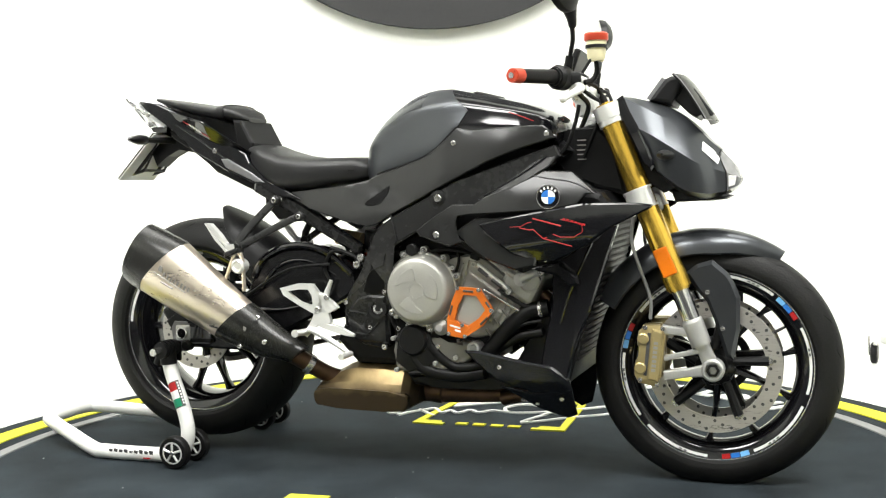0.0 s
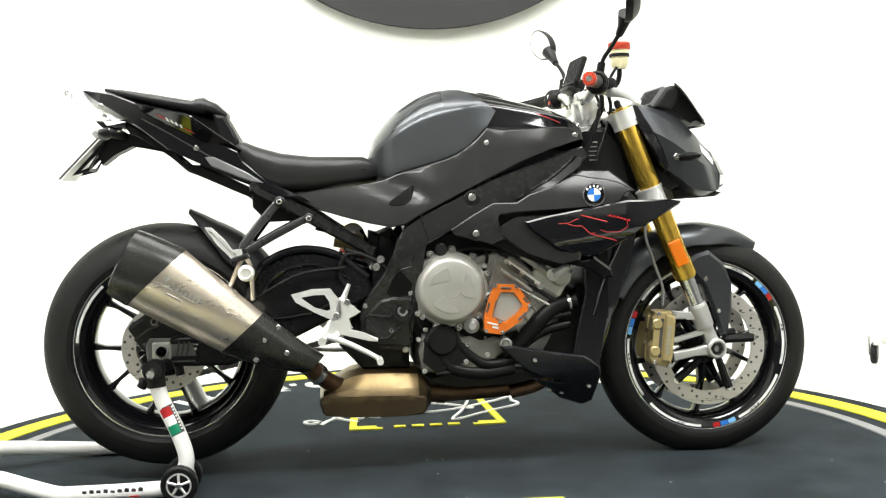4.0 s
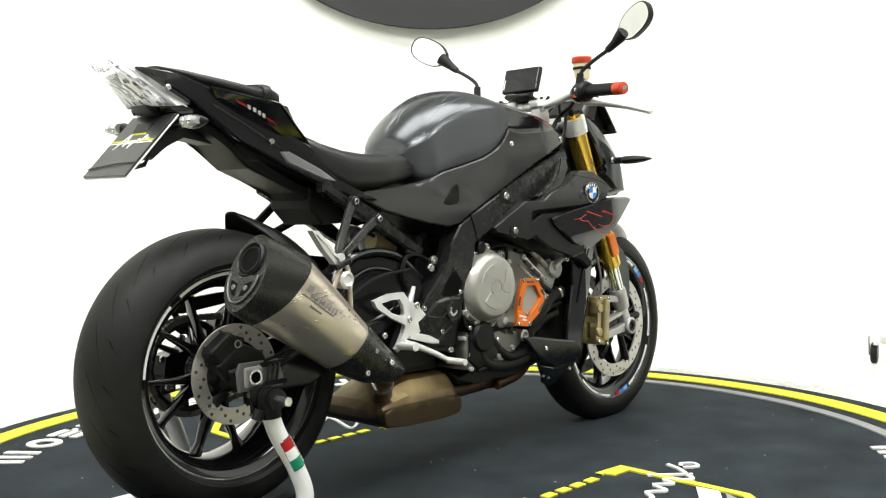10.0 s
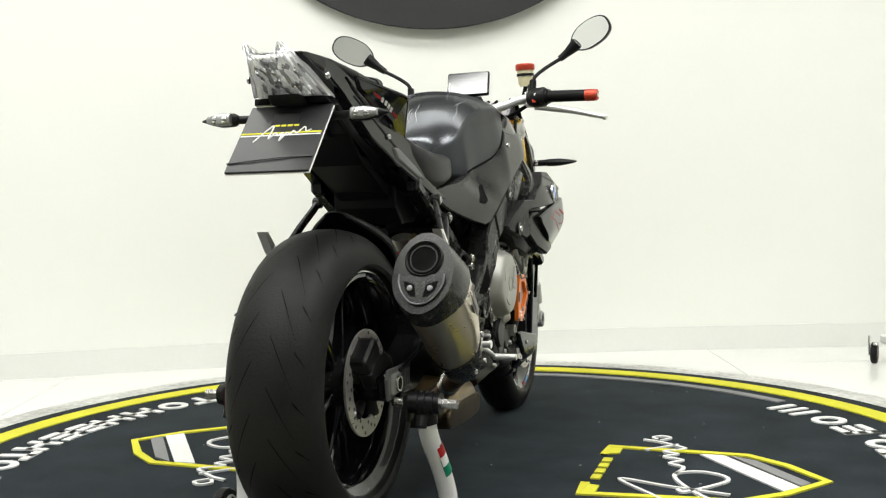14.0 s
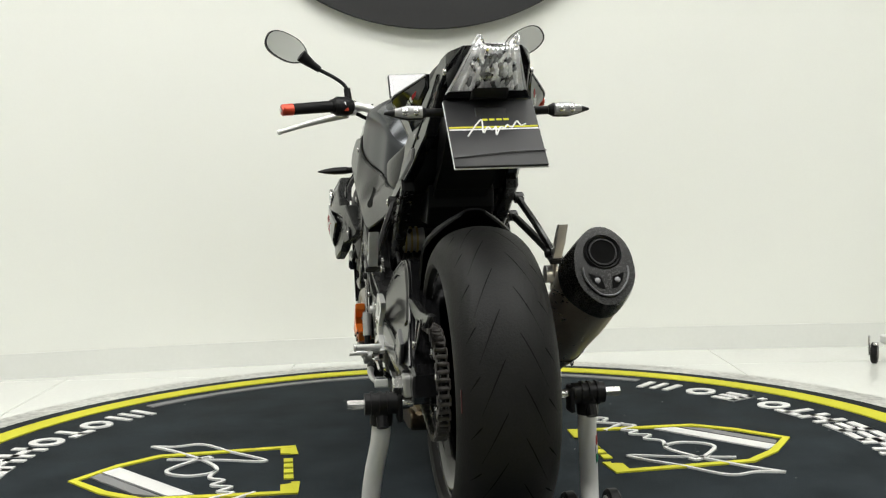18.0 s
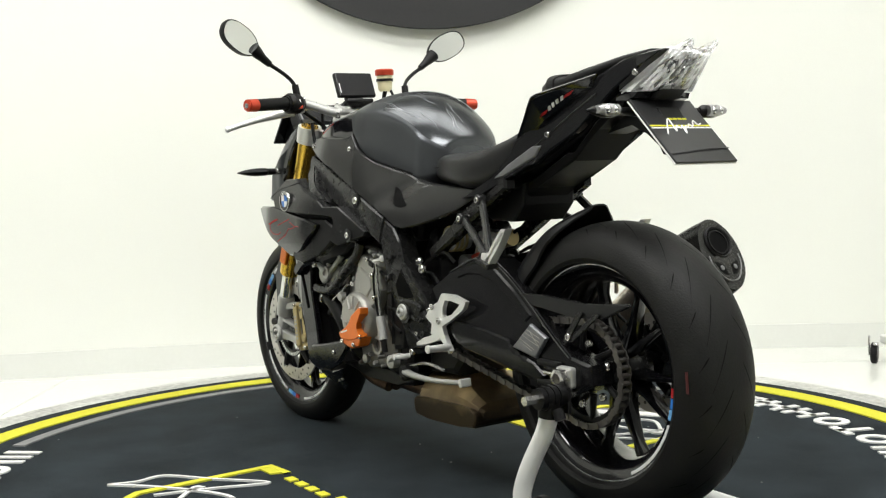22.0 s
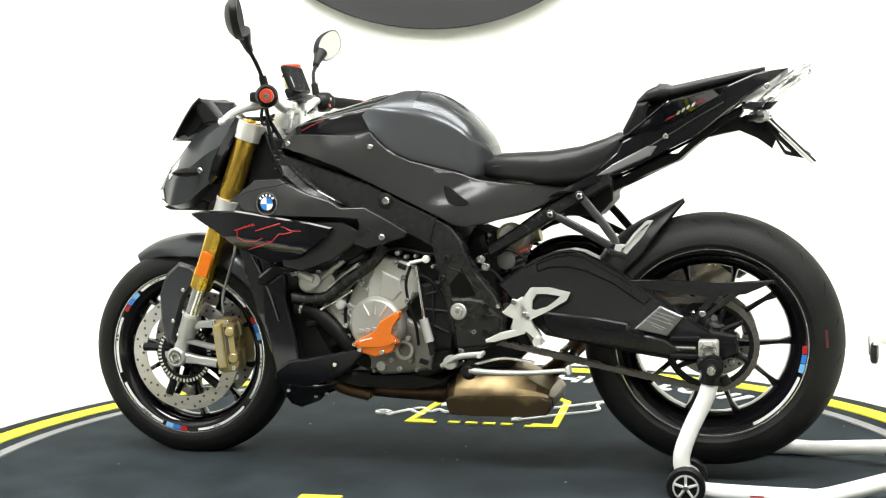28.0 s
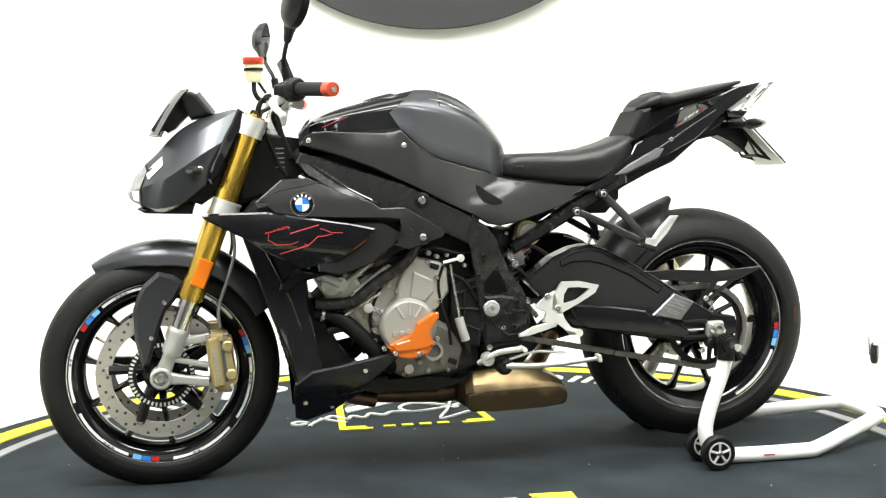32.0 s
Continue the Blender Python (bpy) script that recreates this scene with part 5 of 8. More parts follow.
PILL = [((-0.844, 1.012), (-0.845, 1.000), 0.045), ((-0.792, 1.005), (-0.793, 0.981), 0.070), ((-0.703, 0.990), (-0.704, 0.955), 0.088), ((-0.628, 0.976), (-0.629, 0.939), 0.095), ((-0.595, 0.980), (-0.596, 0.935), 0.096), ((-0.565, 0.967), (-0.567, 0.932), 0.085), ((-0.539, 0.943), (-0.539, 0.931), 0.05)]
pad = part("pillion_seat", loft([ring((a[0], 0, (a[1] + b[1]) / 2), (0, w, 0), (0, 0, (a[1] - b[1]) / 2), 3.2, 40) for a, b, w in PILL]), "seat", bike, "black vinyl pillion seat pad")
part("seat_strap", loft([ring((a[0], 0, (a[1] + b[1]) / 2), (0, 0.0985, 0), (0, 0, (a[1] - b[1]) / 2 + 0.003), 3.2, 40) for a, b in (((-0.616, 0.978), (-0.618, 0.936)), ((-0.595, 0.980), (-0.597, 0.934)))]), "seat", pad)


def tail_y(x, z):
    return 0.112 + 0.13 * (x + 0.613) - 0.45 * max(0, -0.86 - x)


def ear_y(x, z):
    """The ears lean outwards towards their tops and flare towards the rider."""
    return 0.118 + 0.19 * (x + 0.613) - 0.40 * max(0, x + 0.62) + 0.8 * max(0, z - 0.865 + 0.396 * (x + 0.613)) * max(0, min(1, (x + 0.86) / 0.2))


for s in (-1, 1):
    tail = part("tail_panel", shell([(-0.899, 1.005), (-0.819, 0.992), (-0.740, 0.959), (-0.648, 0.910), (-0.511, 0.840), (-0.498, 0.815), (-0.441, 0.766), (-0.332, 0.713), (-0.405, 0.722), (-0.485, 0.756), (-0.572, 0.792), (-0.615, 0.816), (-0.686, 0.850), (-0.788, 0.931), (-0.856, 0.973)], tail_y, s, 0.020, 0.003, 0.025), "gloss", bike, "gloss black tail side panel")
    ear = part("tail_ear", shell([(-0.761, 0.967), (-0.671, 0.942), (-0.628, 0.931), (-0.606, 0.918), (-0.561, 0.885), (-0.497, 0.841), (-0.501, 0.828), (-0.531, 0.839), (-0.585, 0.860), (-0.672, 0.902), (-0.742, 0.941)], ear_y, s, 0.003, 0.004, 0.02), "gloss", tail, "flared gloss black ear of the tail")
    part("ear_edge", pipe([(x, s * (ear_y(x, z) - 0.002), z) for x, z in [(-0.759, 0.965), (-0.671, 0.942), (-0.628, 0.931), (-0.606, 0.918), (-0.561, 0.885), (-0.498, 0.841)]], 0.0024, 6, 3), "gloss", ear)
    part("tail_grip", shell([(-0.593, 0.828), (-0.571, 0.829), (-0.490, 0.788), (-0.448, 0.760), (-0.480, 0.763), (-0.577, 0.804)], lambda x, z: tail_y(x, z) + 0.004, s, 0.01, 0.003), "trim_grey", tail, "grey trim under the tail")
    part("tail_groove", pipe([(x, s * (tail_y(x, z) + 0.0005), z) for x, z in [(-0.748, 0.928), (-0.678, 0.889), (-0.614, 0.850), (-0.536, 0.805), (-0.465, 0.766)]], 0.0022, 6, 3), "panel", tail)
    for k, m in enumerate(("red_ink", "decal", "decal", "decal", "decal", "red_ink")):
        q = ([(-0.695, 0.930), (-0.680, 0.923), (-0.668, 0.917), (-0.657, 0.911), (-0.646, 0.905), (-0.627, 0.894)])[k]
        wide = 0.019 if m == "red_ink" else 0.0065
        part("tail_mark", shell([(q[0] + (u - 0.5 * v) * wide * 0.5, q[1] - 0.45 * u * wide * 0.5 + v * 0.0042) for u, v in ((-1, -1), (1, -1), (1, 1), (-1, 1))], lambda x, z: ear_y(x, z) + 0.0012, s, 0.001, 0), m, tail)
    for x, z in [(-0.613, 0.851), (-0.848, 0.962)]:
        part("bolt", bolt(x, s * (tail_y(x, z) + 0.0), z, s, 0.007), "steel", tail)
part("seat_cowl", prism([(-0.572, 0.938), (-0.542, 0.933), (-0.508, 0.870), (-0.516, 0.825), (-0.557, 0.853)], -0.088, 0.088, 0.008), "plastic", bike, "black trim between the two seats")
part("tail_core", prism([(-0.831, 0.985), (-0.659, 0.949), (-0.555, 0.924), (-0.513, 0.833), (-0.455, 0.761), (-0.559, 0.796), (-0.663, 0.847), (-0.788, 0.929)], -0.055, 0.055, 0.01), "plastic", bike, "black tail core")
part("under_tray", prism([(-0.807, 0.931), (-0.707, 0.875), (-0.642, 0.804), (-0.611, 0.812), (-0.500, 0.754), (-0.380, 0.714), (-0.321, 0.682), (-0.390, 0.680), (-0.480, 0.715), (-0.500, 0.736), (-0.642, 0.793), (-0.708, 0.857), (-0.782, 0.891)], -0.062, 0.062, 0.006, 2), "plastic", bike, "black under-tail tray")
part("battery_box", prism([(-0.482, 0.748), (-0.380, 0.714), (-0.321, 0.682), (-0.356, 0.661), (-0.444, 0.659), (-0.481, 0.698)], -0.076, 0.076, 0.006, 2), "plastic", bike, "black under-seat box")

# tail lamp: bright reflectors under a clear wedge of a lens with two horns
def lamp_row(q, back, front, dip):
    """A closed row across the lamp: q runs up from its lower edge, back and front are places along the bike."""
    w, z = 0.073 - 0.034 * q, 0.926 + 0.079 * q
    fan = [-1 + k / 6 for k in range(13)]
    return [Vector((back - 0.008 * (1 - t * t), w * t, z - dip * (1 - t * t))) for t in fan] + [Vector((front, w * 0.96 * t, z + 0.004)) for t in fan[::-1]]


lamp_body = part("tail_lamp", loft([lamp_row(q, -0.822 - 0.088 * q, -0.790 - 0.10 * q, 0.004) for q in (0.0, 0.25, 0.5, 0.75, 1.0)]), "silver_lens", bike, "clear tail lamp with bright faceted reflector", angle=12)
rng = random.Random(11)
for i in range(9):
    q = 0.12 + i * 0.10
    x, z = -0.838 - 0.086 * q, 0.928 + 0.078 * q
    n = 13 - i // 2 - (i % 2)
    each = 2 * (0.060 - 0.029 * q) / n
    for j in range(n):
        y = (j - (n - 1) / 2) * each
        tilt = [rng.uniform(-0.25, 0.25) for _ in range(2)]
        bm = loft([ring((x + dx - 0.007 * (1 - (y / 0.06) ** 2), y + tilt[0] * each * k, z + dz + tilt[1] * 0.006 * k), (0, each * r, 0), (0.0040 * r, 0, 0.0080 * r), 2.4, 6) for dx, dz, r, k in ((0.010, -0.005, 0.54, 0), (0.0, 0.0, 0.50, 0), (-0.006, 0.003, 0.10, 1))])
        part("lamp_facet", bm, rng.choice(("silver_lens", "silver_lens", "chrome", "lens_grey")), lamp_body, smooth=False)
lens = part("lamp_lens", loft([lamp_row(q, -0.852 - 0.092 * q, -0.802 - 0.098 * q, 0.010 * q) for q in (0.0, 0.04, 0.25, 0.5, 0.75, 0.97, 1.0)]), "clear", lamp_body, "clear outer lens", angle=20)
lens.visible_shadow = False
for s in (-1, 1):
    horn = part("lamp_horn", loft([[Vector((x0, s * y0, z0)), Vector((x1, s * y0, z1)), Vector((x1, s * y1, z1)), Vector((x0, s * y1, z0))] for x0, z0, x1, z1, y0, y1 in ((-0.942, 1.000, -0.895, 0.996, 0.022, 0.040), (-0.950, 1.010, -0.920, 1.008, 0.026, 0.041), (-0.955, 1.018, -0.948, 1.018, 0.032, 0.038))]), "clear", lamp_body)
    horn.visible_shadow = False
    part("lens_edge", pipe([(-0.800, s * 0.075, 0.924), (-0.868, s * 0.056, 0.966), (-0.920, s * 0.041, 1.000), (-0.953, s * 0.036, 1.017)], 0.0014, 6, 3), "silver_lens", lamp_body)
part("lamp_lip", loft([[Vector((back - 0.008 * (1 - t * t), w * t, z)) for t in [-1 + k / 4 for k in range(9)]] + [Vector((-0.79, w * t, z + 0.002)) for t in [1 - k / 4 for k in range(9)]] for back, z, w in ((-0.846, 0.925, 0.074), (-0.836, 0.914, 0.080), (-0.815, 0.908, 0.080))]), "gloss", lamp_body, "smoked lower lip of the tail lamp")

# plate and its carrier
PLATE = Matrix.Translation((-0.894, 0.0, 0.845)) @ pose(0, 0, 0, 0, 44.5)
holder = part("plate_carrier", prism([(-0.708, 0.848), (-0.764, 0.888), (-0.809, 0.898), (-0.857, 0.893), (-0.879, 0.860), (-0.860, 0.815), (-0.826, 0.844), (-0.783, 0.864), (-0.714, 0.848)], -0.030, 0.030, 0.006), "plastic", bike, "black plate carrier arm")
part("carrier_hood", prism([(-0.874, 0.929), (-0.833, 0.925), (-0.814, 0.904), (-0.856, 0.911)], -0.035, 0.035, 0.004), "plastic", holder)
for s in (-1, 1):
    part("plate_strut", hoop([(-0.842, 0.884), (-0.932, 0.790), (-0.890, 0.800)], [(-0.860, 0.852), (-0.910, 0.802), (-0.890, 0.810)], s * 0.046, s * 0.052, 0.001), "plastic", holder, "black triangular plate strut")
part("strut_tie", bar((-0.892, -0.052, 0.804), (-0.892, 0.052, 0.804), 0.004, 8), "plastic", holder)
q = (-0.815, 0.895)
for s in (-1, 1):
    part("carrier_bolt", bolt(q[0], s * 0.030, q[1], s, 0.010, 0.006), "steel", holder)
plate = part("plate_board", moved(box((0, 0, 0), (0.005, 0.172, 0.178), bevel=0.001), PLATE), "plate", bike, "black showroom plate with a white signature print")
part("plate_back", moved(box((0.0045, 0, 0), (0.003, 0.174, 0.180), bevel=0.001), PLATE), "white", plate)
part("plate_line", moved(box((-0.0028, 0, 0.012), (0.0008, 0.168, 0.004), bevel=0), PLATE), "mat_yellow", plate)
part("plate_line", moved(box((-0.0028, 0, 0.006), (0.0008, 0.168, 0.003), bevel=0), PLATE), "white", plate)
for k in range(4):
    part("plate_block", moved(box((-0.0028, 0.014 - k * 0.0135, 0.032), (0.0008, 0.010, 0.005), bevel=0), PLATE), "mat_yellow", plate)
SIGN = [(0.052, -0.012), (0.030, 0.022), (0.020, 0.030), (0.022, -0.004), (0.012, 0.012), (0.004, 0.004), (-0.004, 0.012), (-0.002, -0.010), (-0.012, 0.010), (-0.020, 0.008), (-0.026, 0.016), (-0.034, 0.010), (-0.046, 0.026), (-0.052, 0.014), (-0.062, 0.018)]
part("plate_signature", moved(pipe([(0, -y * -1, z) for y, z in SIGN], 0.0016, 6), PLATE @ pose(-0.003, 0, 0)), "white", plate)
part("elastic_cord", moved(pipe([(-0.004, 0.087, -0.068), (-0.005, 0.03, -0.062), (-0.005, -0.03, -0.056), (-0.004, -0.087, -0.054)], 0.0015, 6), PLATE), "ink", plate)
for s in (-1, 1):
    span = ((0.75, 0.118, 0.008, 0.008), (0.8, 0.128, 0.016, 0.013), (0.9, 0.155, 0.018, 0.014), (1.0, 0.180, 0.011, 0.008), (1.05, 0.199, 0.003, 0.002))
    ind = part("rear_indicator", loft([ring((-0.827 - 0.004 * q, s * y, 0.888), (a * 0.85, 0, 0), (0, 0, b * 1.03), 2.3, 16) for q, y, a, b in span]), "plastic", bike, "slim black rear indicator with clear lens")
    part("indicator_lens", loft([ring((-0.838 - 0.004 * q, s * y, 0.889), (a * 0.80, 0, 0), (0, 0, b * 0.90), 2.2, 16) for q, y, a, b in span[1:-1]]), "lens_grey", ind, "clear indicator lens")
    for y in (0.140, 0.160):
        bm = bmesh.new()
        bmesh.ops.create_uvsphere(bm, u_segments=12, v_segments=8, radius=0.0085)
        part("indicator_bulb", moved(bm, Matrix.Translation((-0.849, s * y, 0.889))), "chrome", ind)
    part("indicator_stalk", bar((-0.80, s * 0.03, 0.888), (-0.826, s * 0.122, 0.888), 0.010, 12, 0.008), "plastic", ind)

# engine
CL = (0.013, 0.479)
AL = (0.112, 0.395)
core = part("crankcase", prism([(-0.076, 0.549), (0.025, 0.576), (0.186, 0.573), (0.274, 0.512), (0.257, 0.423), (0.182, 0.336), (0.137, 0.277), (0.003, 0.247), (-0.078, 0.282), (-0.085, 0.401)], -0.135, 0.135, 0.02, 3), "dark_metal", bike, "dark engine crankcase")
block = part("cylinder_block", prism([(0.023, 0.535), (0.096, 0.559), (0.155, 0.576), (0.191, 0.557), (0.269, 0.478), (0.291, 0.449), (0.253, 0.398), (0.216, 0.370), (0.151, 0.354), (0.093, 0.365), (0.087, 0.461)], -0.150, 0.150, 0.012, 2), "engine", bike, "warm grey cast cylinder block")
part("cylinder_head", moved(box((0, 0, 0), (0.095, 0.33, 0.090), bevel=0.012), Matrix.Translation(at((0.276, 0.501), 0)) @ pose(0, 0, 0, 0, 30)), "engine", bike, "cast cylinder head")
for s in (-1, 1):
    head_pose = Matrix.Translation(at((0.276, 0.501), s * 0.165)) @ pose(0, 0, 0, 0, 30)
    part("cam_cap", moved(turned([(0.026, 0), (0.026, s * 0.010), (0.020, s * 0.014)], (0, 0, 0), 24), head_pose @ pose(0.02, 0, 0.012)), "engine", block)
    part("head_rib", moved(box((0, 0, -0.048), (0.085, 0.012, 0.010), bevel=0.003), head_pose), "dark_metal", block)
    part("head_rib", moved(box((-0.02, 0, -0.066), (0.11, 0.010, 0.007), bevel=0.003), head_pose), "steel", block)
    for dx in (-0.035, 0.0, 0.035):
        b = head_pose @ Vector((dx, 0.002 * s, 0.03))
        part("bolt", bolt(b.x, b.y, b.z, s, 0.006), "steel", block)
    for k in range(5):
        q = ([(0.186, 0.402), (0.216, 0.423), (0.245, 0.444), (0.260, 0.466), (0.230, 0.387)])[k]
        part("casting_lug", box((q[0], s * 0.150, q[1]), (0.016, 0.012, 0.010), (0, 30, 0), 0.003), "engine", block)

clutch = part("clutch_cover", turned([(0.097, 0.02), (0.097, -0.008), (0.0945, -0.012), (0.0905, -0.013), (0.087, -0.026), (0.081, -0.042), (0.0755, -0.047), (0.072, -0.0485), (0.03, -0.049)], at(CL, -0.158), 72), "engine", bike, "round cast clutch cover")
for k in range(11):
    b = polar(at(CL, 0), 0.101, 20 + k * 360 / 11)
    part("bolt_lug", turned([(0.010, 0.01), (0.010, -0.012), (0.008, -0.014)], (b.x, -0.158, b.z), 14), "engine", clutch)
    part("bolt", bolt(b.x, -0.172, b.z, -1, 0.0062, 0.005), "steel", clutch)
part("cover_ring", lathe([(0.018, 0), (0.021, 0), (0.021, -0.0015), (0.018, -0.0015)], at(CL, -0.2068), 36, True), "engine", clutch)
for k in range(3):
    a0 = 98 - k * 120
    rim_side = [(0.058, d) for d in range(0, 71, 10)]
    blade = [(0.023, 2), (0.036, -6)] + rim_side + [(0.046, 62), (0.036, 42), (0.027, 26)]
    pts = [polar(at(CL, 0), r, a0 + d) for r, d in blade]
    part("cover_blade", prism([(p.x, p.z) for p in pts], -0.2085, -0.2065, 0.001), "engine", clutch, "raised blade pattern")
part("filler_plug", moved(turned([(0.016, 0), (0.016, -0.014), (0.012, -0.017)], (0, 0, 0), 20), Matrix.Translation(at((-0.008, 0.581), -0.165))), "dark_metal", clutch)
part("lower_case", prism([(-0.060, 0.364), (0.034, 0.365), (0.055, 0.347), (0.084, 0.332), (0.120, 0.351), (0.149, 0.345), (0.157, 0.315), (0.119, 0.287), (0.076, 0.291), (0.032, 0.274), (0.010, 0.257), (-0.062, 0.269), (-0.071, 0.321)], -0.168, -0.05, 0.012, 3), "engine_low", bike, "dark grey lower engine case")
for x, z in [(-0.052, 0.377), (-0.018, 0.376), (0.019, 0.337), (-0.054, 0.307), (0.003, 0.285), (0.055, 0.334)]:
    part("bolt", bolt(x, -0.168, z, -1, 0.0065), "steel", core)
q = (0.066, 0.384)
part("water_pump", turned([(0.020, 0.03), (0.020, -0.008), (0.014, -0.014), (0.009, -0.020)], at(q, -0.168), 20), "cast_alu", core)
q = (0.152, 0.334)
part("frame_slider", turned([(0.016, 0.06), (0.016, -0.012), (0.011, -0.014), (0.007, -0.008)], at(q, -0.168), 24), "cast_alu", core, "silver engine bolt boss")
part("lower_cover", join(turned([(0.040, 0.02), (0.040, -0.012), (0.034, -0.020)], at((-0.010, 0.350), -0.165), 28), prism([(-0.053, 0.365), (0.034, 0.370), (0.054, 0.290), (-0.026, 0.266), (-0.062, 0.293)], -0.175, -0.16, 0.008)), "plastic", core, "black pump cover")
# orange case guard on the clutch side
PENT_O = [(0.123, 0.491), (0.180, 0.487), (0.214, 0.435), (0.188, 0.395), (0.136, 0.362), (0.093, 0.369), (0.094, 0.409), (0.106, 0.452)]
PENT_I = [(0.138, 0.471), (0.171, 0.469), (0.194, 0.434), (0.177, 0.413), (0.148, 0.393), (0.128, 0.399), (0.114, 0.408), (0.123, 0.444)]
guard_r = part("case_guard", hoop(PENT_O, PENT_I, -0.205, -0.195, 0.002), "orange", bike, "orange anodised engine case guard")
part("guard_plate", prism([(0.095, 0.409), (0.128, 0.399), (0.156, 0.390), (0.136, 0.362), (0.093, 0.369)], -0.206, -0.194, 0.002), "orange", guard_r)
part("guard_backing", prism([(0.138, 0.470), (0.171, 0.468), (0.195, 0.433), (0.177, 0.412), (0.148, 0.392), (0.114, 0.407)], -0.196, -0.17, 0.003), "engine", guard_r)
for (x, z), (x2, z2) in zip([(0.138, 0.481), (0.196, 0.454), (0.200, 0.416), (0.108, 0.444)], [(0.164, 0.479), (0.206, 0.441), (0.181, 0.398), (0.101, 0.420)]):
    # dark rod on the uncut guard, for the shade of a slot
    part("guard_slot_shade", bar((x, -0.2053, z), (x2, -0.2053, z2), 0.0028, 6), "ink", guard_r)
for x, z in [(0.123, 0.487), (0.178, 0.483), (0.210, 0.433), (0.140, 0.368), (0.098, 0.373), (0.134, 0.396)]:
    part("bolt", bolt(x, -0.205, z, -1, 0.0055), "steel", guard_r)
part("guard_print", box((((0.115, 0.391))[0], -0.2065, ((0.115, 0.391))[1]), (0.028, 0.001, 0.004), (0, 15, 0), 0), "decal", guard_r)
part("guard_print", box((((0.122, 0.381))[0], -0.2065, ((0.122, 0.381))[1]), (0.016, 0.001, 0.005), (0, 15, 0), 0), "decal", guard_r)
# left side of the engine
alt = part("alternator_cover", turned([(0.072, -0.03), (0.072, 0.018), (0.069, 0.026), (0.062, 0.032), (0.03, 0.034)], at(AL, 0.160), 64), "engine", bike, "round cast alternator cover")
part("cam_chain_cover", prism([(0.105, 0.573), (0.026, 0.554), (0.008, 0.537), (0.004, 0.476), (0.033, 0.442), (0.048, 0.420), (0.108, 0.437), (0.148, 0.433), (0.135, 0.502)], 0.10, 0.172, 0.010, 3), "engine", bike, "cast cam chain cover")
part("cover_panel", prism([(0.096, 0.534), (0.046, 0.510), (0.041, 0.480), (0.067, 0.454), (0.107, 0.466)], 0.16, 0.176, 0.005, 2), "engine", alt)
for p in ((0.101, 0.571), (0.058, 0.556), (0.037, 0.515), (0.030, 0.456), (0.139, 0.486), (0.182, 0.433), (0.197, 0.390), (0.174, 0.342)):
    part("bolt", bolt(p[0], 0.171, p[1], 1, 0.0075, 0.008), "steel", alt)
part("case_lug", turned([(0.012, -0.02), (0.012, 0.012), (0.006, 0.014)], at((0.210, 0.445), 0.165), 20), "cast_alu", alt)
for k in range(5):
    part("cover_rib", bar(polar(at(AL, 0), 0.028, 60 + k * 32, 0.195), polar(at(AL, 0), 0.062, 60 + k * 32, 0.190), 0.004, 6), "engine", alt)
for i in range(3):
    p = ([(0.148, 0.379), (0.131, 0.381), (0.112, 0.384)])[i]
    part("embossed_bar", box((p[0], 0.195, p[1]), (0.014, 0.004, 0.012), (0, -10, 0), 0.001), "engine", alt)
og = part("case_guard", prism([(0.162, 0.354), (0.122, 0.375), (0.102, 0.381), (0.093, 0.406), (0.053, 0.431), (0.039, 0.431), (0.039, 0.416), (0.065, 0.391), (0.068, 0.374), (0.046, 0.354), (0.078, 0.346), (0.109, 0.338), (0.149, 0.339)], 0.186, 0.212, 0.004), "orange", bike, "orange anodised alternator guard")
part("guard_lip", prism([(0.168, 0.348), (0.148, 0.350), (0.089, 0.355), (0.049, 0.351), (0.067, 0.326), (0.110, 0.315), (0.149, 0.325)], 0.17, 0.206, 0.006), "orange", og)
for x, z in [(0.046, 0.425), (0.055, 0.354), (0.089, 0.329), (0.149, 0.333)]:
    part("bolt", bolt(x, 0.206, z, 1, 0.0065), "steel", og)
part("guard_print", box((((0.130, 0.361))[0], 0.2125, ((0.130, 0.361))[1]), (0.034, 0.001, 0.004), (0, 14, 0), 0), "decal", og)
part("left_case", prism([(0.167, 0.415), (0.044, 0.412), (-0.034, 0.367), (-0.033, 0.323), (-0.018, 0.273), (0.113, 0.257), (0.167, 0.284)], 0.03, 0.150, 0.014, 3), "engine_low", bike, "dark grey lower engine case")
part("case_ring", lathe([(0.018, 0), (0.025, 0), (0.025, 0.01), (0.018, 0.01)], at((0.046, 0.327), 0.152), 28, True), "engine", core)
q = (0.110, 0.284)
part("frame_slider", turned([(0.012, -0.05), (0.012, 0.012), (0.007, 0.013)], at(q, 0.150), 20), "cast_alu", core, "silver engine bolt boss")
part("sprocket_cover", prism([(-0.001, 0.498), (-0.080, 0.518), (-0.090, 0.409), (-0.077, 0.330), (-0.033, 0.323), (0.002, 0.382)], 0.05, 0.158, 0.012, 2), "plastic", bike, "black front sprocket cover")
# linkage and levers on the left
rod = part("shift_rod", bar(at((0.002, 0.547), 0.182), at((-0.018, 0.412), 0.186), 0.0035, 10), "steel", bike, "polished gear shift rod")
part("shift_sensor", bar(at((-0.016, 0.412), 0.186), at((-0.032, 0.354), 0.188), 0.0115, 14), "cast_alu", rod)
part("rod_boot", bar(at((-0.032, 0.354), 0.188), at((-0.038, 0.321), 0.188), 0.008, 10), "plastic", rod)
part("rod_joint", bar(at((0.019, 0.552), 0.178), at((-0.026, 0.562), 0.178), 0.0045, 10), "alu", rod)
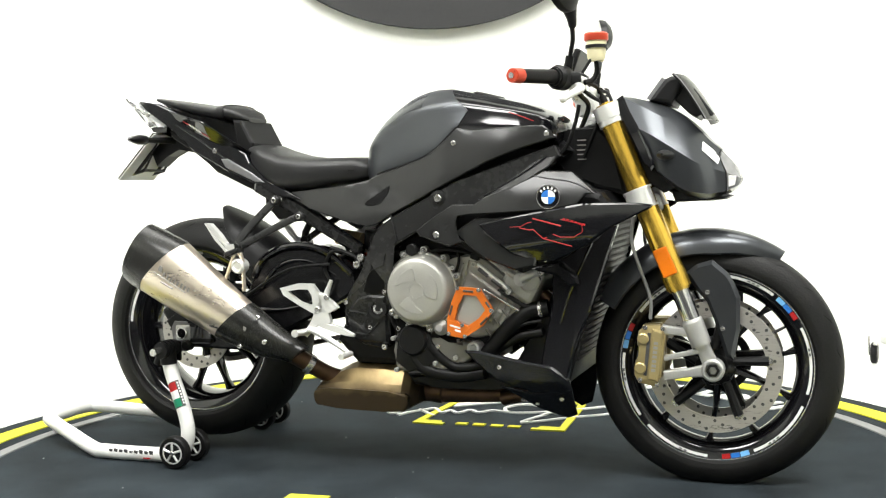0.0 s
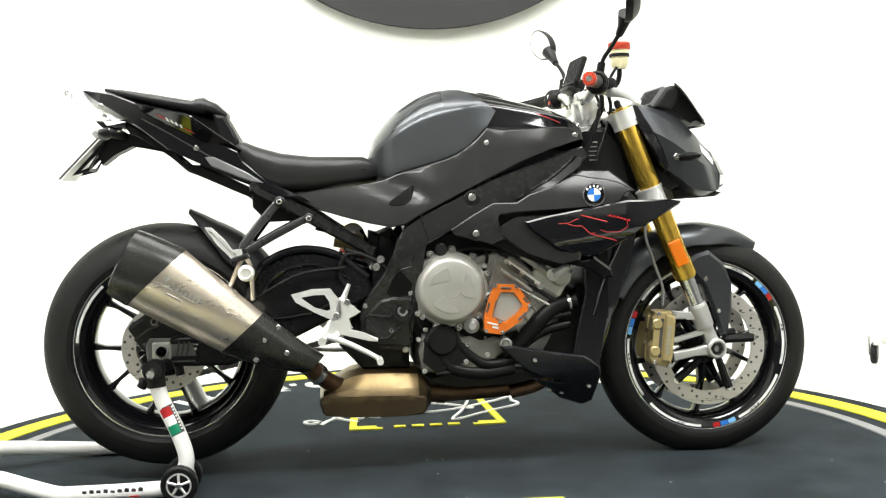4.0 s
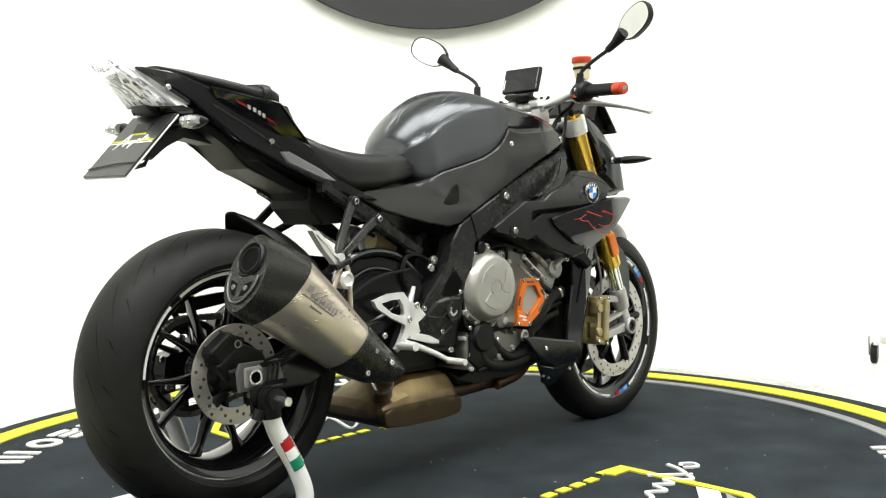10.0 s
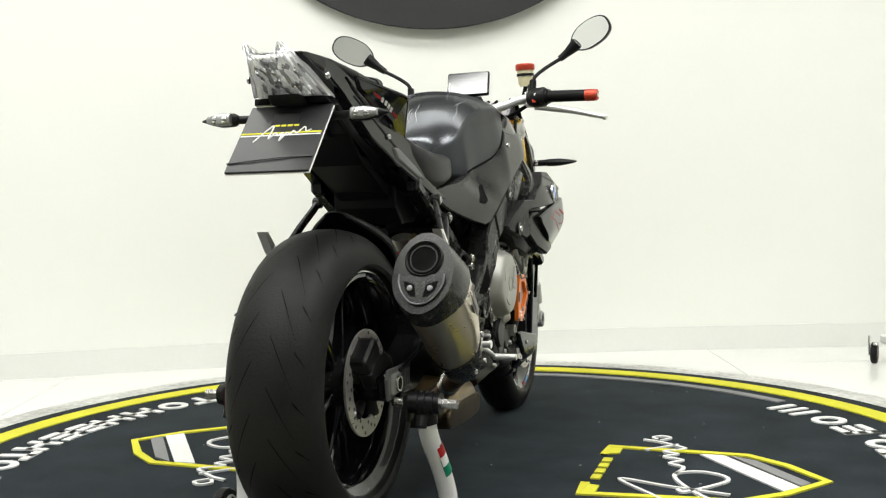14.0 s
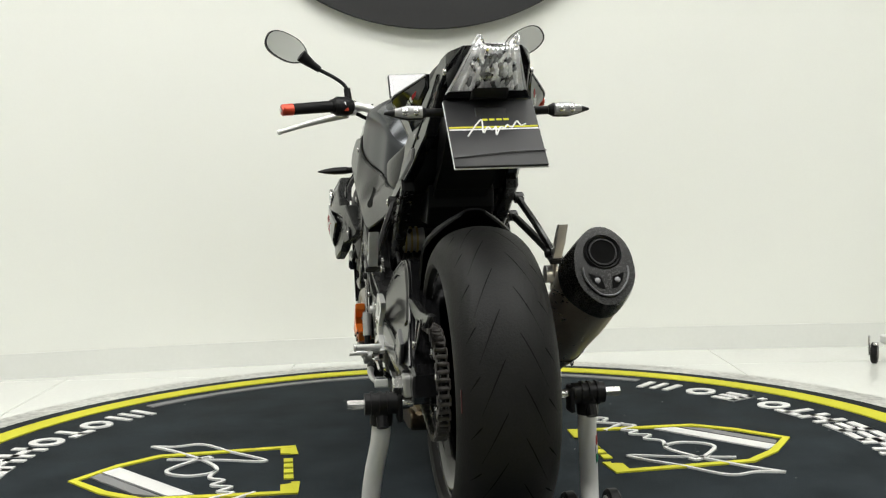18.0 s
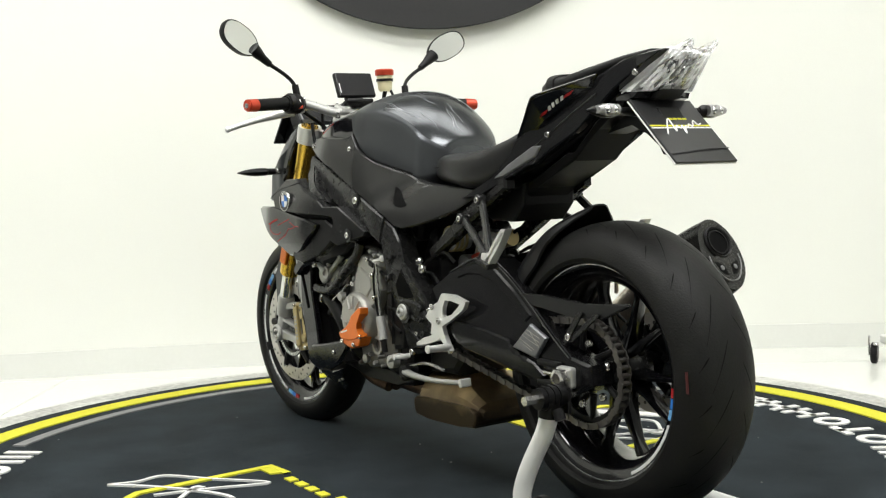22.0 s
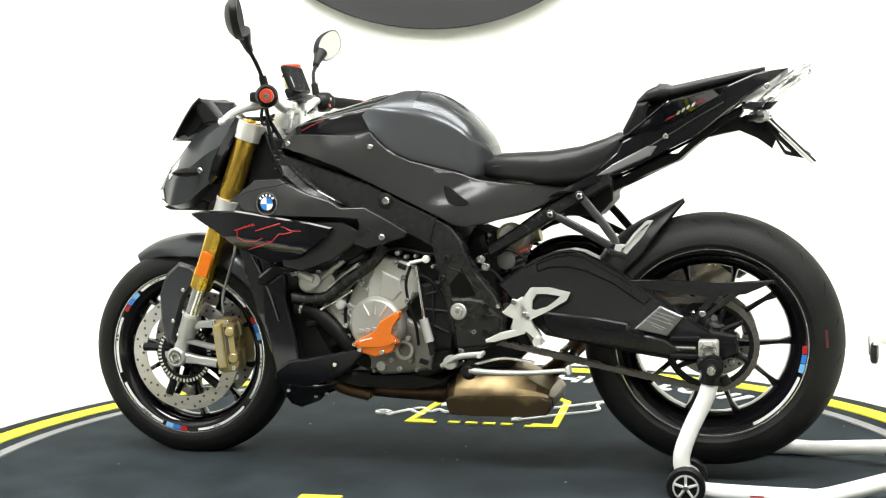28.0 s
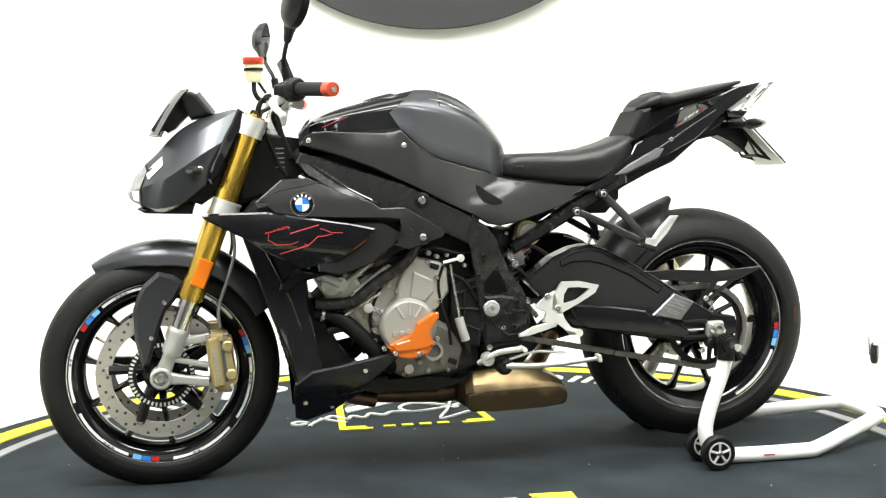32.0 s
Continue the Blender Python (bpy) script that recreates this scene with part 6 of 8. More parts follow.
part("rod_eye", turned([(0.008, -0.008), (0.010, 0.006), (0.005, 0.008)], at((-0.025, 0.562), 0.175), 18), "alu", rod)
gear = part("gear_lever", pipe([at(p, y) for p, y in zip([(-0.063, 0.294), (-0.086, 0.308), (-0.115, 0.322), (-0.172, 0.329)], (0.19, 0.20, 0.205, 0.21))], 0.0075, 10), "cast_alu", bike, "cast silver gear lever")
part("lever_pivot", turned([(0.017, -0.012), (0.017, 0.008), (0.009, 0.010)], at((-0.086, 0.305), 0.195), 20), "cast_alu", gear)
part("lever_tip", bar(at((-0.172, 0.331), 0.200), at((-0.172, 0.331), 0.245), 0.006, 12), "alu", gear)
ss = part("side_stand", pipe([at(p, y) for p, y in zip([(-0.134, 0.284), (-0.202, 0.281), (-0.287, 0.283), (-0.373, 0.290)], (0.19, 0.195, 0.195, 0.19))], [0.0095, 0.0075, 0.0065, 0.006], 12), "cast_alu", bike, "folded silver side stand")
part("stand_pivot", turned([(0.021, -0.02), (0.021, 0.012), (0.012, 0.018)], at((-0.131, 0.282), 0.18), 20), "dark_metal", ss)
part("stand_foot", moved(box((0, 0, 0), (0.010, 0.032, 0.020), bevel=0.003), Matrix.Translation(at((-0.382, 0.291), 0.185)) @ pose(0, 0, 0, 0, 12)), "alu", ss)
part("stand_spring", pipe([at(p, 0.18) for p in [(-0.146, 0.299), (-0.217, 0.315), (-0.296, 0.307)]], 0.004, 8), "steel", ss)

# ribs, slots and lugs of the cylinder head, oil pan and small fittings
part("oil_pan", prism([(-0.065, 0.258), (0.034, 0.240), (0.157, 0.261), (0.295, 0.258), (0.317, 0.236), (0.186, 0.218), (0.033, 0.216), (-0.036, 0.222)], -0.11, 0.11, 0.012), "dark_metal", bike, "dark oil pan")
for s in (-1, 1):
    y = s * 0.170
    for a, b, r, m in zip([(0.164, 0.545), (0.146, 0.523), (0.199, 0.559)], [(0.243, 0.484), (0.223, 0.468), (0.278, 0.500)], (0.006, 0.005, 0.008), ("alu", "engine", "engine")):
        part("head_rail", bar(at(a, y), at(b, y), r, 8), m, block)
    for a, b in zip([(0.169, 0.534), (0.203, 0.507)], [(0.192, 0.516), (0.229, 0.489)]):
        # dark rods paint the shade of the openings in the head
        part("head_slot_shade", bar(at(a, y + s * 0.001), at(b, y + s * 0.001), 0.0065, 8), "ink", block)
    for p, r in zip([(0.158, 0.545), (0.246, 0.477), (0.203, 0.557), (0.284, 0.502), (0.267, 0.531), (0.231, 0.532)], (0.008, 0.008, 0.007, 0.010, 0.006, 0.006)):
        part("head_bolt", bolt(p[0], y, p[1], s, r, 0.010), "cast_alu", block)
    part("water_outlet", join(bar(at(((0.278, 0.508))[0:2], s * 0.14), at((0.278, 0.508), s * 0.182), 0.017, 18), bar(at((0.278, 0.508), s * 0.178), at((0.325, 0.530), s * 0.170), 0.012, 14)), "cast_alu", block)
    for i in range(5):
        p, q = ([(0.122, 0.545), (0.136, 0.554), (0.224, 0.459), (0.235, 0.447), (0.247, 0.435)])[i], ([(0.106, 0.491), (0.117, 0.485), (0.187, 0.401), (0.198, 0.390), (0.210, 0.381)])[i]
        part("cylinder_rib", bar(at(p, s * 0.1515), at(q, s * 0.1515), 0.0035, 6), "engine", block)
    part("mount_bolt", bolt(((0.332, 0.529))[0], s * 0.178, ((0.332, 0.529))[1], s, 0.011, 0.012), "steel", block)
for a, b in zip([(-0.051, 0.310), (-0.026, 0.263), (0.184, 0.287)], [(0.032, 0.291), (0.075, 0.272), (0.263, 0.276)]):
    part("case_rib", bar(at(a, -0.168), at(b, -0.165), 0.005, 8), "dark_metal", core)
for p in [(-0.035, 0.363), (0.034, 0.386), (0.049, 0.292), (0.104, 0.308), (-0.058, 0.272), (0.185, 0.404), (0.230, 0.454), (0.102, 0.536), (0.188, 0.570)]:
    part("case_bolt", bolt(p[0], -0.172 if p[0] < 0.12 else -0.152, p[1], -1, 0.0065, 0.008), "cast_alu", core)
part("case_hose", pipe([at(p, -0.165) for p in [(0.033, 0.334), (0.064, 0.304), (0.104, 0.282), (0.162, 0.288), (0.220, 0.308)]], 0.013, 12), "rubber", core)
part("case_hose", pipe([at(p, -0.160) for p in [(-0.025, 0.333), (-0.002, 0.291), (0.032, 0.269), (0.104, 0.260), (0.176, 0.270)]], 0.017, 14), "rubber", core)
part("sensor_wire", pipe([at(p, -0.168) for p in [(-0.056, 0.539), (-0.072, 0.467), (-0.069, 0.395), (-0.045, 0.365)]], 0.004, 8), "rubber", core)
part("sensor_wire", pipe([at(p, 0.172) for p in [(0.019, 0.544), (0.032, 0.501), (0.025, 0.443), (0.009, 0.393), (0.003, 0.342)]], 0.004, 8), "rubber", core)
for p in [(0.193, 0.440), (0.192, 0.493), (0.156, 0.497), (0.168, 0.302), (0.082, 0.300), (0.061, 0.278), (0.035, 0.357), (0.195, 0.361)]:
    part("case_bolt", bolt(p[0], 0.152, p[1], 1, 0.0065, 0.012), "cast_alu", core)
for a, b in zip([(0.192, 0.504), (0.174, 0.515), (0.157, 0.520), (0.211, 0.447)], [(0.225, 0.454), (0.208, 0.440), (0.152, 0.492), (0.165, 0.429)]):
    part("cylinder_rib", bar(at(a, 0.152), at(b, 0.152), 0.0045, 8), "engine", block)
for p in [(-0.083, 0.565), (-0.068, 0.515), (-0.173, 0.442), (-0.167, 0.416), (-0.166, 0.377)]:
    part("frame_bolt", bolt(p[0], spar_y(*p) + 0.004, p[1], 1, 0.009, 0.008), "dark_metal", frame_l)

for s, f in ((-1, frame_r), (1, frame_l)):
    pivot_y = lambda x, z: spar_y(x, z) + 0.0068
    # flat dark patch that paints the shade of a recess on the spar
    part("frame_recess_shade", shell([(-0.119, 0.542), (-0.084, 0.498), (-0.087, 0.469), (-0.121, 0.464), (-0.150, 0.471)], lambda x, z: spar_y(x, z) + 0.0008, s, 0.001, 0.001, 0.03), "recess_shade", f)
    for line in ([(-0.194, 0.420), (-0.143, 0.413), (-0.122, 0.434)], [(-0.195, 0.362), (-0.150, 0.356), (-0.109, 0.391)]):
        part("frame_rib", pipe([(x, s * pivot_y(x, z), z) for x, z in line], 0.003, 8, 1), "frame", f)
part("pivot_nut", turned([(0.021, -0.02), (0.021, 0.004), (0.018, 0.007), (0.012, 0.007), (0.011, 0.014), (0.006, 0.014), (0.005, 0.006)], at((-0.104, 0.430), spar_y(*(-0.104, 0.430)) + 0.0068), 24), "cast_alu", frame_l, "silver swingarm pivot nut")
# clamps, wires, connectors and small fittings
def clamp(p, q, y, r, name="hose_clamp"):
    a, b = Vector(at(p, y)), Vector(at(q, y))
    d = (b - a).normalized()
    ring_part = part(name, bar(a - d * 0.004, a + d * 0.004, r, 18), "steel", bike, "steel hose clamp")
    part("clamp_screw", bar(a + Vector((0, math.copysign(r, y), 0.004)), a + Vector((0, math.copysign(r, y), -0.010)), 0.0032, 8), "steel", ring_part)


for s in (-1, 1):
    clamp((0.323, 0.432), (0.287, 0.423), s * 0.152, 0.0228)
    clamp((0.173, 0.309), (0.148, 0.288), s * 0.146, 0.0228)
for line, y, r in (([(0.024, 0.571), (0.081, 0.582), (0.153, 0.569), (0.238, 0.538)], -0.160, 0.005), ([(0.185, 0.339), (0.221, 0.356), (0.272, 0.393), (0.326, 0.406)], -0.166, 0.0045), ([(-0.069, 0.539), (-0.061, 0.496), (-0.068, 0.438), (-0.059, 0.387)], -0.160, 0.0055),
                   ([(0.103, 0.584), (0.112, 0.557), (0.103, 0.521)], -0.158, 0.004), ([(-0.688, 0.378), (-0.571, 0.408), (-0.468, 0.475), (-0.366, 0.528), (-0.250, 0.542)], -0.158, 0.004), ([(-0.249, 0.586), (-0.192, 0.567), (-0.152, 0.540), (-0.122, 0.496)], -0.150, 0.005),
                   ([(0.104, 0.580), (0.047, 0.590), (-0.024, 0.574), (-0.081, 0.584)], 0.165, 0.005), ([(0.308, 0.438), (0.251, 0.402), (0.195, 0.358), (0.168, 0.320)], 0.160, 0.005), ([(0.006, 0.526), (-0.037, 0.502), (-0.067, 0.453)], 0.166, 0.0045),
                   ([(0.170, 0.504), (0.193, 0.462), (0.205, 0.412), (0.195, 0.361)], 0.158, 0.0045), ([(-0.123, 0.540), (-0.166, 0.568), (-0.224, 0.581), (-0.266, 0.559)], 0.120, 0.005), ([(-0.130, 0.526), (-0.180, 0.528), (-0.215, 0.495)], 0.130, 0.0045), ([(0.264, 0.547), (0.221, 0.532), (0.177, 0.545), (0.119, 0.573)], 0.165, 0.006)):
    part("engine_wire", pipe([at(p, y) for p in line], r, 8), "rubber", bike, "thin black engine wire")
for p, y, m in zip([(0.156, 0.562), (0.218, 0.549), (-0.046, 0.349), (0.184, 0.285), (-0.059, 0.429)], (-0.160, -0.165, -0.172, -0.155, -0.158), ("plastic", "plastic", "dark_metal", "dark_metal", "plastic")):
    part("connector", box((p[0], y, p[1]), (0.024, 0.016, 0.014), (0, 20, 0), 0.003), m, bike, "small black connector")
for p, y, m in zip([(0.041, 0.543), (-0.038, 0.541), (0.309, 0.420), (0.239, 0.375), (-0.004, 0.297)], (0.168, 0.150, 0.158, 0.158, 0.150), ("plastic", "plastic", "dark_metal", "plastic", "dark_metal")):
    part("connector", box((p[0], y, p[1]), (0.024, 0.016, 0.014), (0, -20, 0), 0.003), m, bike, "small black connector")
for p, r in zip([(0.054, 0.577), (0.033, 0.567), (0.007, 0.569), (-0.038, 0.542), (0.028, 0.299), (0.126, 0.273), (0.011, 0.277), (0.077, 0.407)], (0.007, 0.006, 0.005, 0.005, 0.006, 0.006, 0.005, 0.005)):
    part("fitting", turned([(r, -0.012), (r, 0.008), (r * 0.7, 0.011), (r * 0.4, 0.011)], at(p, 0.160), 12), "cast_alu" if p[1] > 0.5 else "engine_low", bike)
for p, r in zip([(-0.059, 0.409), (-0.070, 0.351), (0.162, 0.280), (0.104, 0.267), (0.199, 0.348), (0.267, 0.553), (0.303, 0.516), (0.187, 0.461), (0.092, 0.535)], (0.007, 0.006, 0.008, 0.006, 0.007, 0.008, 0.008, 0.006, 0.006)):
    part("fitting", turned([(r, 0.012), (r, -0.008), (r * 0.7, -0.011), (r * 0.4, -0.011)], at(p, -0.160), 12), "cast_alu", bike)
for a, b in zip([(-0.015, 0.470), (-0.014, 0.433), (-0.020, 0.398), (-0.037, 0.498)], [(-0.080, 0.489), (-0.083, 0.427), (-0.074, 0.373), (-0.033, 0.340)]):
    part("cover_rib", bar(at(a, 0.159), at(b, 0.159), 0.004, 8), "plastic", bike)
for i in range(6):
    p, q = ([(0.103, 0.352), (0.123, 0.339), (0.144, 0.351), (0.179, 0.380), (0.201, 0.408), (0.223, 0.430)])[i], ([(0.108, 0.319), (0.128, 0.310), (0.154, 0.298), (0.196, 0.358), (0.219, 0.384), (0.243, 0.407)])[i]
    part("case_rib", bar(at(p, -0.154), at(q, -0.154), 0.004, 6), "engine_low", bike)

# hoses and pipes round the engine
for s in (-1, 1):
    part("coolant_hose", pipe([at(p, s * y) for p, y in zip([(0.341, 0.437), (0.287, 0.423), (0.229, 0.373), (0.177, 0.313), (0.148, 0.288)], (0.15, 0.155, 0.155, 0.15, 0.13))], 0.021, 16), "rubber", bike, "thick black coolant hose")
part("engine_bar", pipe([at(p, 0.172) for p in [(0.087, 0.599), (0.116, 0.557), (0.192, 0.505), (0.250, 0.463), (0.307, 0.458), (0.341, 0.462)]], 0.016, 14), "frame", bike, "black tube beside the engine")
part("thin_hose", pipe([at(p, 0.15) for p in [(0.168, 0.357), (0.225, 0.373), (0.268, 0.396), (0.311, 0.389)]], 0.012, 12), "rubber", bike, "black rubber hose")
part("thin_hose", pipe([at(p, -0.15) for p in [(0.325, 0.376), (0.266, 0.363), (0.215, 0.334), (0.185, 0.306)]], 0.012, 12), "rubber", bike, "black rubber hose")
for y in (-0.085, -0.03, 0.03, 0.085):
    part("header_pipe", pipe([(*((0.306, 0.465))[:1], y, ((0.306, 0.465))[1]), (((0.351, 0.410))[0], y, ((0.351, 0.410))[1]), (((0.342, 0.318))[0], y * 0.9, ((0.342, 0.318))[1]), (((0.271, 0.215))[0], y * 0.7, ((0.271, 0.215))[1]), (((0.186, 0.183))[0], y * 0.45, ((0.186, 0.183))[1])], 0.019, 14), "header", bike, "browned exhaust header pipe")
part("collector_pipe", pipe([at(p, -0.01) for p in [(0.232, 0.198), (0.171, 0.190), (0.078, 0.185), (0.010, 0.188), (-0.052, 0.193)]], [0.024, 0.023, 0.023, 0.029, 0.034], 20), "header", bike, "browned collector pipe")
part("pipe_band", bar(at((0.012, 0.188), -0.01), at((-0.012, 0.190), -0.01), 0.0325, 24), "header", bike, "browned clamp band on the collector pipe")
def box_section(low, mid, top, w, wt):
    """One section of the collector box, wide below a sloping upper half."""
    pts = soft([(w * 0.9, low[1]), (w, low[1] + 0.008), (w, mid[1]), (wt, top[1]), (-wt, top[1]), (-w, mid[1]), (-w, low[1] + 0.008), (-w * 0.9, low[1])])
    return [(low[0], y - 0.01, z) for y, z in pts]


shape = loft([box_section(*q) for q in (
    ((-0.034, 0.168), (-0.034, 0.195), (-0.034, 0.232), 0.075, 0.050), ((-0.049, 0.160), (-0.048, 0.204), (-0.048, 0.254), 0.105, 0.065), ((-0.069, 0.156), (-0.067, 0.208), (-0.067, 0.266), 0.118, 0.075), ((-0.132, 0.156), (-0.131, 0.209), (-0.131, 0.271), 0.120, 0.078), ((-0.206, 0.157), (-0.204, 0.211), (-0.205, 0.272), 0.120, 0.078),
    ((-0.242, 0.158), (-0.241, 0.212), (-0.243, 0.262), 0.120, 0.070), ((-0.282, 0.161), (-0.281, 0.210), (-0.284, 0.240), 0.118, 0.078), ((-0.314, 0.166), (-0.313, 0.204), (-0.317, 0.219), 0.112, 0.074), ((-0.324, 0.178), (-0.324, 0.199), (-0.328, 0.197), 0.100, 0.060))])
CRISP.append(shape)
boxy = part("collector_box", shape, "collector", bike, "heat-stained steel exhaust collector box")
part("box_base", prism(soft([(-0.322, 0.196), (-0.304, 0.204), (-0.263, 0.208), (-0.060, 0.203), (-0.046, 0.192), (-0.049, 0.163), (-0.064, 0.149), (-0.306, 0.155), (-0.320, 0.169)]), -0.1325, 0.1125, 0.006), "collector", boxy, "darker brown lower shell")

part("link_pipe", pipe([at(p, y) for p, y in zip([(-0.250, 0.215), (-0.292, 0.238), (-0.326, 0.270), (-0.358, 0.305)], (-0.060, -0.095, -0.135, -0.175))], [0.024, 0.023, 0.023, 0.025], 18), "header", bike, "browned link pipe to the silencer")
part("link_clamp", join(*[bar(at(p, y0), at(q, y1), 0.027, 20) for p, q, y0, y1 in (((-0.324, 0.268), (-0.334, 0.278), -0.133, -0.143),)]), "steel", bike)

# silencer
MUF = [((-0.742, 0.654), (-0.821, 0.503), 0.062), ((-0.636, 0.603), (-0.778, 0.475), 0.070), ((-0.552, 0.526), (-0.668, 0.412), 0.066), ((-0.452, 0.435), (-0.554, 0.346), 0.055), ((-0.366, 0.362), (-0.439, 0.299), 0.042), ((-0.312, 0.323), (-0.353, 0.284), 0.028)]
MUF_Y = [-0.238, -0.236, -0.228, -0.212, -0.195, -0.180]


# section of the silencer: narrow crown, flat flank, slanting underside
MUF_HALF = soft([(1.0, 0.34), (0.52, 0.96), (-0.40, 1.0), (-1.0, 0.30), (-1.0, -0.30), (-0.40, -1.0), (0.52, -0.96), (1.0, -0.34)], 2)


def muf_ring(q, grow=0.0):
    """A section of the silencer; its end is rounder than its middle."""
    i = min(int(q), len(MUF) - 2)
    k = q - i
    mix = [u + (v - u) * k for u, v in zip((*MUF[i][0], *MUF[i][1], MUF[i][2], MUF_Y[i]), (*MUF[i + 1][0], *MUF[i + 1][1], MUF[i + 1][2], MUF_Y[i + 1]))]
    ax, az, bx, bz, w, y = mix
    u = Vector(((ax - bx) / 2, 0, (az - bz) / 2))
    c = Vector(((ax + bx) / 2, y, (az + bz) / 2))
    side = u.normalized()
    egg = 0.5 * max(0.0, 1 - q / 0.9)
    out = []
    for p, v in MUF_HALF:
        a = math.atan2(v, p)
        out.append(c + side * (u.length + grow) * (p + (math.cos(a) - p) * egg) + Vector((0, (w + grow) * (v + (math.sin(a) * (1 - 0.10 * math.cos(a)) - v) * egg), 0)))
    return out


can = part("silencer", loft([muf_ring(q) for q in (1.0, 1.5, 2.0, 2.5, 3.0, 3.4, 3.6)]), "titan", bike, "brushed titanium silencer")
part("end_cap", loft([muf_ring(0.0, -0.010), muf_ring(0.0, 0.0), muf_ring(0.3, 0.002), muf_ring(0.96, 0.0022), muf_ring(1.03, 0.002), muf_ring(1.03, -0.004)], False), "carbon", can, "dark glossy end cap")
part("cap_face", loft([muf_ring(0.0, -0.009), muf_ring(0.10, -0.016), muf_ring(0.12, -0.040)]), "carbon", can)
part("heat_shield", loft([muf_ring(q, 0.003) for q in (2.95, 3.5, 4.0, 4.5, 5.0)]), "carbon", can, "dark heat shield over the link pipe")
(tx, tz), (bx, bz) = MUF[0][0], MUF[0][1]
cap_u = Vector((tx - bx, 0, tz - bz)).normalized()
cap_n = Vector((-cap_u.z, 0, cap_u.x))
cap_n = cap_n if cap_n.x < 0 else -cap_n
cap_c = Vector(((tx + bx) / 2, -0.238, (tz + bz) / 2))
CAP = Matrix((( cap_u.x, cap_n.x, 0, 0), (0, 0, 1, 0), (cap_u.z, cap_n.z, 0, 0), (0, 0, 0, 1)))
CAP = Matrix.Translation(cap_c) @ CAP
part("outlet", moved(lathe([(0.033, -0.05), (0.033, 0.004), (0.036, 0.007), (0.039, 0.003), (0.039, -0.02)], (0.028, 0, 0), 32), CAP), "dark_metal", can, "round exhaust outlet")
part("inner_ring", moved(lathe([(0.026, 0.002), (0.029, 0.002), (0.029, 0.0045), (0.026, 0.0045)], (0.028, 0, 0), 28, True), CAP), "dark_metal", can)
# the outlet is closed; a black disc paints the depth of its shade
part("throat_shade", moved(turned([(0.0330, 0.0010), (0.0330, 0.0022)], (0.028, 0, 0), 28), CAP), "recess_shade", can, "black disc for the shade in the exhaust throat")
YOKE = [(0.000, 0.046), (-0.020, 0.045), (-0.042, 0.034), (-0.060, 0.014), (-0.060, -0.014), (-0.042, -0.034), (-0.020, -0.045), (0.000, -0.046)]
part("cap_yoke", moved(prism([(x - 0.004, z) for x, z in soft(YOKE, 1)], -0.004, 0.0035, 0.0015), CAP), "carbon", can, "raised bracket under the outlet")
# grey line painted as the highlight along the bracket's rim
part("yoke_glint", moved(pipe([(x - 0.004, 0.0035, z) for x, z in YOKE], 0.0020, 6, 4), CAP), "trim_grey", can)
for z in (-1, 1):
    # dark plate on the bracket, standing for a shaded pocket round the bolt
    part("cap_recess_shade", moved(prism([(-0.018, z * 0.036), (-0.026, z * 0.012), (-0.052, z * 0.007), (-0.050, z * 0.018), (-0.038, z * 0.030)], 0.0030, 0.0042, 0), CAP), "recess_shade", can)
    part("cap_bolt", moved(turned([(0.0058, 0.003), (0.0058, 0.0060), (0.003, 0.0065)], (-0.034, 0, z * 0.0205), 14), CAP), "trim_grey", can)
for k in range(9):
    q = ([(-0.671, 0.538), (-0.662, 0.523), (-0.653, 0.516), (-0.643, 0.510), (-0.634, 0.505), (-0.625, 0.499), (-0.615, 0.493), (-0.606, 0.487), (-0.596, 0.482)])[k]
    part("logo_bar", moved(box((0, 0, 0), (0.0055 if k else 0.013, 0.0012, 0.012 if k else 0.015), bevel=0), Matrix.Translation((q[0], -0.3055 + 0.012 * (k / 8), q[1])) @ pose(0, 0, 0, 0, 30, -6)), "logo_grey", can)
part("logo_bar", bar(at((-0.692, 0.531), -0.3065), at((-0.604, 0.474), -0.294), 0.0012, 6), "logo_grey", can)
part("logo_bar", bar(at((-0.673, 0.504), -0.304), at((-0.641, 0.485), -0.298), 0.0028, 6), "logo_grey", can)
part("shield_badge", moved(box((0, 0, 0), (0.026, 0.002, 0.010), bevel=0.001), Matrix.Translation((*((-0.459, 0.382))[:1], -0.256, ((-0.459, 0.382))[1])) @ pose(0, 0, 0, 0, 30, -10)), "logo_grey", can)
part("panel_crease", pipe([at(p, y) for p, y in zip([(-0.600, 0.490), (-0.557, 0.462), (-0.516, 0.443)], (-0.288, -0.280, -0.270))], 0.0018, 6), "titan", can)
part("hanger", pipe([at(p, -0.205) for p in [(-0.534, 0.506), (-0.508, 0.565), (-0.495, 0.576), (-0.482, 0.550), (-0.480, 0.472)]], 0.0055, 8), "titan", can, "titanium hanger strap")
part("hanger_bolt", turned([(0.020, 0.02), (0.020, -0.008), (0.014, -0.012), (0.010, -0.008)], at((-0.494, 0.539), -0.205), 24), "alu", can, "silver hanger bolt")
for x, z in [(-0.418, 0.407), (-0.474, 0.330), (-0.400, 0.343)]:
    part("bolt", bolt(x, -0.245, z, -1, 0.007, 0.006), "steel", can)

# swingarm, hugger, chain
def arm_y(x, z):
    """The arm's outer face leans in above its middle ridge."""
    w = z - 0.405 - 0.11 * (x + 0.4)
    return 0.158 + 0.03 * max(0, x + 0.5) - 0.26 * ramp(w) - 0.10 * ramp(-w - 0.02)


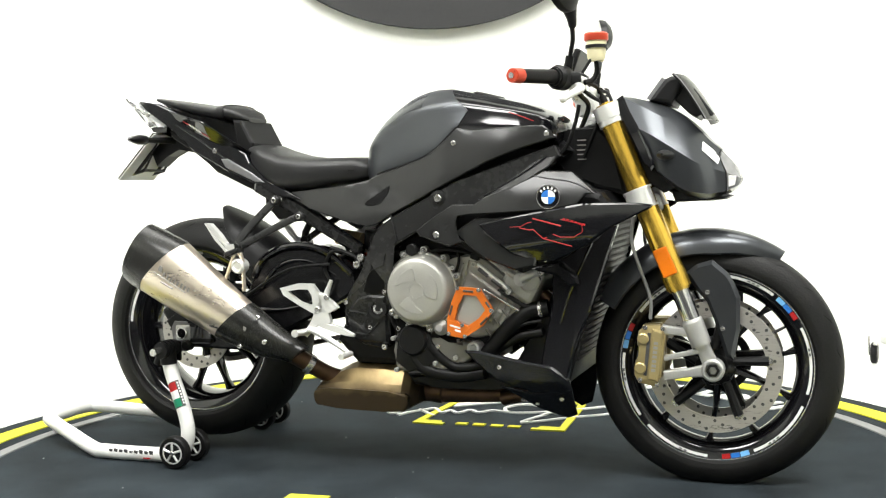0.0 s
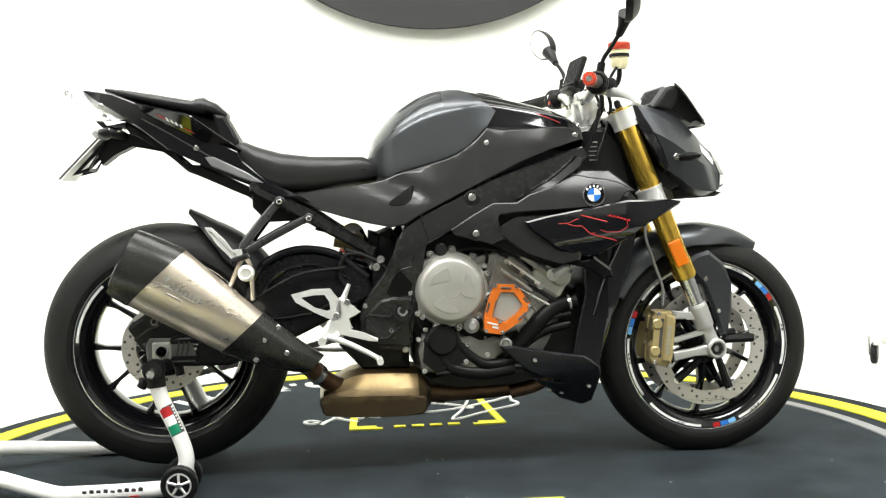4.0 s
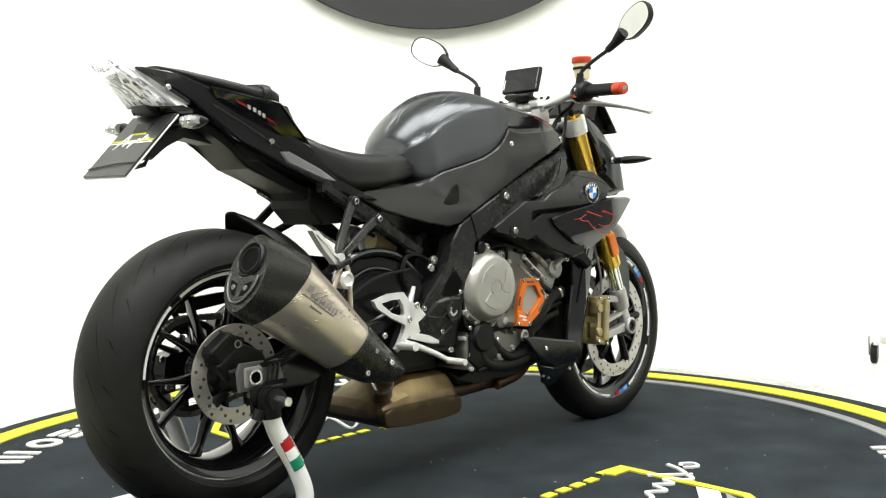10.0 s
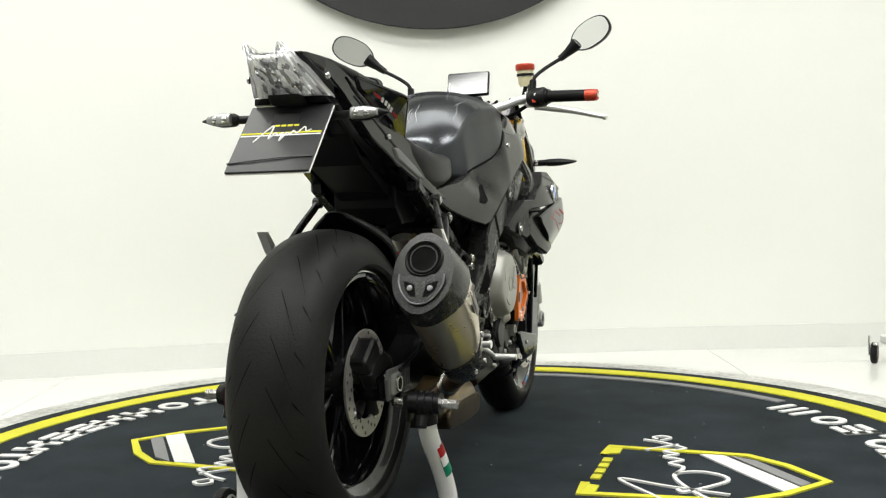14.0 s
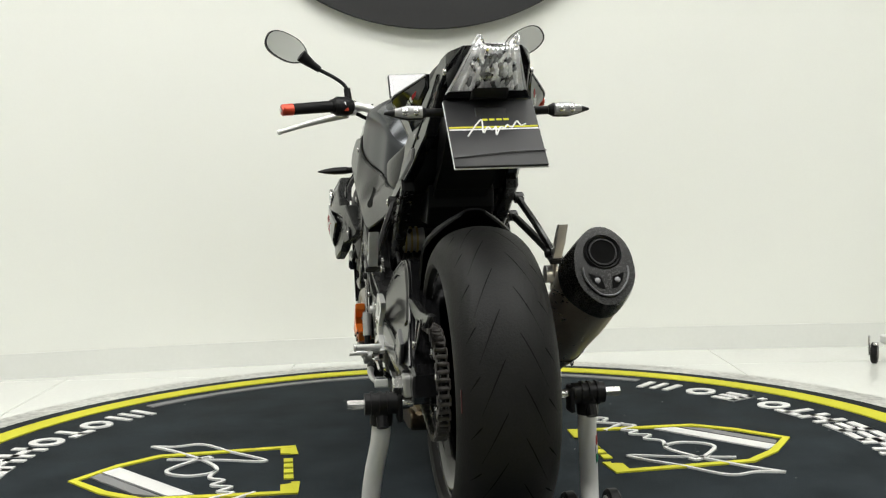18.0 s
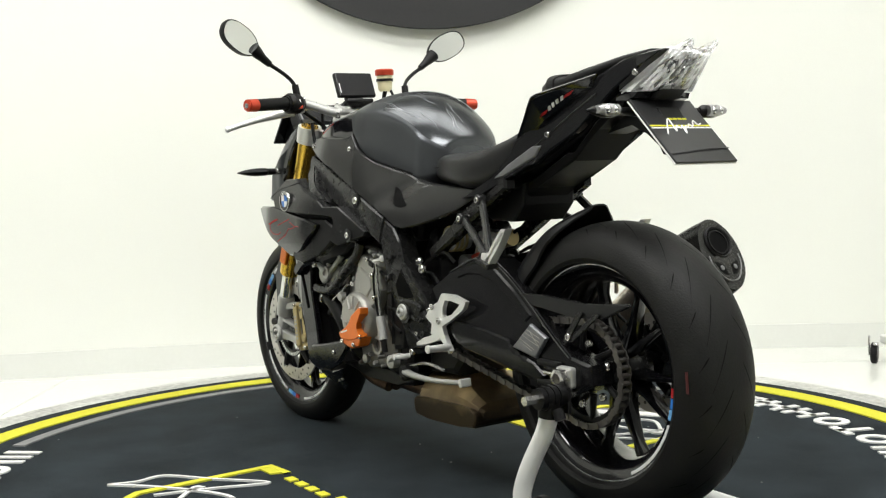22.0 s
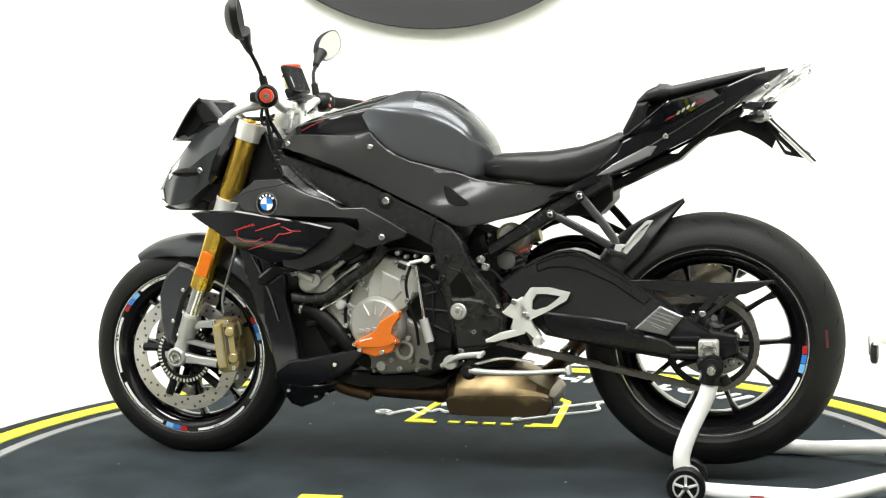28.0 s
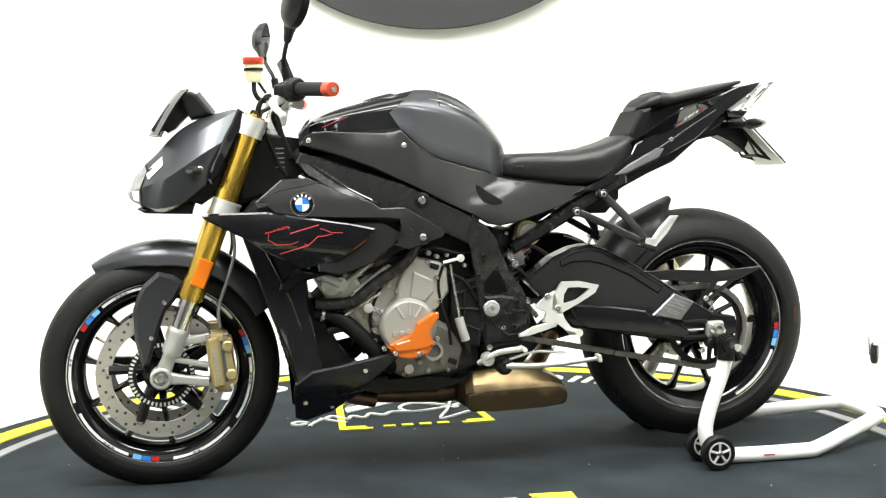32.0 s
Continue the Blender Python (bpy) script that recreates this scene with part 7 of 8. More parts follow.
arm_l = part("swingarm", shell([(-0.200, 0.495), (-0.231, 0.517), (-0.281, 0.552), (-0.338, 0.574), (-0.380, 0.580), (-0.412, 0.574), (-0.466, 0.547), (-0.560, 0.489), (-0.651, 0.427), (-0.714, 0.388), (-0.776, 0.377), (-0.782, 0.334), (-0.725, 0.308), (-0.608, 0.318), (-0.464, 0.342), (-0.321, 0.371), (-0.286, 0.407)], arm_y, 1, 0.06, 0.005, 0.0125), "arm_paint", bike, "black cast swingarm")
for beam in ([(-0.309, 0.431), (-0.439, 0.418), (-0.522, 0.404), (-0.534, 0.384), (-0.611, 0.365), (-0.648, 0.341), (-0.628, 0.325), (-0.509, 0.343), (-0.358, 0.366), (-0.326, 0.392)], [(-0.295, 0.545), (-0.341, 0.563), (-0.380, 0.568), (-0.412, 0.562), (-0.505, 0.510), (-0.579, 0.461), (-0.561, 0.445), (-0.486, 0.495), (-0.421, 0.525), (-0.375, 0.536), (-0.331, 0.535), (-0.298, 0.524)]):
    part("arm_beam", shell(beam, lambda x, z: arm_y(x, z) + (0.010 if z < 0.44 else 0.004), 1, 0.014, 0.004, 0.0125), "arm_paint", arm_l)
part("arm_plate", shell([(-0.600, 0.447), (-0.654, 0.422), (-0.617, 0.374), (-0.537, 0.390)], 0.1655, 1, 0.006, 0.003), "hatch", arm_l, "grey hatched swingarm protector")
for k in range(6):
    p, q = (([(-0.564, 0.413), (-0.573, 0.421), (-0.582, 0.428), (-0.590, 0.434), (-0.602, 0.429), (-0.579, 0.401)])[k], ([(-0.614, 0.393), (-0.625, 0.403), (-0.630, 0.411), (-0.633, 0.419), (-0.630, 0.400), (-0.607, 0.389)])[k])
    part("plate_hatch", bar(at(p, 0.1662), at(q, 0.1662), 0.0008, 6), "engine", arm_l)
part("arm_edge", pipe([(p[0], arm_y(*p) - 0.001, p[1]) for p in [(-0.266, 0.537), (-0.335, 0.568), (-0.380, 0.574), (-0.412, 0.568), (-0.466, 0.543), (-0.560, 0.485), (-0.651, 0.423), (-0.714, 0.384)]], 0.0035, 8), "gloss", arm_l)
arm_r = part("swingarm", shell([(-0.763, 0.364), (-0.690, 0.377), (-0.626, 0.361), (-0.515, 0.417), (-0.506, 0.475), (-0.467, 0.547), (-0.394, 0.581), (-0.329, 0.584), (-0.250, 0.563), (-0.194, 0.526), (-0.181, 0.468), (-0.313, 0.398), (-0.401, 0.356), (-0.548, 0.301), (-0.693, 0.304), (-0.747, 0.317)], lambda x, z: 0.135 + 0.03 * max(0, x + 0.5), -1, 0.05, 0.007), "arm_paint", bike, "black cast swingarm")
for pts, r in (([(-0.489, 0.504), (-0.458, 0.552), (-0.401, 0.583), (-0.336, 0.590), (-0.265, 0.571), (-0.194, 0.514)], 0.010), ([(-0.463, 0.474), (-0.425, 0.524), (-0.366, 0.550), (-0.302, 0.543), (-0.238, 0.510)], 0.006), ([(-0.515, 0.417), (-0.443, 0.415), (-0.356, 0.425), (-0.253, 0.462)], 0.006)):
    part("arm_edge", pipe([at(p, -0.138) for p in pts], r, 10), "gloss", arm_r)
for s, arm in ((-1, arm_r), (1, arm_l)):
    y = 0.140 if s < 0 else 0.158
    part("axle_block", box((REAR[0], s * y, REAR[2]), (0.048, 0.026, 0.044), bevel=0.006), "cast_alu", arm, "silver axle adjuster block")
    if s > 0:
        part("axle_nut", turned([(0.021, 0), (0.021, s * 0.018), (0.013, s * 0.020), (0.012, s * 0.002)], (REAR[0], s * (y + 0.012), REAR[2]), 6), "steel", arm)
    else:
        part("axle_end", lathe([(0.0125, -0.002), (0.0165, -0.002), (0.0165, -0.006), (0.0125, -0.006)], (REAR[0], s * (y + 0.012), REAR[2]), 28, True), "steel", arm)
        # black disc in place of the hollow axle's dark inside
        part("bore_shade", turned([(0.0130, 0.0), (0.0130, -0.0015)], (REAR[0], s * (y + 0.0125), REAR[2]), 24), "recess_shade", arm)
    part("adjuster_bolt", bar((REAR[0] + 0.03, s * y, REAR[2]), (REAR[0] + 0.085, s * y, REAR[2]), 0.005, 8), "steel", arm)
    part("bobbin_boss", turned([(0.016, 0), (0.016, s * 0.02), (0.010, s * 0.024)], (-0.70, s * (y - 0.002), 0.312), 18), "dark_metal", arm)
    for dz in (-0.020, 0.022):
        part("arm_slot", box((REAR[0] + 0.055, s * (y + 0.002), REAR[2] + dz), (0.07, 0.014, 0.012), bevel=0.003), "plastic", arm)
for k in range(3):
    # dark boxes in place of cut slots, their shade put into the colour
    part("adjuster_slot_shade", box((REAR[0] + 0.040 + 0.012 * k, -0.152, REAR[2] + 0.004), (0.004, 0.006, 0.036), (0, 12, 0), 0.001), "ink", arm_r)
part("axle_plate", prism([(REAR[0] - 0.036, REAR[2] - 0.030), (REAR[0] + 0.080, REAR[2] - 0.030), (REAR[0] + 0.086, REAR[2] - 0.018), (REAR[0] + 0.070, REAR[2] + 0.030), (REAR[0] - 0.030, REAR[2] + 0.032), (REAR[0] - 0.040, REAR[2] + 0.014)], -0.147, -0.138, 0.003), "trim_grey", arm_r, "grey axle plate")
part("caliper_bracket", prism([(-0.785, 0.375), (-0.752, 0.401), (-0.710, 0.415), (-0.667, 0.395), (-0.654, 0.369), (-0.698, 0.362), (-0.760, 0.342)], -0.125, -0.095, 0.006), "dark_metal", arm_r, "dark rear caliper bracket")
part("rear_caliper", box((((-0.757, 0.405))[0], -0.095, ((-0.757, 0.405))[1]), (0.075, 0.055, 0.05), (0, -35, 0), 0.010), "plastic", arm_r, "black rear brake caliper")
part("caliper_mark", lathe([(0.006, 0), (0.009, 0), (0.009, -0.0015), (0.006, -0.0015)], at((-0.732, 0.418), -0.1255), 20, True), "logo_grey", arm_r)


def hugger():
    rows = []
    for k in range(13):
        q = k / 12
        a = 79.5 + (22 - 79.5) * q
        r = 0.336 + 0.006 * math.sin(q * math.pi) + 0.018 * max(0, 1 - q * 4) ** 1.5
        hw = 0.018 + 0.089 * math.sin(min(1, q * 3.2 + 0.05) * math.pi / 2)
        outer, inner = [], []
        for j in range(13):
            t = -1 + 2 * j / 12
            drop = 0.075 * abs(t) ** 2.6 * min(1, 0.12 + q * 2)
            outer.append(polar(REAR, r - drop + 0.004, a, hw * math.sin(t * 1.4) / math.sin(1.4)))
            inner.append(polar(REAR, r - drop, a, hw * 0.96 * math.sin(t * 1.4) / math.sin(1.4)))
        rows.append(outer + inner[::-1])
    return loft(rows)


part("rear_hugger", hugger(), "plastic", bike, "black rear wheel hugger")
guard_c = part("chain_guard", prism([(-0.523, 0.506), (-0.606, 0.506), (-0.735, 0.498), (-0.858, 0.507), (-0.866, 0.503), (-0.796, 0.472), (-0.709, 0.466), (-0.551, 0.482)], 0.118, 0.132, 0.003), "panel", bike, "black chain guard")
for a, b in zip([(-0.733, 0.481), (-0.785, 0.482)], [(-0.672, 0.400), (-0.698, 0.416)]):
    part("guard_stay", loft([ring(at(p, 0.137), (0.010, 0, 0), (0, 0.003, 0), 4, 8) for p in (a, b)]), "frame", guard_c)
part("bolt", bolt(((-0.697, 0.426))[0], 0.140, ((-0.697, 0.426))[1], 1, 0.008), "steel", guard_c)
SPR = 0.108
sprocket = part("rear_sprocket", lathe([(SPR - 0.016, 0.098), (SPR, 0.098), (SPR, 0.104), (SPR - 0.016, 0.104)], REAR, 48, True), "dark_metal", bike, "dark rear sprocket")
for k in range(6):
    part("sprocket_arm", bar(polar(REAR, 0.045, k * 60 + 10, 0.101), polar(REAR, SPR - 0.012, k * 60 + 24, 0.101), 0.0085, 8, 0.006), "dark_metal", sprocket)
    b = polar(REAR, 0.066, k * 60 + 40, 0.104)
    part("sprocket_bolt", bolt(b.x, b.y, b.z, 1, 0.009, 0.008), "steel", sprocket)
FS = (-0.150, 0.392)
FS = (FS[0], 0.0, FS[1])
FR = 0.040
chain = new("chain")
chain.parent = bike
tagged(chain, "dull steel drive chain")
d = Vector((FS[0] - REAR[0], 0, FS[2] - REAR[2]))
base = math.degrees(math.atan2(d.z, d.x))
off = math.degrees(math.acos((SPR - FR) / d.length))
track = [polar(REAR, SPR + 0.002, base + off + k * (360 - 2 * off) / 40) for k in range(41)]
track += [polar(FS, FR, base - off + k * (2 * off) / 16) for k in range(17)]
track.append(track[0])
lens = [0.0]
for a, b in zip(track, track[1:]):
    lens.append(lens[-1] + (b - a).length)
count = int(lens[-1] / 0.0158)


def on_track(q):
    q %= lens[-1]
    for i in range(len(lens) - 1):
        if lens[i + 1] >= q:
            k = (q - lens[i]) / max(1e-9, lens[i + 1] - lens[i])
            return track[i].lerp(track[i + 1], k)
    return track[-1]


link_mesh = []
for w in (0.0125, 0.0095):
    bm = join(*[prism([(-0.0115, 0), (-0.009, 0.0068), (-0.004, 0.0072), (0, 0.0055), (0.004, 0.0072), (0.009, 0.0068), (0.0115, 0), (0.009, -0.0068), (0.004, -0.0072), (0, -0.0055), (-0.004, -0.0072), (-0.009, -0.0068)], s * w - 0.0012, s * w + 0.0012, 0) for s in (-1, 1)],
              *[turned([(0.005, -0.009), (0.005, 0.009)], (x, 0, 0), 8) for x in (-0.0079, 0.0079)])
    ob = part("link", bm, "chain", chain)
    link_mesh.append(ob.data)
    bpy.data.objects.remove(ob)
for i in range(count):
    q = lens[-1] * i / count
    a, b = on_track(q - 0.0079), on_track(q + 0.0079)
    ob = new("link", link_mesh[i % 2])
    ob.parent = chain
    mid, dd = (a + b) / 2, b - a
    ob.matrix_basis = Matrix.Translation((mid.x, 0.101, mid.z)) @ Matrix.Rotation(-math.atan2(dd.z, dd.x), 4, "Y")

# rear frame, shock and pegs
for s in (-1, 1):
    sub = part("subframe_rail", shell([(-0.483, 0.775), (-0.434, 0.750), (-0.390, 0.728), (-0.313, 0.684), (-0.240, 0.634), (-0.167, 0.588), (-0.176, 0.561), (-0.240, 0.597), (-0.305, 0.634), (-0.365, 0.670), (-0.425, 0.704), (-0.485, 0.737)], 0.132, s, 0.022, 0.006), "frame", bike, "black rear subframe rail")
    for x, z in [(-0.404, 0.714), (-0.335, 0.669)]:
        part("bolt", bolt(x, s * 0.131, z, s, 0.009, 0.008), "steel", sub)
    for x, z in [(-0.160, 0.559), (-0.172, 0.540)]:
        part("bolt", bolt(x, s * 0.150, z, s, 0.011, 0.010), "steel", sub)
    e = (-0.504, 0.596)
    br = part("peg_bracket", loft([ring(at((x, z), s * y), (0.0085, 0, -0.0062), (0, 0.006, 0), 4, 16) for x, z, y in ((-0.410, 0.712, 0.146), (-0.428, 0.694, 0.153), (-0.462, 0.655, 0.172), (-0.500, 0.606, 0.193), (-0.506, 0.584, 0.202))]), "frame", bike, "black pillion peg bracket")
    part("peg_strut", loft([ring(at((x, z), s * y), (0.0045, 0, -0.0085), (0, 0.006, 0), 4, 16) for x, z, y in ((-0.338, 0.668, 0.146), (-0.360, 0.660, 0.153), (-0.420, 0.630, 0.172), (-0.494, 0.590, 0.196))]), "frame", br)
    part("peg_foot", box(at((-0.508, 0.576), s * 0.206), (0.046, 0.034, 0.014), (0, -18, 0), 0.004), "frame", br)
    for x, z in ((-0.410, 0.712), (-0.338, 0.668)):
        part("bracket_eye", turned([(0.013, s * 0.138), (0.013, s * 0.155), (0.010, s * 0.158)], at((x, z), 0), 20), "frame", br)
        part("bracket_bolt", bolt(x, s * 0.156, z, s, 0.0075, 0.004), "steel", br)
    part("pillion_peg", hoop([(-0.590, 0.654), (-0.574, 0.653), (-0.544, 0.623), (-0.525, 0.597), (-0.503, 0.599), (-0.500, 0.588), (-0.514, 0.567), (-0.523, 0.568), (-0.534, 0.583), (-0.560, 0.610)], [(-0.582, 0.645), (-0.576, 0.645), (-0.550, 0.620), (-0.533, 0.598), (-0.518, 0.589), (-0.514, 0.582), (-0.518, 0.579), (-0.525, 0.580), (-0.534, 0.594), (-0.562, 0.622)], s * 0.196, s * 0.216, 0.003), "alu", br, "folded silver pillion peg")
    part("peg_web", prism([(-0.583, 0.646), (-0.550, 0.621), (-0.532, 0.597), (-0.514, 0.582), (-0.524, 0.579), (-0.562, 0.620)], s * 0.201, s * 0.210, 0.001), "alu", br)
    part("pillion_hinge", turned([(0.012, -0.014), (0.012, 0.014)], at((-0.500, 0.588), s * 0.20), 14), "dark_metal", br)
res = part("preload_adjuster", turned([(0.028, -0.05), (0.028, 0.0), (0.025, 0.004), (0.012, 0.004)], at((-0.223, 0.614), 0.104), 28), "cast_alu", bike, "silver preload adjuster with gold rings")
for y in (-0.034, -0.020, -0.006):
    part("adjuster_ring", lathe([(0.028, y), (0.0325, y), (0.0325, y + 0.005), (0.028, y + 0.005)], at((-0.223, 0.614), 0.104), 28, True), "brass", res)
part("electrics_tray", prism([(-0.182, 0.628), (-0.126, 0.612), (-0.112, 0.559), (-0.160, 0.552), (-0.185, 0.585)], -0.085, 0.080, 0.01), "plastic", bike, "black tray under the seat")
for p in [(-0.138, 0.605), (-0.159, 0.600), (-0.150, 0.586), (-0.184, 0.590), (-0.167, 0.615)]:
    part("tray_bolt", bolt(p[0], 0.078, p[1], 1, 0.006, 0.010), "steel", bike)
part("shock_collar", turned([(0.024, -0.03), (0.024, 0.028), (0.018, 0.03)], at((-0.201, 0.547), 0.02), 24), "cast_alu", bike, "silver shock collar")
part("shock_body", bar(at((-0.244, 0.620), 0.0), at((-0.183, 0.453), 0.0), 0.026, 20), "alu", bike, "silver rear shock body")
part("shock_reservoir", bar(at((-0.274, 0.611), -0.05), at((-0.202, 0.597), -0.05), 0.022, 20), "brass", bike, "gold shock reservoir")
for k in range(7):
    q = at((-0.227, 0.567), 0)
    p = Vector(q) + Vector((0.0075 * k, 0, -0.018 * k))
    part("spring_coil", moved(lathe([(0.030, -0.004), (0.037, -0.004), (0.037, 0.004), (0.030, 0.004)], (0, 0, 0), 24, True), Matrix.Translation(p) @ pose(0, 0, 0, 90, 0, 0) @ pose(0, 0, 0, 0, 0, -22)), "red" if k in (0, 6) else "dark_metal", bike)
# two dark blocks added so that no bright wall shows through here
part("under_tank_filler", prism([(-0.122, 0.741), (0.138, 0.856), (0.350, 0.867), (0.394, 0.821), (0.196, 0.734), (0.042, 0.647), (-0.080, 0.604)], -0.11, 0.11, 0.02), "plastic", bike, "black filler block added under the tank")
part("engine_back", prism([(-0.160, 0.622), (-0.125, 0.635), (-0.088, 0.573), (-0.094, 0.328), (-0.178, 0.330), (-0.190, 0.454), (-0.178, 0.520)], -0.10, 0.10, 0.02), "plastic", bike, "black filler block added inside the rear frame")
part("linkage_box", prism([(-0.206, 0.454), (-0.084, 0.451), (-0.088, 0.266), (-0.211, 0.269), (-0.270, 0.332)], -0.09, 0.09, 0.02), "dark_metal", bike, "dark linkage and lower frame")
for k, y in enumerate((-0.06, 0.04, -0.10, 0.09)):
    part("wire_loom", pipe([at(p, y) for p in ([(-0.322, 0.640), (-0.262, 0.615), (-0.226, 0.531), (-0.198, 0.469)], [(-0.201, 0.629), (-0.187, 0.591), (-0.204, 0.530), (-0.235, 0.485)], [(-0.282, 0.456), (-0.265, 0.516), (-0.233, 0.561), (-0.187, 0.568)], [(-0.246, 0.638), (-0.202, 0.576), (-0.165, 0.560), (-0.128, 0.529)])[k]], 0.005, 8), "rubber", bike, "black wiring loom")

# foot controls
for s in (-1, 1):
    y0, y1 = s * 0.168, s * 0.180
    hg = part("footrest_hanger", hoop([(-0.387, 0.479), (-0.336, 0.491), (-0.290, 0.491), (-0.266, 0.460), (-0.261, 0.420), (-0.284, 0.410), (-0.331, 0.433), (-0.377, 0.460)],
                                      [(-0.363, 0.471), (-0.330, 0.476), (-0.304, 0.476), (-0.293, 0.458), (-0.291, 0.438), (-0.299, 0.435), (-0.329, 0.444), (-0.356, 0.464)], y0, y1, 0.003), "alu", bike, "cast silver footrest hanger")
    part("hanger_arm", prism([(-0.268, 0.469), (-0.246, 0.457), (-0.234, 0.442), (-0.215, 0.430), (-0.232, 0.419), (-0.250, 0.417), (-0.236, 0.390), (-0.253, 0.382), (-0.276, 0.388), (-0.294, 0.369), (-0.312, 0.349), (-0.323, 0.358), (-0.293, 0.392), (-0.290, 0.415)], y0, y1, 0.003), "alu", hg)
    part("hanger_leg", prism([(-0.276, 0.388), (-0.247, 0.388), (-0.210, 0.378), (-0.173, 0.361), (-0.174, 0.353), (-0.197, 0.355), (-0.248, 0.370), (-0.274, 0.377)], y0, y1, 0.003), "alu", hg)
    for x, z in [(-0.249, 0.456), (-0.276, 0.424)]:
        part("bolt", bolt(x, y1, z, s, 0.008, 0.005), "steel", hg)
    peg = part("foot_peg", bar(at((-0.309, 0.364), s * 0.175), at((-0.314, 0.367), s * 0.236), 0.0095, 14, 0.008), "alu", bike, "knurled silver foot peg")
    part("peg_tip", bar(at((-0.314, 0.367), s * 0.236), at((-0.314, 0.367), s * 0.241), 0.010, 14), "alu", peg)
ped = part("brake_pedal", pipe([at(p, y) for p, y in zip([(-0.301, 0.372), (-0.266, 0.360), (-0.217, 0.338), (-0.173, 0.314)], (-0.185, -0.19, -0.20, -0.21))], [0.008, 0.008, 0.007, 0.006], 10), "alu", bike, "silver rear brake pedal")
part("pedal_tip", bar(at((-0.173, 0.314), -0.205), at((-0.173, 0.314), -0.265), 0.008, 12), "alu", ped)
part("brake_cylinder", bar(at((-0.263, 0.450), -0.165), at((-0.242, 0.500), -0.165), 0.009, 12, 0.005), "alu", bike, "rear brake master cylinder")
part("brake_hose", pipe([at(p, -0.15) for p in [(-0.248, 0.491), (-0.266, 0.528), (-0.250, 0.571), (-0.214, 0.577)]], 0.005, 8), "rubber", bike, "black rear brake hose")

# cockpit
for s in (-1, 1):
    bar_half = steered("handlebar_half", pipe([(0.398, 0.0, 0.962), (0.400, s * 0.06, 0.962), (0.398, s * 0.11, 0.972), (0.394, s * 0.17, 0.988), (0.373, s * 0.243, 0.9865), (0.331, s * 0.345, 0.980)], [0.0145, 0.0145, 0.013, 0.0115, 0.011, 0.011], 16), "alu", bike, "tapered silver handlebar")
    steered("riser", join(box((0.412, s * 0.040, 0.934), (0.044, 0.034, 0.052), (0, -14, 0), 0.006), bar((0.420, s * 0.040, 0.915), (0.424, s * 0.040, 0.895), 0.016, 20), bar((0.424, s * 0.040, 0.893), (0.426, s * 0.040, 0.884), 0.019, 20)), "alu", bar_half, "silver handlebar riser")
    steered("riser_cap", box((0.398, s * 0.040, 0.972), (0.046, 0.034, 0.022), (0, -14, 0), 0.006), "alu", bar_half)
    for dx in (-0.016, 0.016):
        for dy in (-0.009, 0.009):
            steered("cap_screw", bar((0.398 + dx, s * 0.040 + dy, 0.978 + dx * 0.2), (0.397 + dx, s * 0.040 + dy, 0.9855 + dx * 0.2), 0.0042, 10), "steel", bar_half)
    grip = steered("grip", bar((0.376, s * 0.236, 0.987), (0.324, s * 0.3600, 0.979), 0.0172, 20, 0.0165), "rubber", bike, "black ribbed rubber grip")
    steered("grip_flange", bar((0.378, s * 0.232, 0.987), (0.3745, s * 0.242, 0.9865), 0.021, 20), "rubber", grip)
    steered("bar_end", join(bar((0.3245, s * 0.3590, 0.979), (0.314, s * 0.3880, 0.9775), 0.0175, 20, 0.0165), bar((0.314, s * 0.3870, 0.9775), (0.313, s * 0.3910, 0.9774), 0.014, 16)), "red", grip, "red anodised bar end")
    steered("end_bolt", bar((0.3135, s * 0.3890, 0.9774), (0.312, s * 0.3935, 0.977), 0.007, 12), "steel", grip)
    sw = steered("switch_block", join(bar((0.398, s * 0.180, 0.985), (0.391, s * 0.198, 0.986), 0.022, 24, 0.029), bar((0.391, s * 0.198, 0.986), (0.381, s * 0.224, 0.987), 0.029, 24), bar((0.381, s * 0.224, 0.987), (0.377, s * 0.234, 0.987), 0.029, 24, 0.023), box((0.415, s * 0.20, 0.985), (0.035, 0.035, 0.03), (0, 0, -18 * s), 0.008)), "plastic", bike, "black handlebar switch block")
    steered("switch_button", box((0.362, s * 0.206, 0.992), (0.006, 0.014, 0.012), bevel=0.002), "decal", sw)
    steered("switch_button", box((0.364, s * 0.200, 0.976), (0.006, 0.016, 0.010), bevel=0.002), "red", sw)
    lev = steered("hand_lever", pipe([(0.420, s * 0.19, 0.966), (0.438, s * 0.24, 0.957), (0.440, s * 0.31, 0.942), (0.430, s * 0.39, 0.921)], [0.013, 0.0115, 0.009, 0.007], 12), "alu", bike, "silver hand lever")
    bm = bmesh.new()
    bmesh.ops.create_uvsphere(bm, u_segments=12, v_segments=8, radius=0.009)
    steered("lever_ball", moved(bm, Matrix.Translation((0.429, s * 0.394, 0.920))), "alu", lev)
    steered("lever_perch", box((0.410, s * 0.185, 0.975), (0.035, 0.04, 0.03), (0, 0, 0), 0.008), "alu", lev)
    # mirror
    head_m = Matrix.Translation((0.4035 - 0.0165 * s, s * 0.363, 1.164)) @ Matrix.Rotation(radians(16 * s), 4, "Z") @ Matrix.Rotation(radians(1.5), 4, "Y") @ Matrix.Rotation(radians(27 * s), 4, "X")
    shape = [(a, 1 - 0.30 * max(0, -math.cos(a)) ** 2) for a in [2 * math.pi * k / 32 for k in range(32)]]

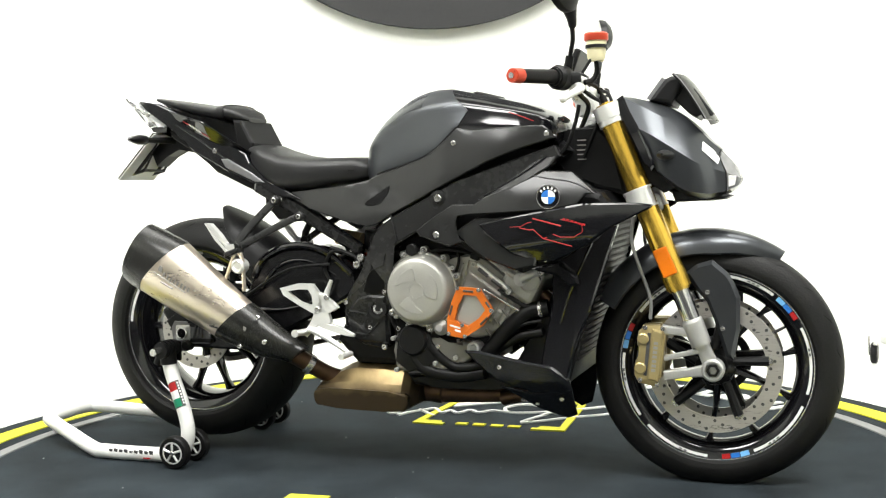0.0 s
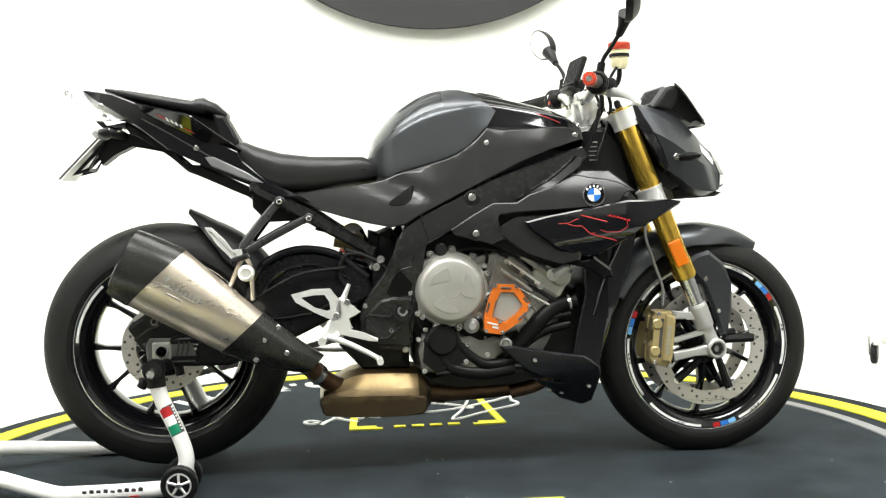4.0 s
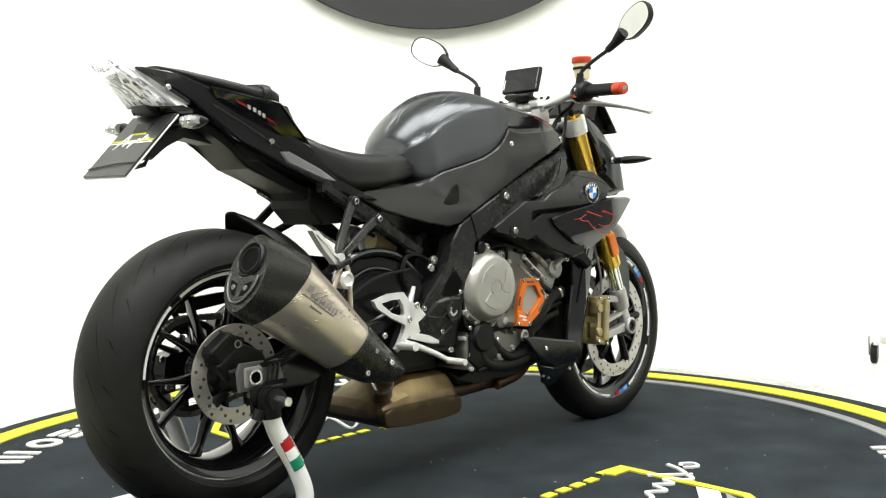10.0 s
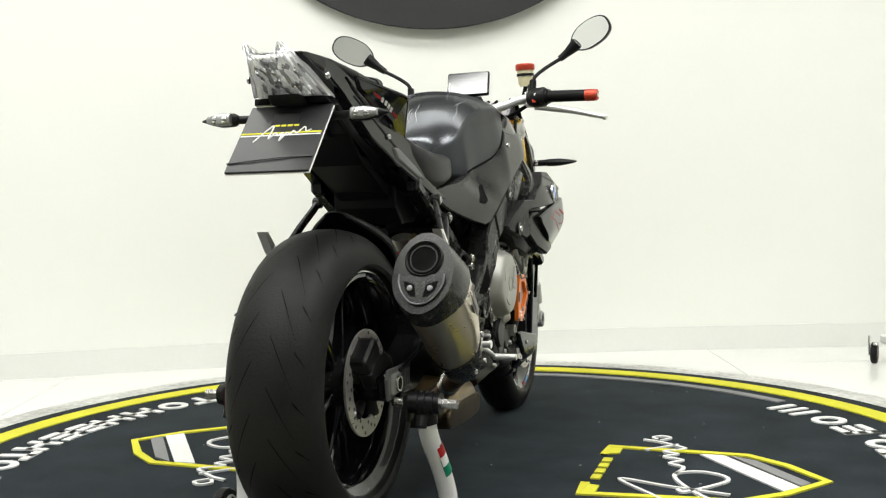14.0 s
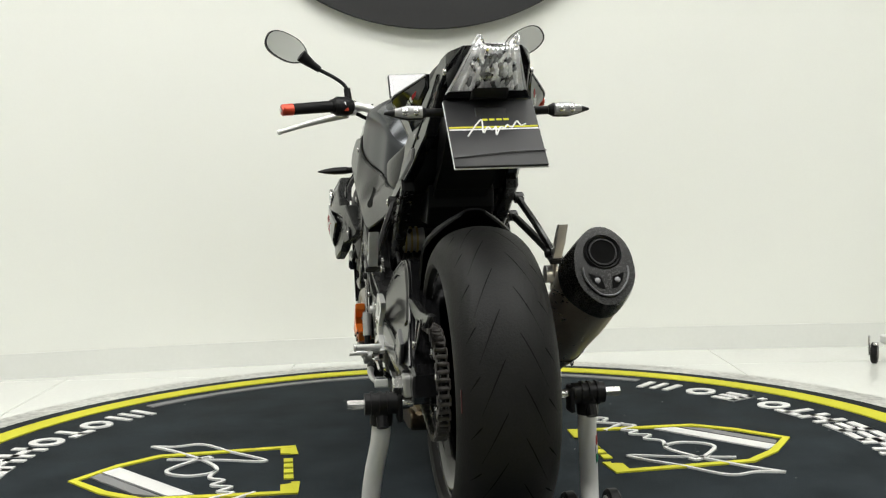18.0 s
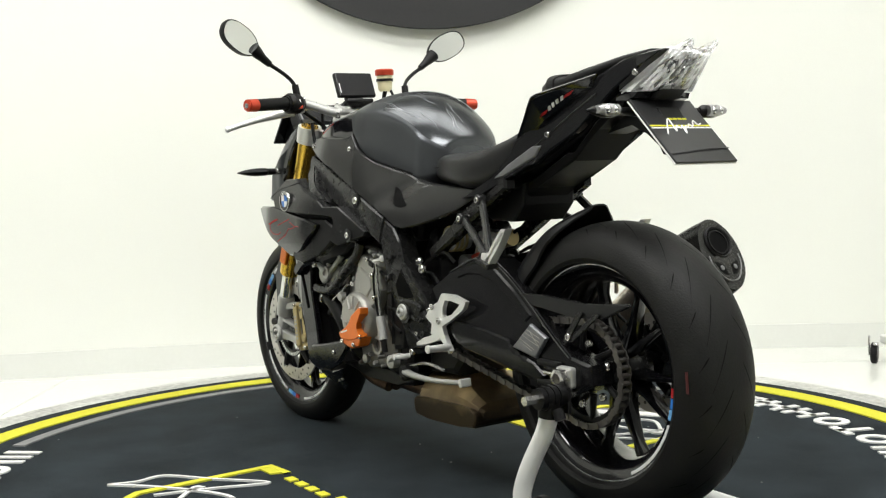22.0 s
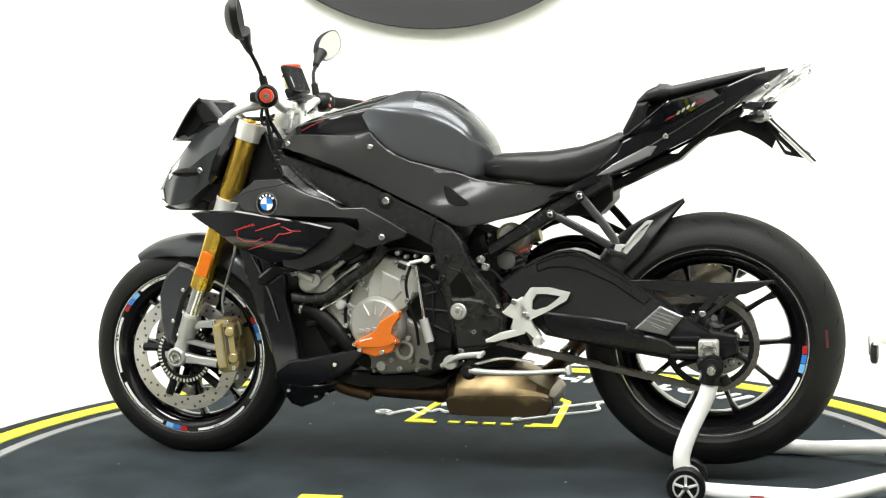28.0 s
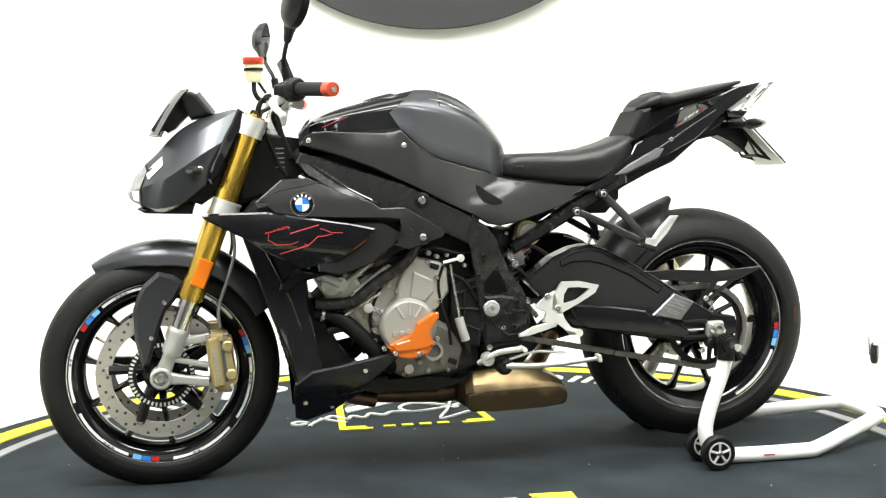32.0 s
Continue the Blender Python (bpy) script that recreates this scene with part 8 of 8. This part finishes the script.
    def face(x, grow):
        return [Vector((x, s * (0.068 * grow) * math.copysign(abs(math.cos(a)) ** 0.8, math.cos(a)), 0.040 * grow * k * math.copysign(abs(math.sin(a)) ** 0.8, math.sin(a)))) for a, k in shape]

    mir = steered("mirror", moved(loft([face(0.030, 0.35), face(0.026, 0.62), (face(0.012, 0.95)), face(0.0, 1.0), face(-0.006, 0.985), face(-0.0062, 0.93)]), head_m), "plastic", bike, "black handlebar mirror")
    steered("mirror_glass", moved(loft([face(-0.0040, 0.925), face(-0.0064, 0.925)]), head_m), "mirror", mir)
    steered("mirror_neck", pipe([(0.412 - 0.0165 * s, s * 0.322, 1.140), (0.415 - 0.014 * s, s * 0.290, 1.114), (0.415 - 0.012 * s, s * 0.268, 1.098)], [0.020, 0.012, 0.0095], 12), "plastic", mir)
    steered("mirror_stem", pipe([(0.415 - 0.012 * s, s * 0.275, 1.101), (0.413 - 0.006 * s, s * 0.225, 1.073), (0.408, s * 0.195, 1.048), (0.402, s * 0.188, 1.02), (0.398, s * 0.186, 0.998)], 0.0055, 10), "plastic", mir)
    steered("stem_boot", bar((0.405, s * 0.190, 1.040), (0.398, s * 0.187, 1.000), 0.010, 12, 0.011), "rubber", mir)
for s in (-1, 1):
    cyl = steered("master_cylinder", bar((0.424, s * 0.120, 0.984), (0.414, s * 0.186, 0.984), 0.0125, 16, 0.0140), "alu", bike, "cast silver lever cylinder")
    steered("cylinder_cap", bar((0.4245, s * 0.112, 0.984), (0.424, s * 0.121, 0.984), 0.009, 14), "dark_metal", cyl)
    steered("clamp_bolt", bolt(0.398, s * 0.166, 1.001, s, 0.006), "steel", cyl)
    steered("yoke_bolt", bar((0.392, s * 0.062, 0.945), (0.388, s * 0.062, 0.962), 0.008, 6), "steel", bike)
    steered("clutch_cable" if s > 0 else "brake_line", pipe([(0.424, s * 0.115, 0.984), (0.452, s * 0.080, 0.972), (0.462, s * 0.072, 0.930), (0.440, s * 0.080, 0.860), (0.415, s * 0.085, 0.800)], 0.0045, 8), "rubber", bike, "black cable beside the fork")
    steered("wire_bundle", pipe([(0.400, s * 0.185, 0.975), (0.420, s * 0.135, 0.950), (0.430, s * 0.090, 0.925), (0.405, s * 0.070, 0.870)], 0.006, 8), "rubber", bike, "black switch wiring")
res = steered("brake_reservoir", lathe([(0.001, -0.034), (0.017, -0.034), (0.0215, -0.026), (0.0245, 0.012), (0.0245, 0.016), (0.001, 0.016)], (0, 0, 0), 28), "fluid", bike, "cream brake fluid reservoir")
RES = STEER @ Matrix.Translation((0.462, -0.156, 1.062)) @ pose(0, 0, 0, 90)
res.data.transform(STEER.inverted())
res.data.transform(RES)
part("reservoir_cap", moved(turned([(0.0275, 0.014), (0.029, 0.017), (0.029, 0.030), (0.026, 0.033)], (0, 0, 0), 28), RES), "red", res, "red anodised reservoir cap")
part("reservoir_strap", moved(lathe([(0.0248, -0.004), (0.0262, -0.004), (0.0262, 0.004), (0.0248, 0.004)], (0, 0, 0), 28, True), RES), "plastic", res)
part("reservoir_hose", moved(pipe([(0.462, -0.156, 1.030), (0.462, -0.150, 1.005), (0.452, -0.150, 0.985), (0.435, -0.165, 0.978)], 0.0065, 10), STEER), "rubber", res)
part("reservoir_bracket", moved(pipe([(0.43, -0.17, 1.0), (0.45, -0.168, 1.03), (0.462, -0.168, 1.04)], 0.004, 8), STEER), "dark_metal", res)
NAV = STEER @ Matrix.Translation((0.387, 0.003, 1.039)) @ pose(0, 0, 0, 0, 20)
nav = part("navigation_display", moved(box((0, 0, 0), (0.016, 0.128, 0.076), bevel=0.005), NAV), "plastic", bike, "black display mounted above the handlebar")
part("display_glass", moved(box((-0.0082, 0, 0.0), (0.0015, 0.122, 0.070), bevel=0.0005), NAV), "screen", nav)
part("display_mark", moved(box((-0.0092, 0.056, -0.012), (0.0006, 0.003, 0.030), bevel=0), NAV), "decal", nav)
part("display_mount", moved(join(box((0.02, 0, -0.03), (0.03, 0.05, 0.03), bevel=0.006), box((0.01, 0, -0.052), (0.05, 0.09, 0.012), bevel=0.004)), NAV), "dark_metal", nav)
for k, (y, dx) in enumerate(((-0.02, 0.0), (0.02, 0.01), (0.045, 0.0))):
    steered("control_cable", pipe([(0.40, y - 0.1, 0.985), (0.43, y - 0.05, 0.955), (0.46 + dx, y, 0.93), (0.45, y * 1.5, 0.86), (0.40, y * 2, 0.78)], 0.0045, 8), "rubber", bike, "black control cable")
part("control_cable", pipe([at(p, -0.13) for p in [(0.419, 0.931), (0.407, 0.881), (0.384, 0.828), (0.340, 0.789)]], 0.005, 8), "rubber", bike, "black control cable")
part("control_cable", pipe([at(p, 0.13) for p in [(0.419, 0.931), (0.407, 0.881), (0.384, 0.828), (0.340, 0.789)]], 0.005, 8), "rubber", bike, "black control cable")

# ---- the paddock stand ----
stand = thing("paddock_stand", "white tubular rear paddock stand on small black wheels", "paddock stand")
loop = [(-0.668, -0.235, 0.024), (-0.80, -0.235, 0.021), (-0.92, -0.235, 0.021), (-0.97, -0.225, 0.022), (-1.10, -0.165, 0.045), (-1.20, -0.115, 0.062), (-1.235, -0.085, 0.066), (-1.24, 0.0, 0.067)]
base_line = loop + [(x, -y, z) for x, y, z in loop[-2::-1]]
part("base_tube", pipe(base_line, 0.020, 16, 6), "white", stand, "white painted base loop")
for s in (-1, 1):
    part("side_tube", pipe([(-0.722, s * 0.213, 0.290), (-0.705, s * 0.217, 0.235), (-0.672, s * 0.228, 0.165), (-0.652, s * 0.235, 0.105), (-0.656, s * 0.235, 0.065), (-0.672, s * 0.235, 0.030)], 0.0195, 16), "white", stand, "white painted upright tube")
    for y in (0.282, 0.188):
        hubw = part("stand_wheel", turned([(0.028, -0.013), (0.040, -0.013), (0.044, -0.009), (0.044, 0.009), (0.040, 0.013), (0.028, 0.013)], (-0.664, s * y, 0.045), 36), "rubber", stand, "black rubber stand wheel")
        for side in (-1, 1):
            part("hub_ring", lathe([(0.026, 0.012 * side), (0.030, 0.012 * side), (0.030, 0.0145 * side), (0.026, 0.0145 * side)], (-0.664, s * y, 0.045), 30, True), "alu", hubw)
            for k in range(5):
                part("hub_spoke", bar(polar((-0.664, s * y, 0.045), 0.005, k * 72 + 18, 0.0135 * side), polar((-0.664, s * y, 0.045), 0.027, k * 72 + 18, 0.0135 * side), 0.0035, 6), "alu", hubw)
            part("hub_cap", turned([(0.007, 0.010 * side), (0.007, 0.017 * side), (0.005, 0.019 * side)], (-0.664, s * y, 0.045), 14), "steel", hubw)
    part("axle", bar((-0.664, s * 0.17, 0.045), (-0.664, s * 0.298, 0.045), 0.008, 12), "steel", stand)
    mount = part("cradle", join(bar((-0.722, s * 0.182, 0.312), (-0.722, s * 0.248, 0.312), 0.022, 20), bar((-0.722, s * 0.213, 0.312), (-0.718, s * 0.215, 0.270), 0.023, 16), box((-0.722, s * 0.178, 0.302), (0.04, 0.012, 0.055), bevel=0.005)), "plastic", stand, "black clamping cradle")
    for y in (0.198, 0.213, 0.230):
        part("cradle_ring", bar((-0.722, s * y, 0.312), (-0.722, s * (y + 0.006), 0.312), 0.0255, 20), "plastic", mount)
    part("spindle", bar((-0.722, s * 0.245, 0.312), (-0.722, s * 0.282, 0.312), 0.0105, 6), "steel", mount, "bright steel spindle")
    part("spindle", bar((-0.722, s * 0.150, 0.312), (-0.722, s * 0.182, 0.312), 0.0095, 12), "steel", mount)
    part("clamp_knob", bar((-0.745, s * 0.215, 0.290), (-0.755, s * 0.215, 0.270), 0.012, 10), "plastic", mount)
def tube_patch(p, q, r, a0, a1, n=8):
    """A thin sticker wrapped round part of a tube from p to q; the angles start at the outer side."""
    p, q = Vector(p), Vector(q)
    d = (q - p).normalized()
    u = (Vector((0, -1, 0)) - d * Vector((0, -1, 0)).dot(d)).normalized()
    w = d.cross(u)
    v, f = [], []
    for i in range(n + 1):
        a = radians(a0 + (a1 - a0) * i / n)
        o = u * math.cos(a) + w * math.sin(a)
        v += [p + o * r, q + o * r, q + o * (r - 0.0012), p + o * (r - 0.0012)]
    for i in range(n):
        k, m = 4 * i, 4 * i + 4
        f += [(k + e, k + (e + 1) % 4, m + (e + 1) % 4, m + e) for e in range(4)]
    return mesh_of(v, f + [(0, 1, 2, 3), (4 * n + 3, 4 * n + 2, 4 * n + 1, 4 * n)])


FLAG_A, FLAG_B = Vector((-0.6965, -0.2190, 0.220)), Vector((-0.6685, -0.2290, 0.158))
part("sticker_base", tube_patch(FLAG_A.lerp(FLAG_B, -0.04), FLAG_A.lerp(FLAG_B, 1.04), 0.0202, -62, 50), "ink", stand, "dark sticker on the upright tube")
for k, m in enumerate(("red_ink", "white", "green")):
    part("flag_band", tube_patch(FLAG_A.lerp(FLAG_B, k / 3), FLAG_A.lerp(FLAG_B, (k + 1) / 3), 0.0210, -34, 46), m, stand, "red, white and green sticker")
for k in range(8):
    part("sticker_bar", tube_patch(FLAG_A.lerp(FLAG_B, 0.03 + k * 0.12), FLAG_A.lerp(FLAG_B, 0.10 + k * 0.12), 0.0210, -55, -43, 2), "decal", stand)
for k in range(9):
    x = -0.76 - k * 0.0165
    h = (0.016, 0.010, 0.016, 0.010, 0.004, 0.014, 0.010, 0.014, 0.010)[k]
    for s in (-1,):
        part("tube_print", box((x, s * 0.2535, 0.028), (0.010, 0.004, h), (24 * s * -1, 8, 0), 0), "ink", stand)
part("tube_print", box((-0.775, -0.2545, 0.014), (0.022, 0.003, 0.003), bevel=0), "red_ink", stand)
part("tube_print", box((-0.82, 0.2545, 0.022), (0.030, 0.003, 0.003), bevel=0), "red_ink", stand)


def motions():
    times = [float(k) for k in range(33)]
    angle = lambda t: -20.372 + 6.575 * t
    walk(table, [(t, pose(0, 0, 0, 0, 0, angle(t))) for t in times])
    walk(bike, [(t, pose(0, 0, 0, 0, 0, angle(t)) @ pose(0, 0.0055, 0, -0.5)) for t in times])
    walk(stand, [(t, pose(0, 0, 0, 0, 0, angle(t)) @ pose(0, 0.009, 0)) for t in times])


motions()
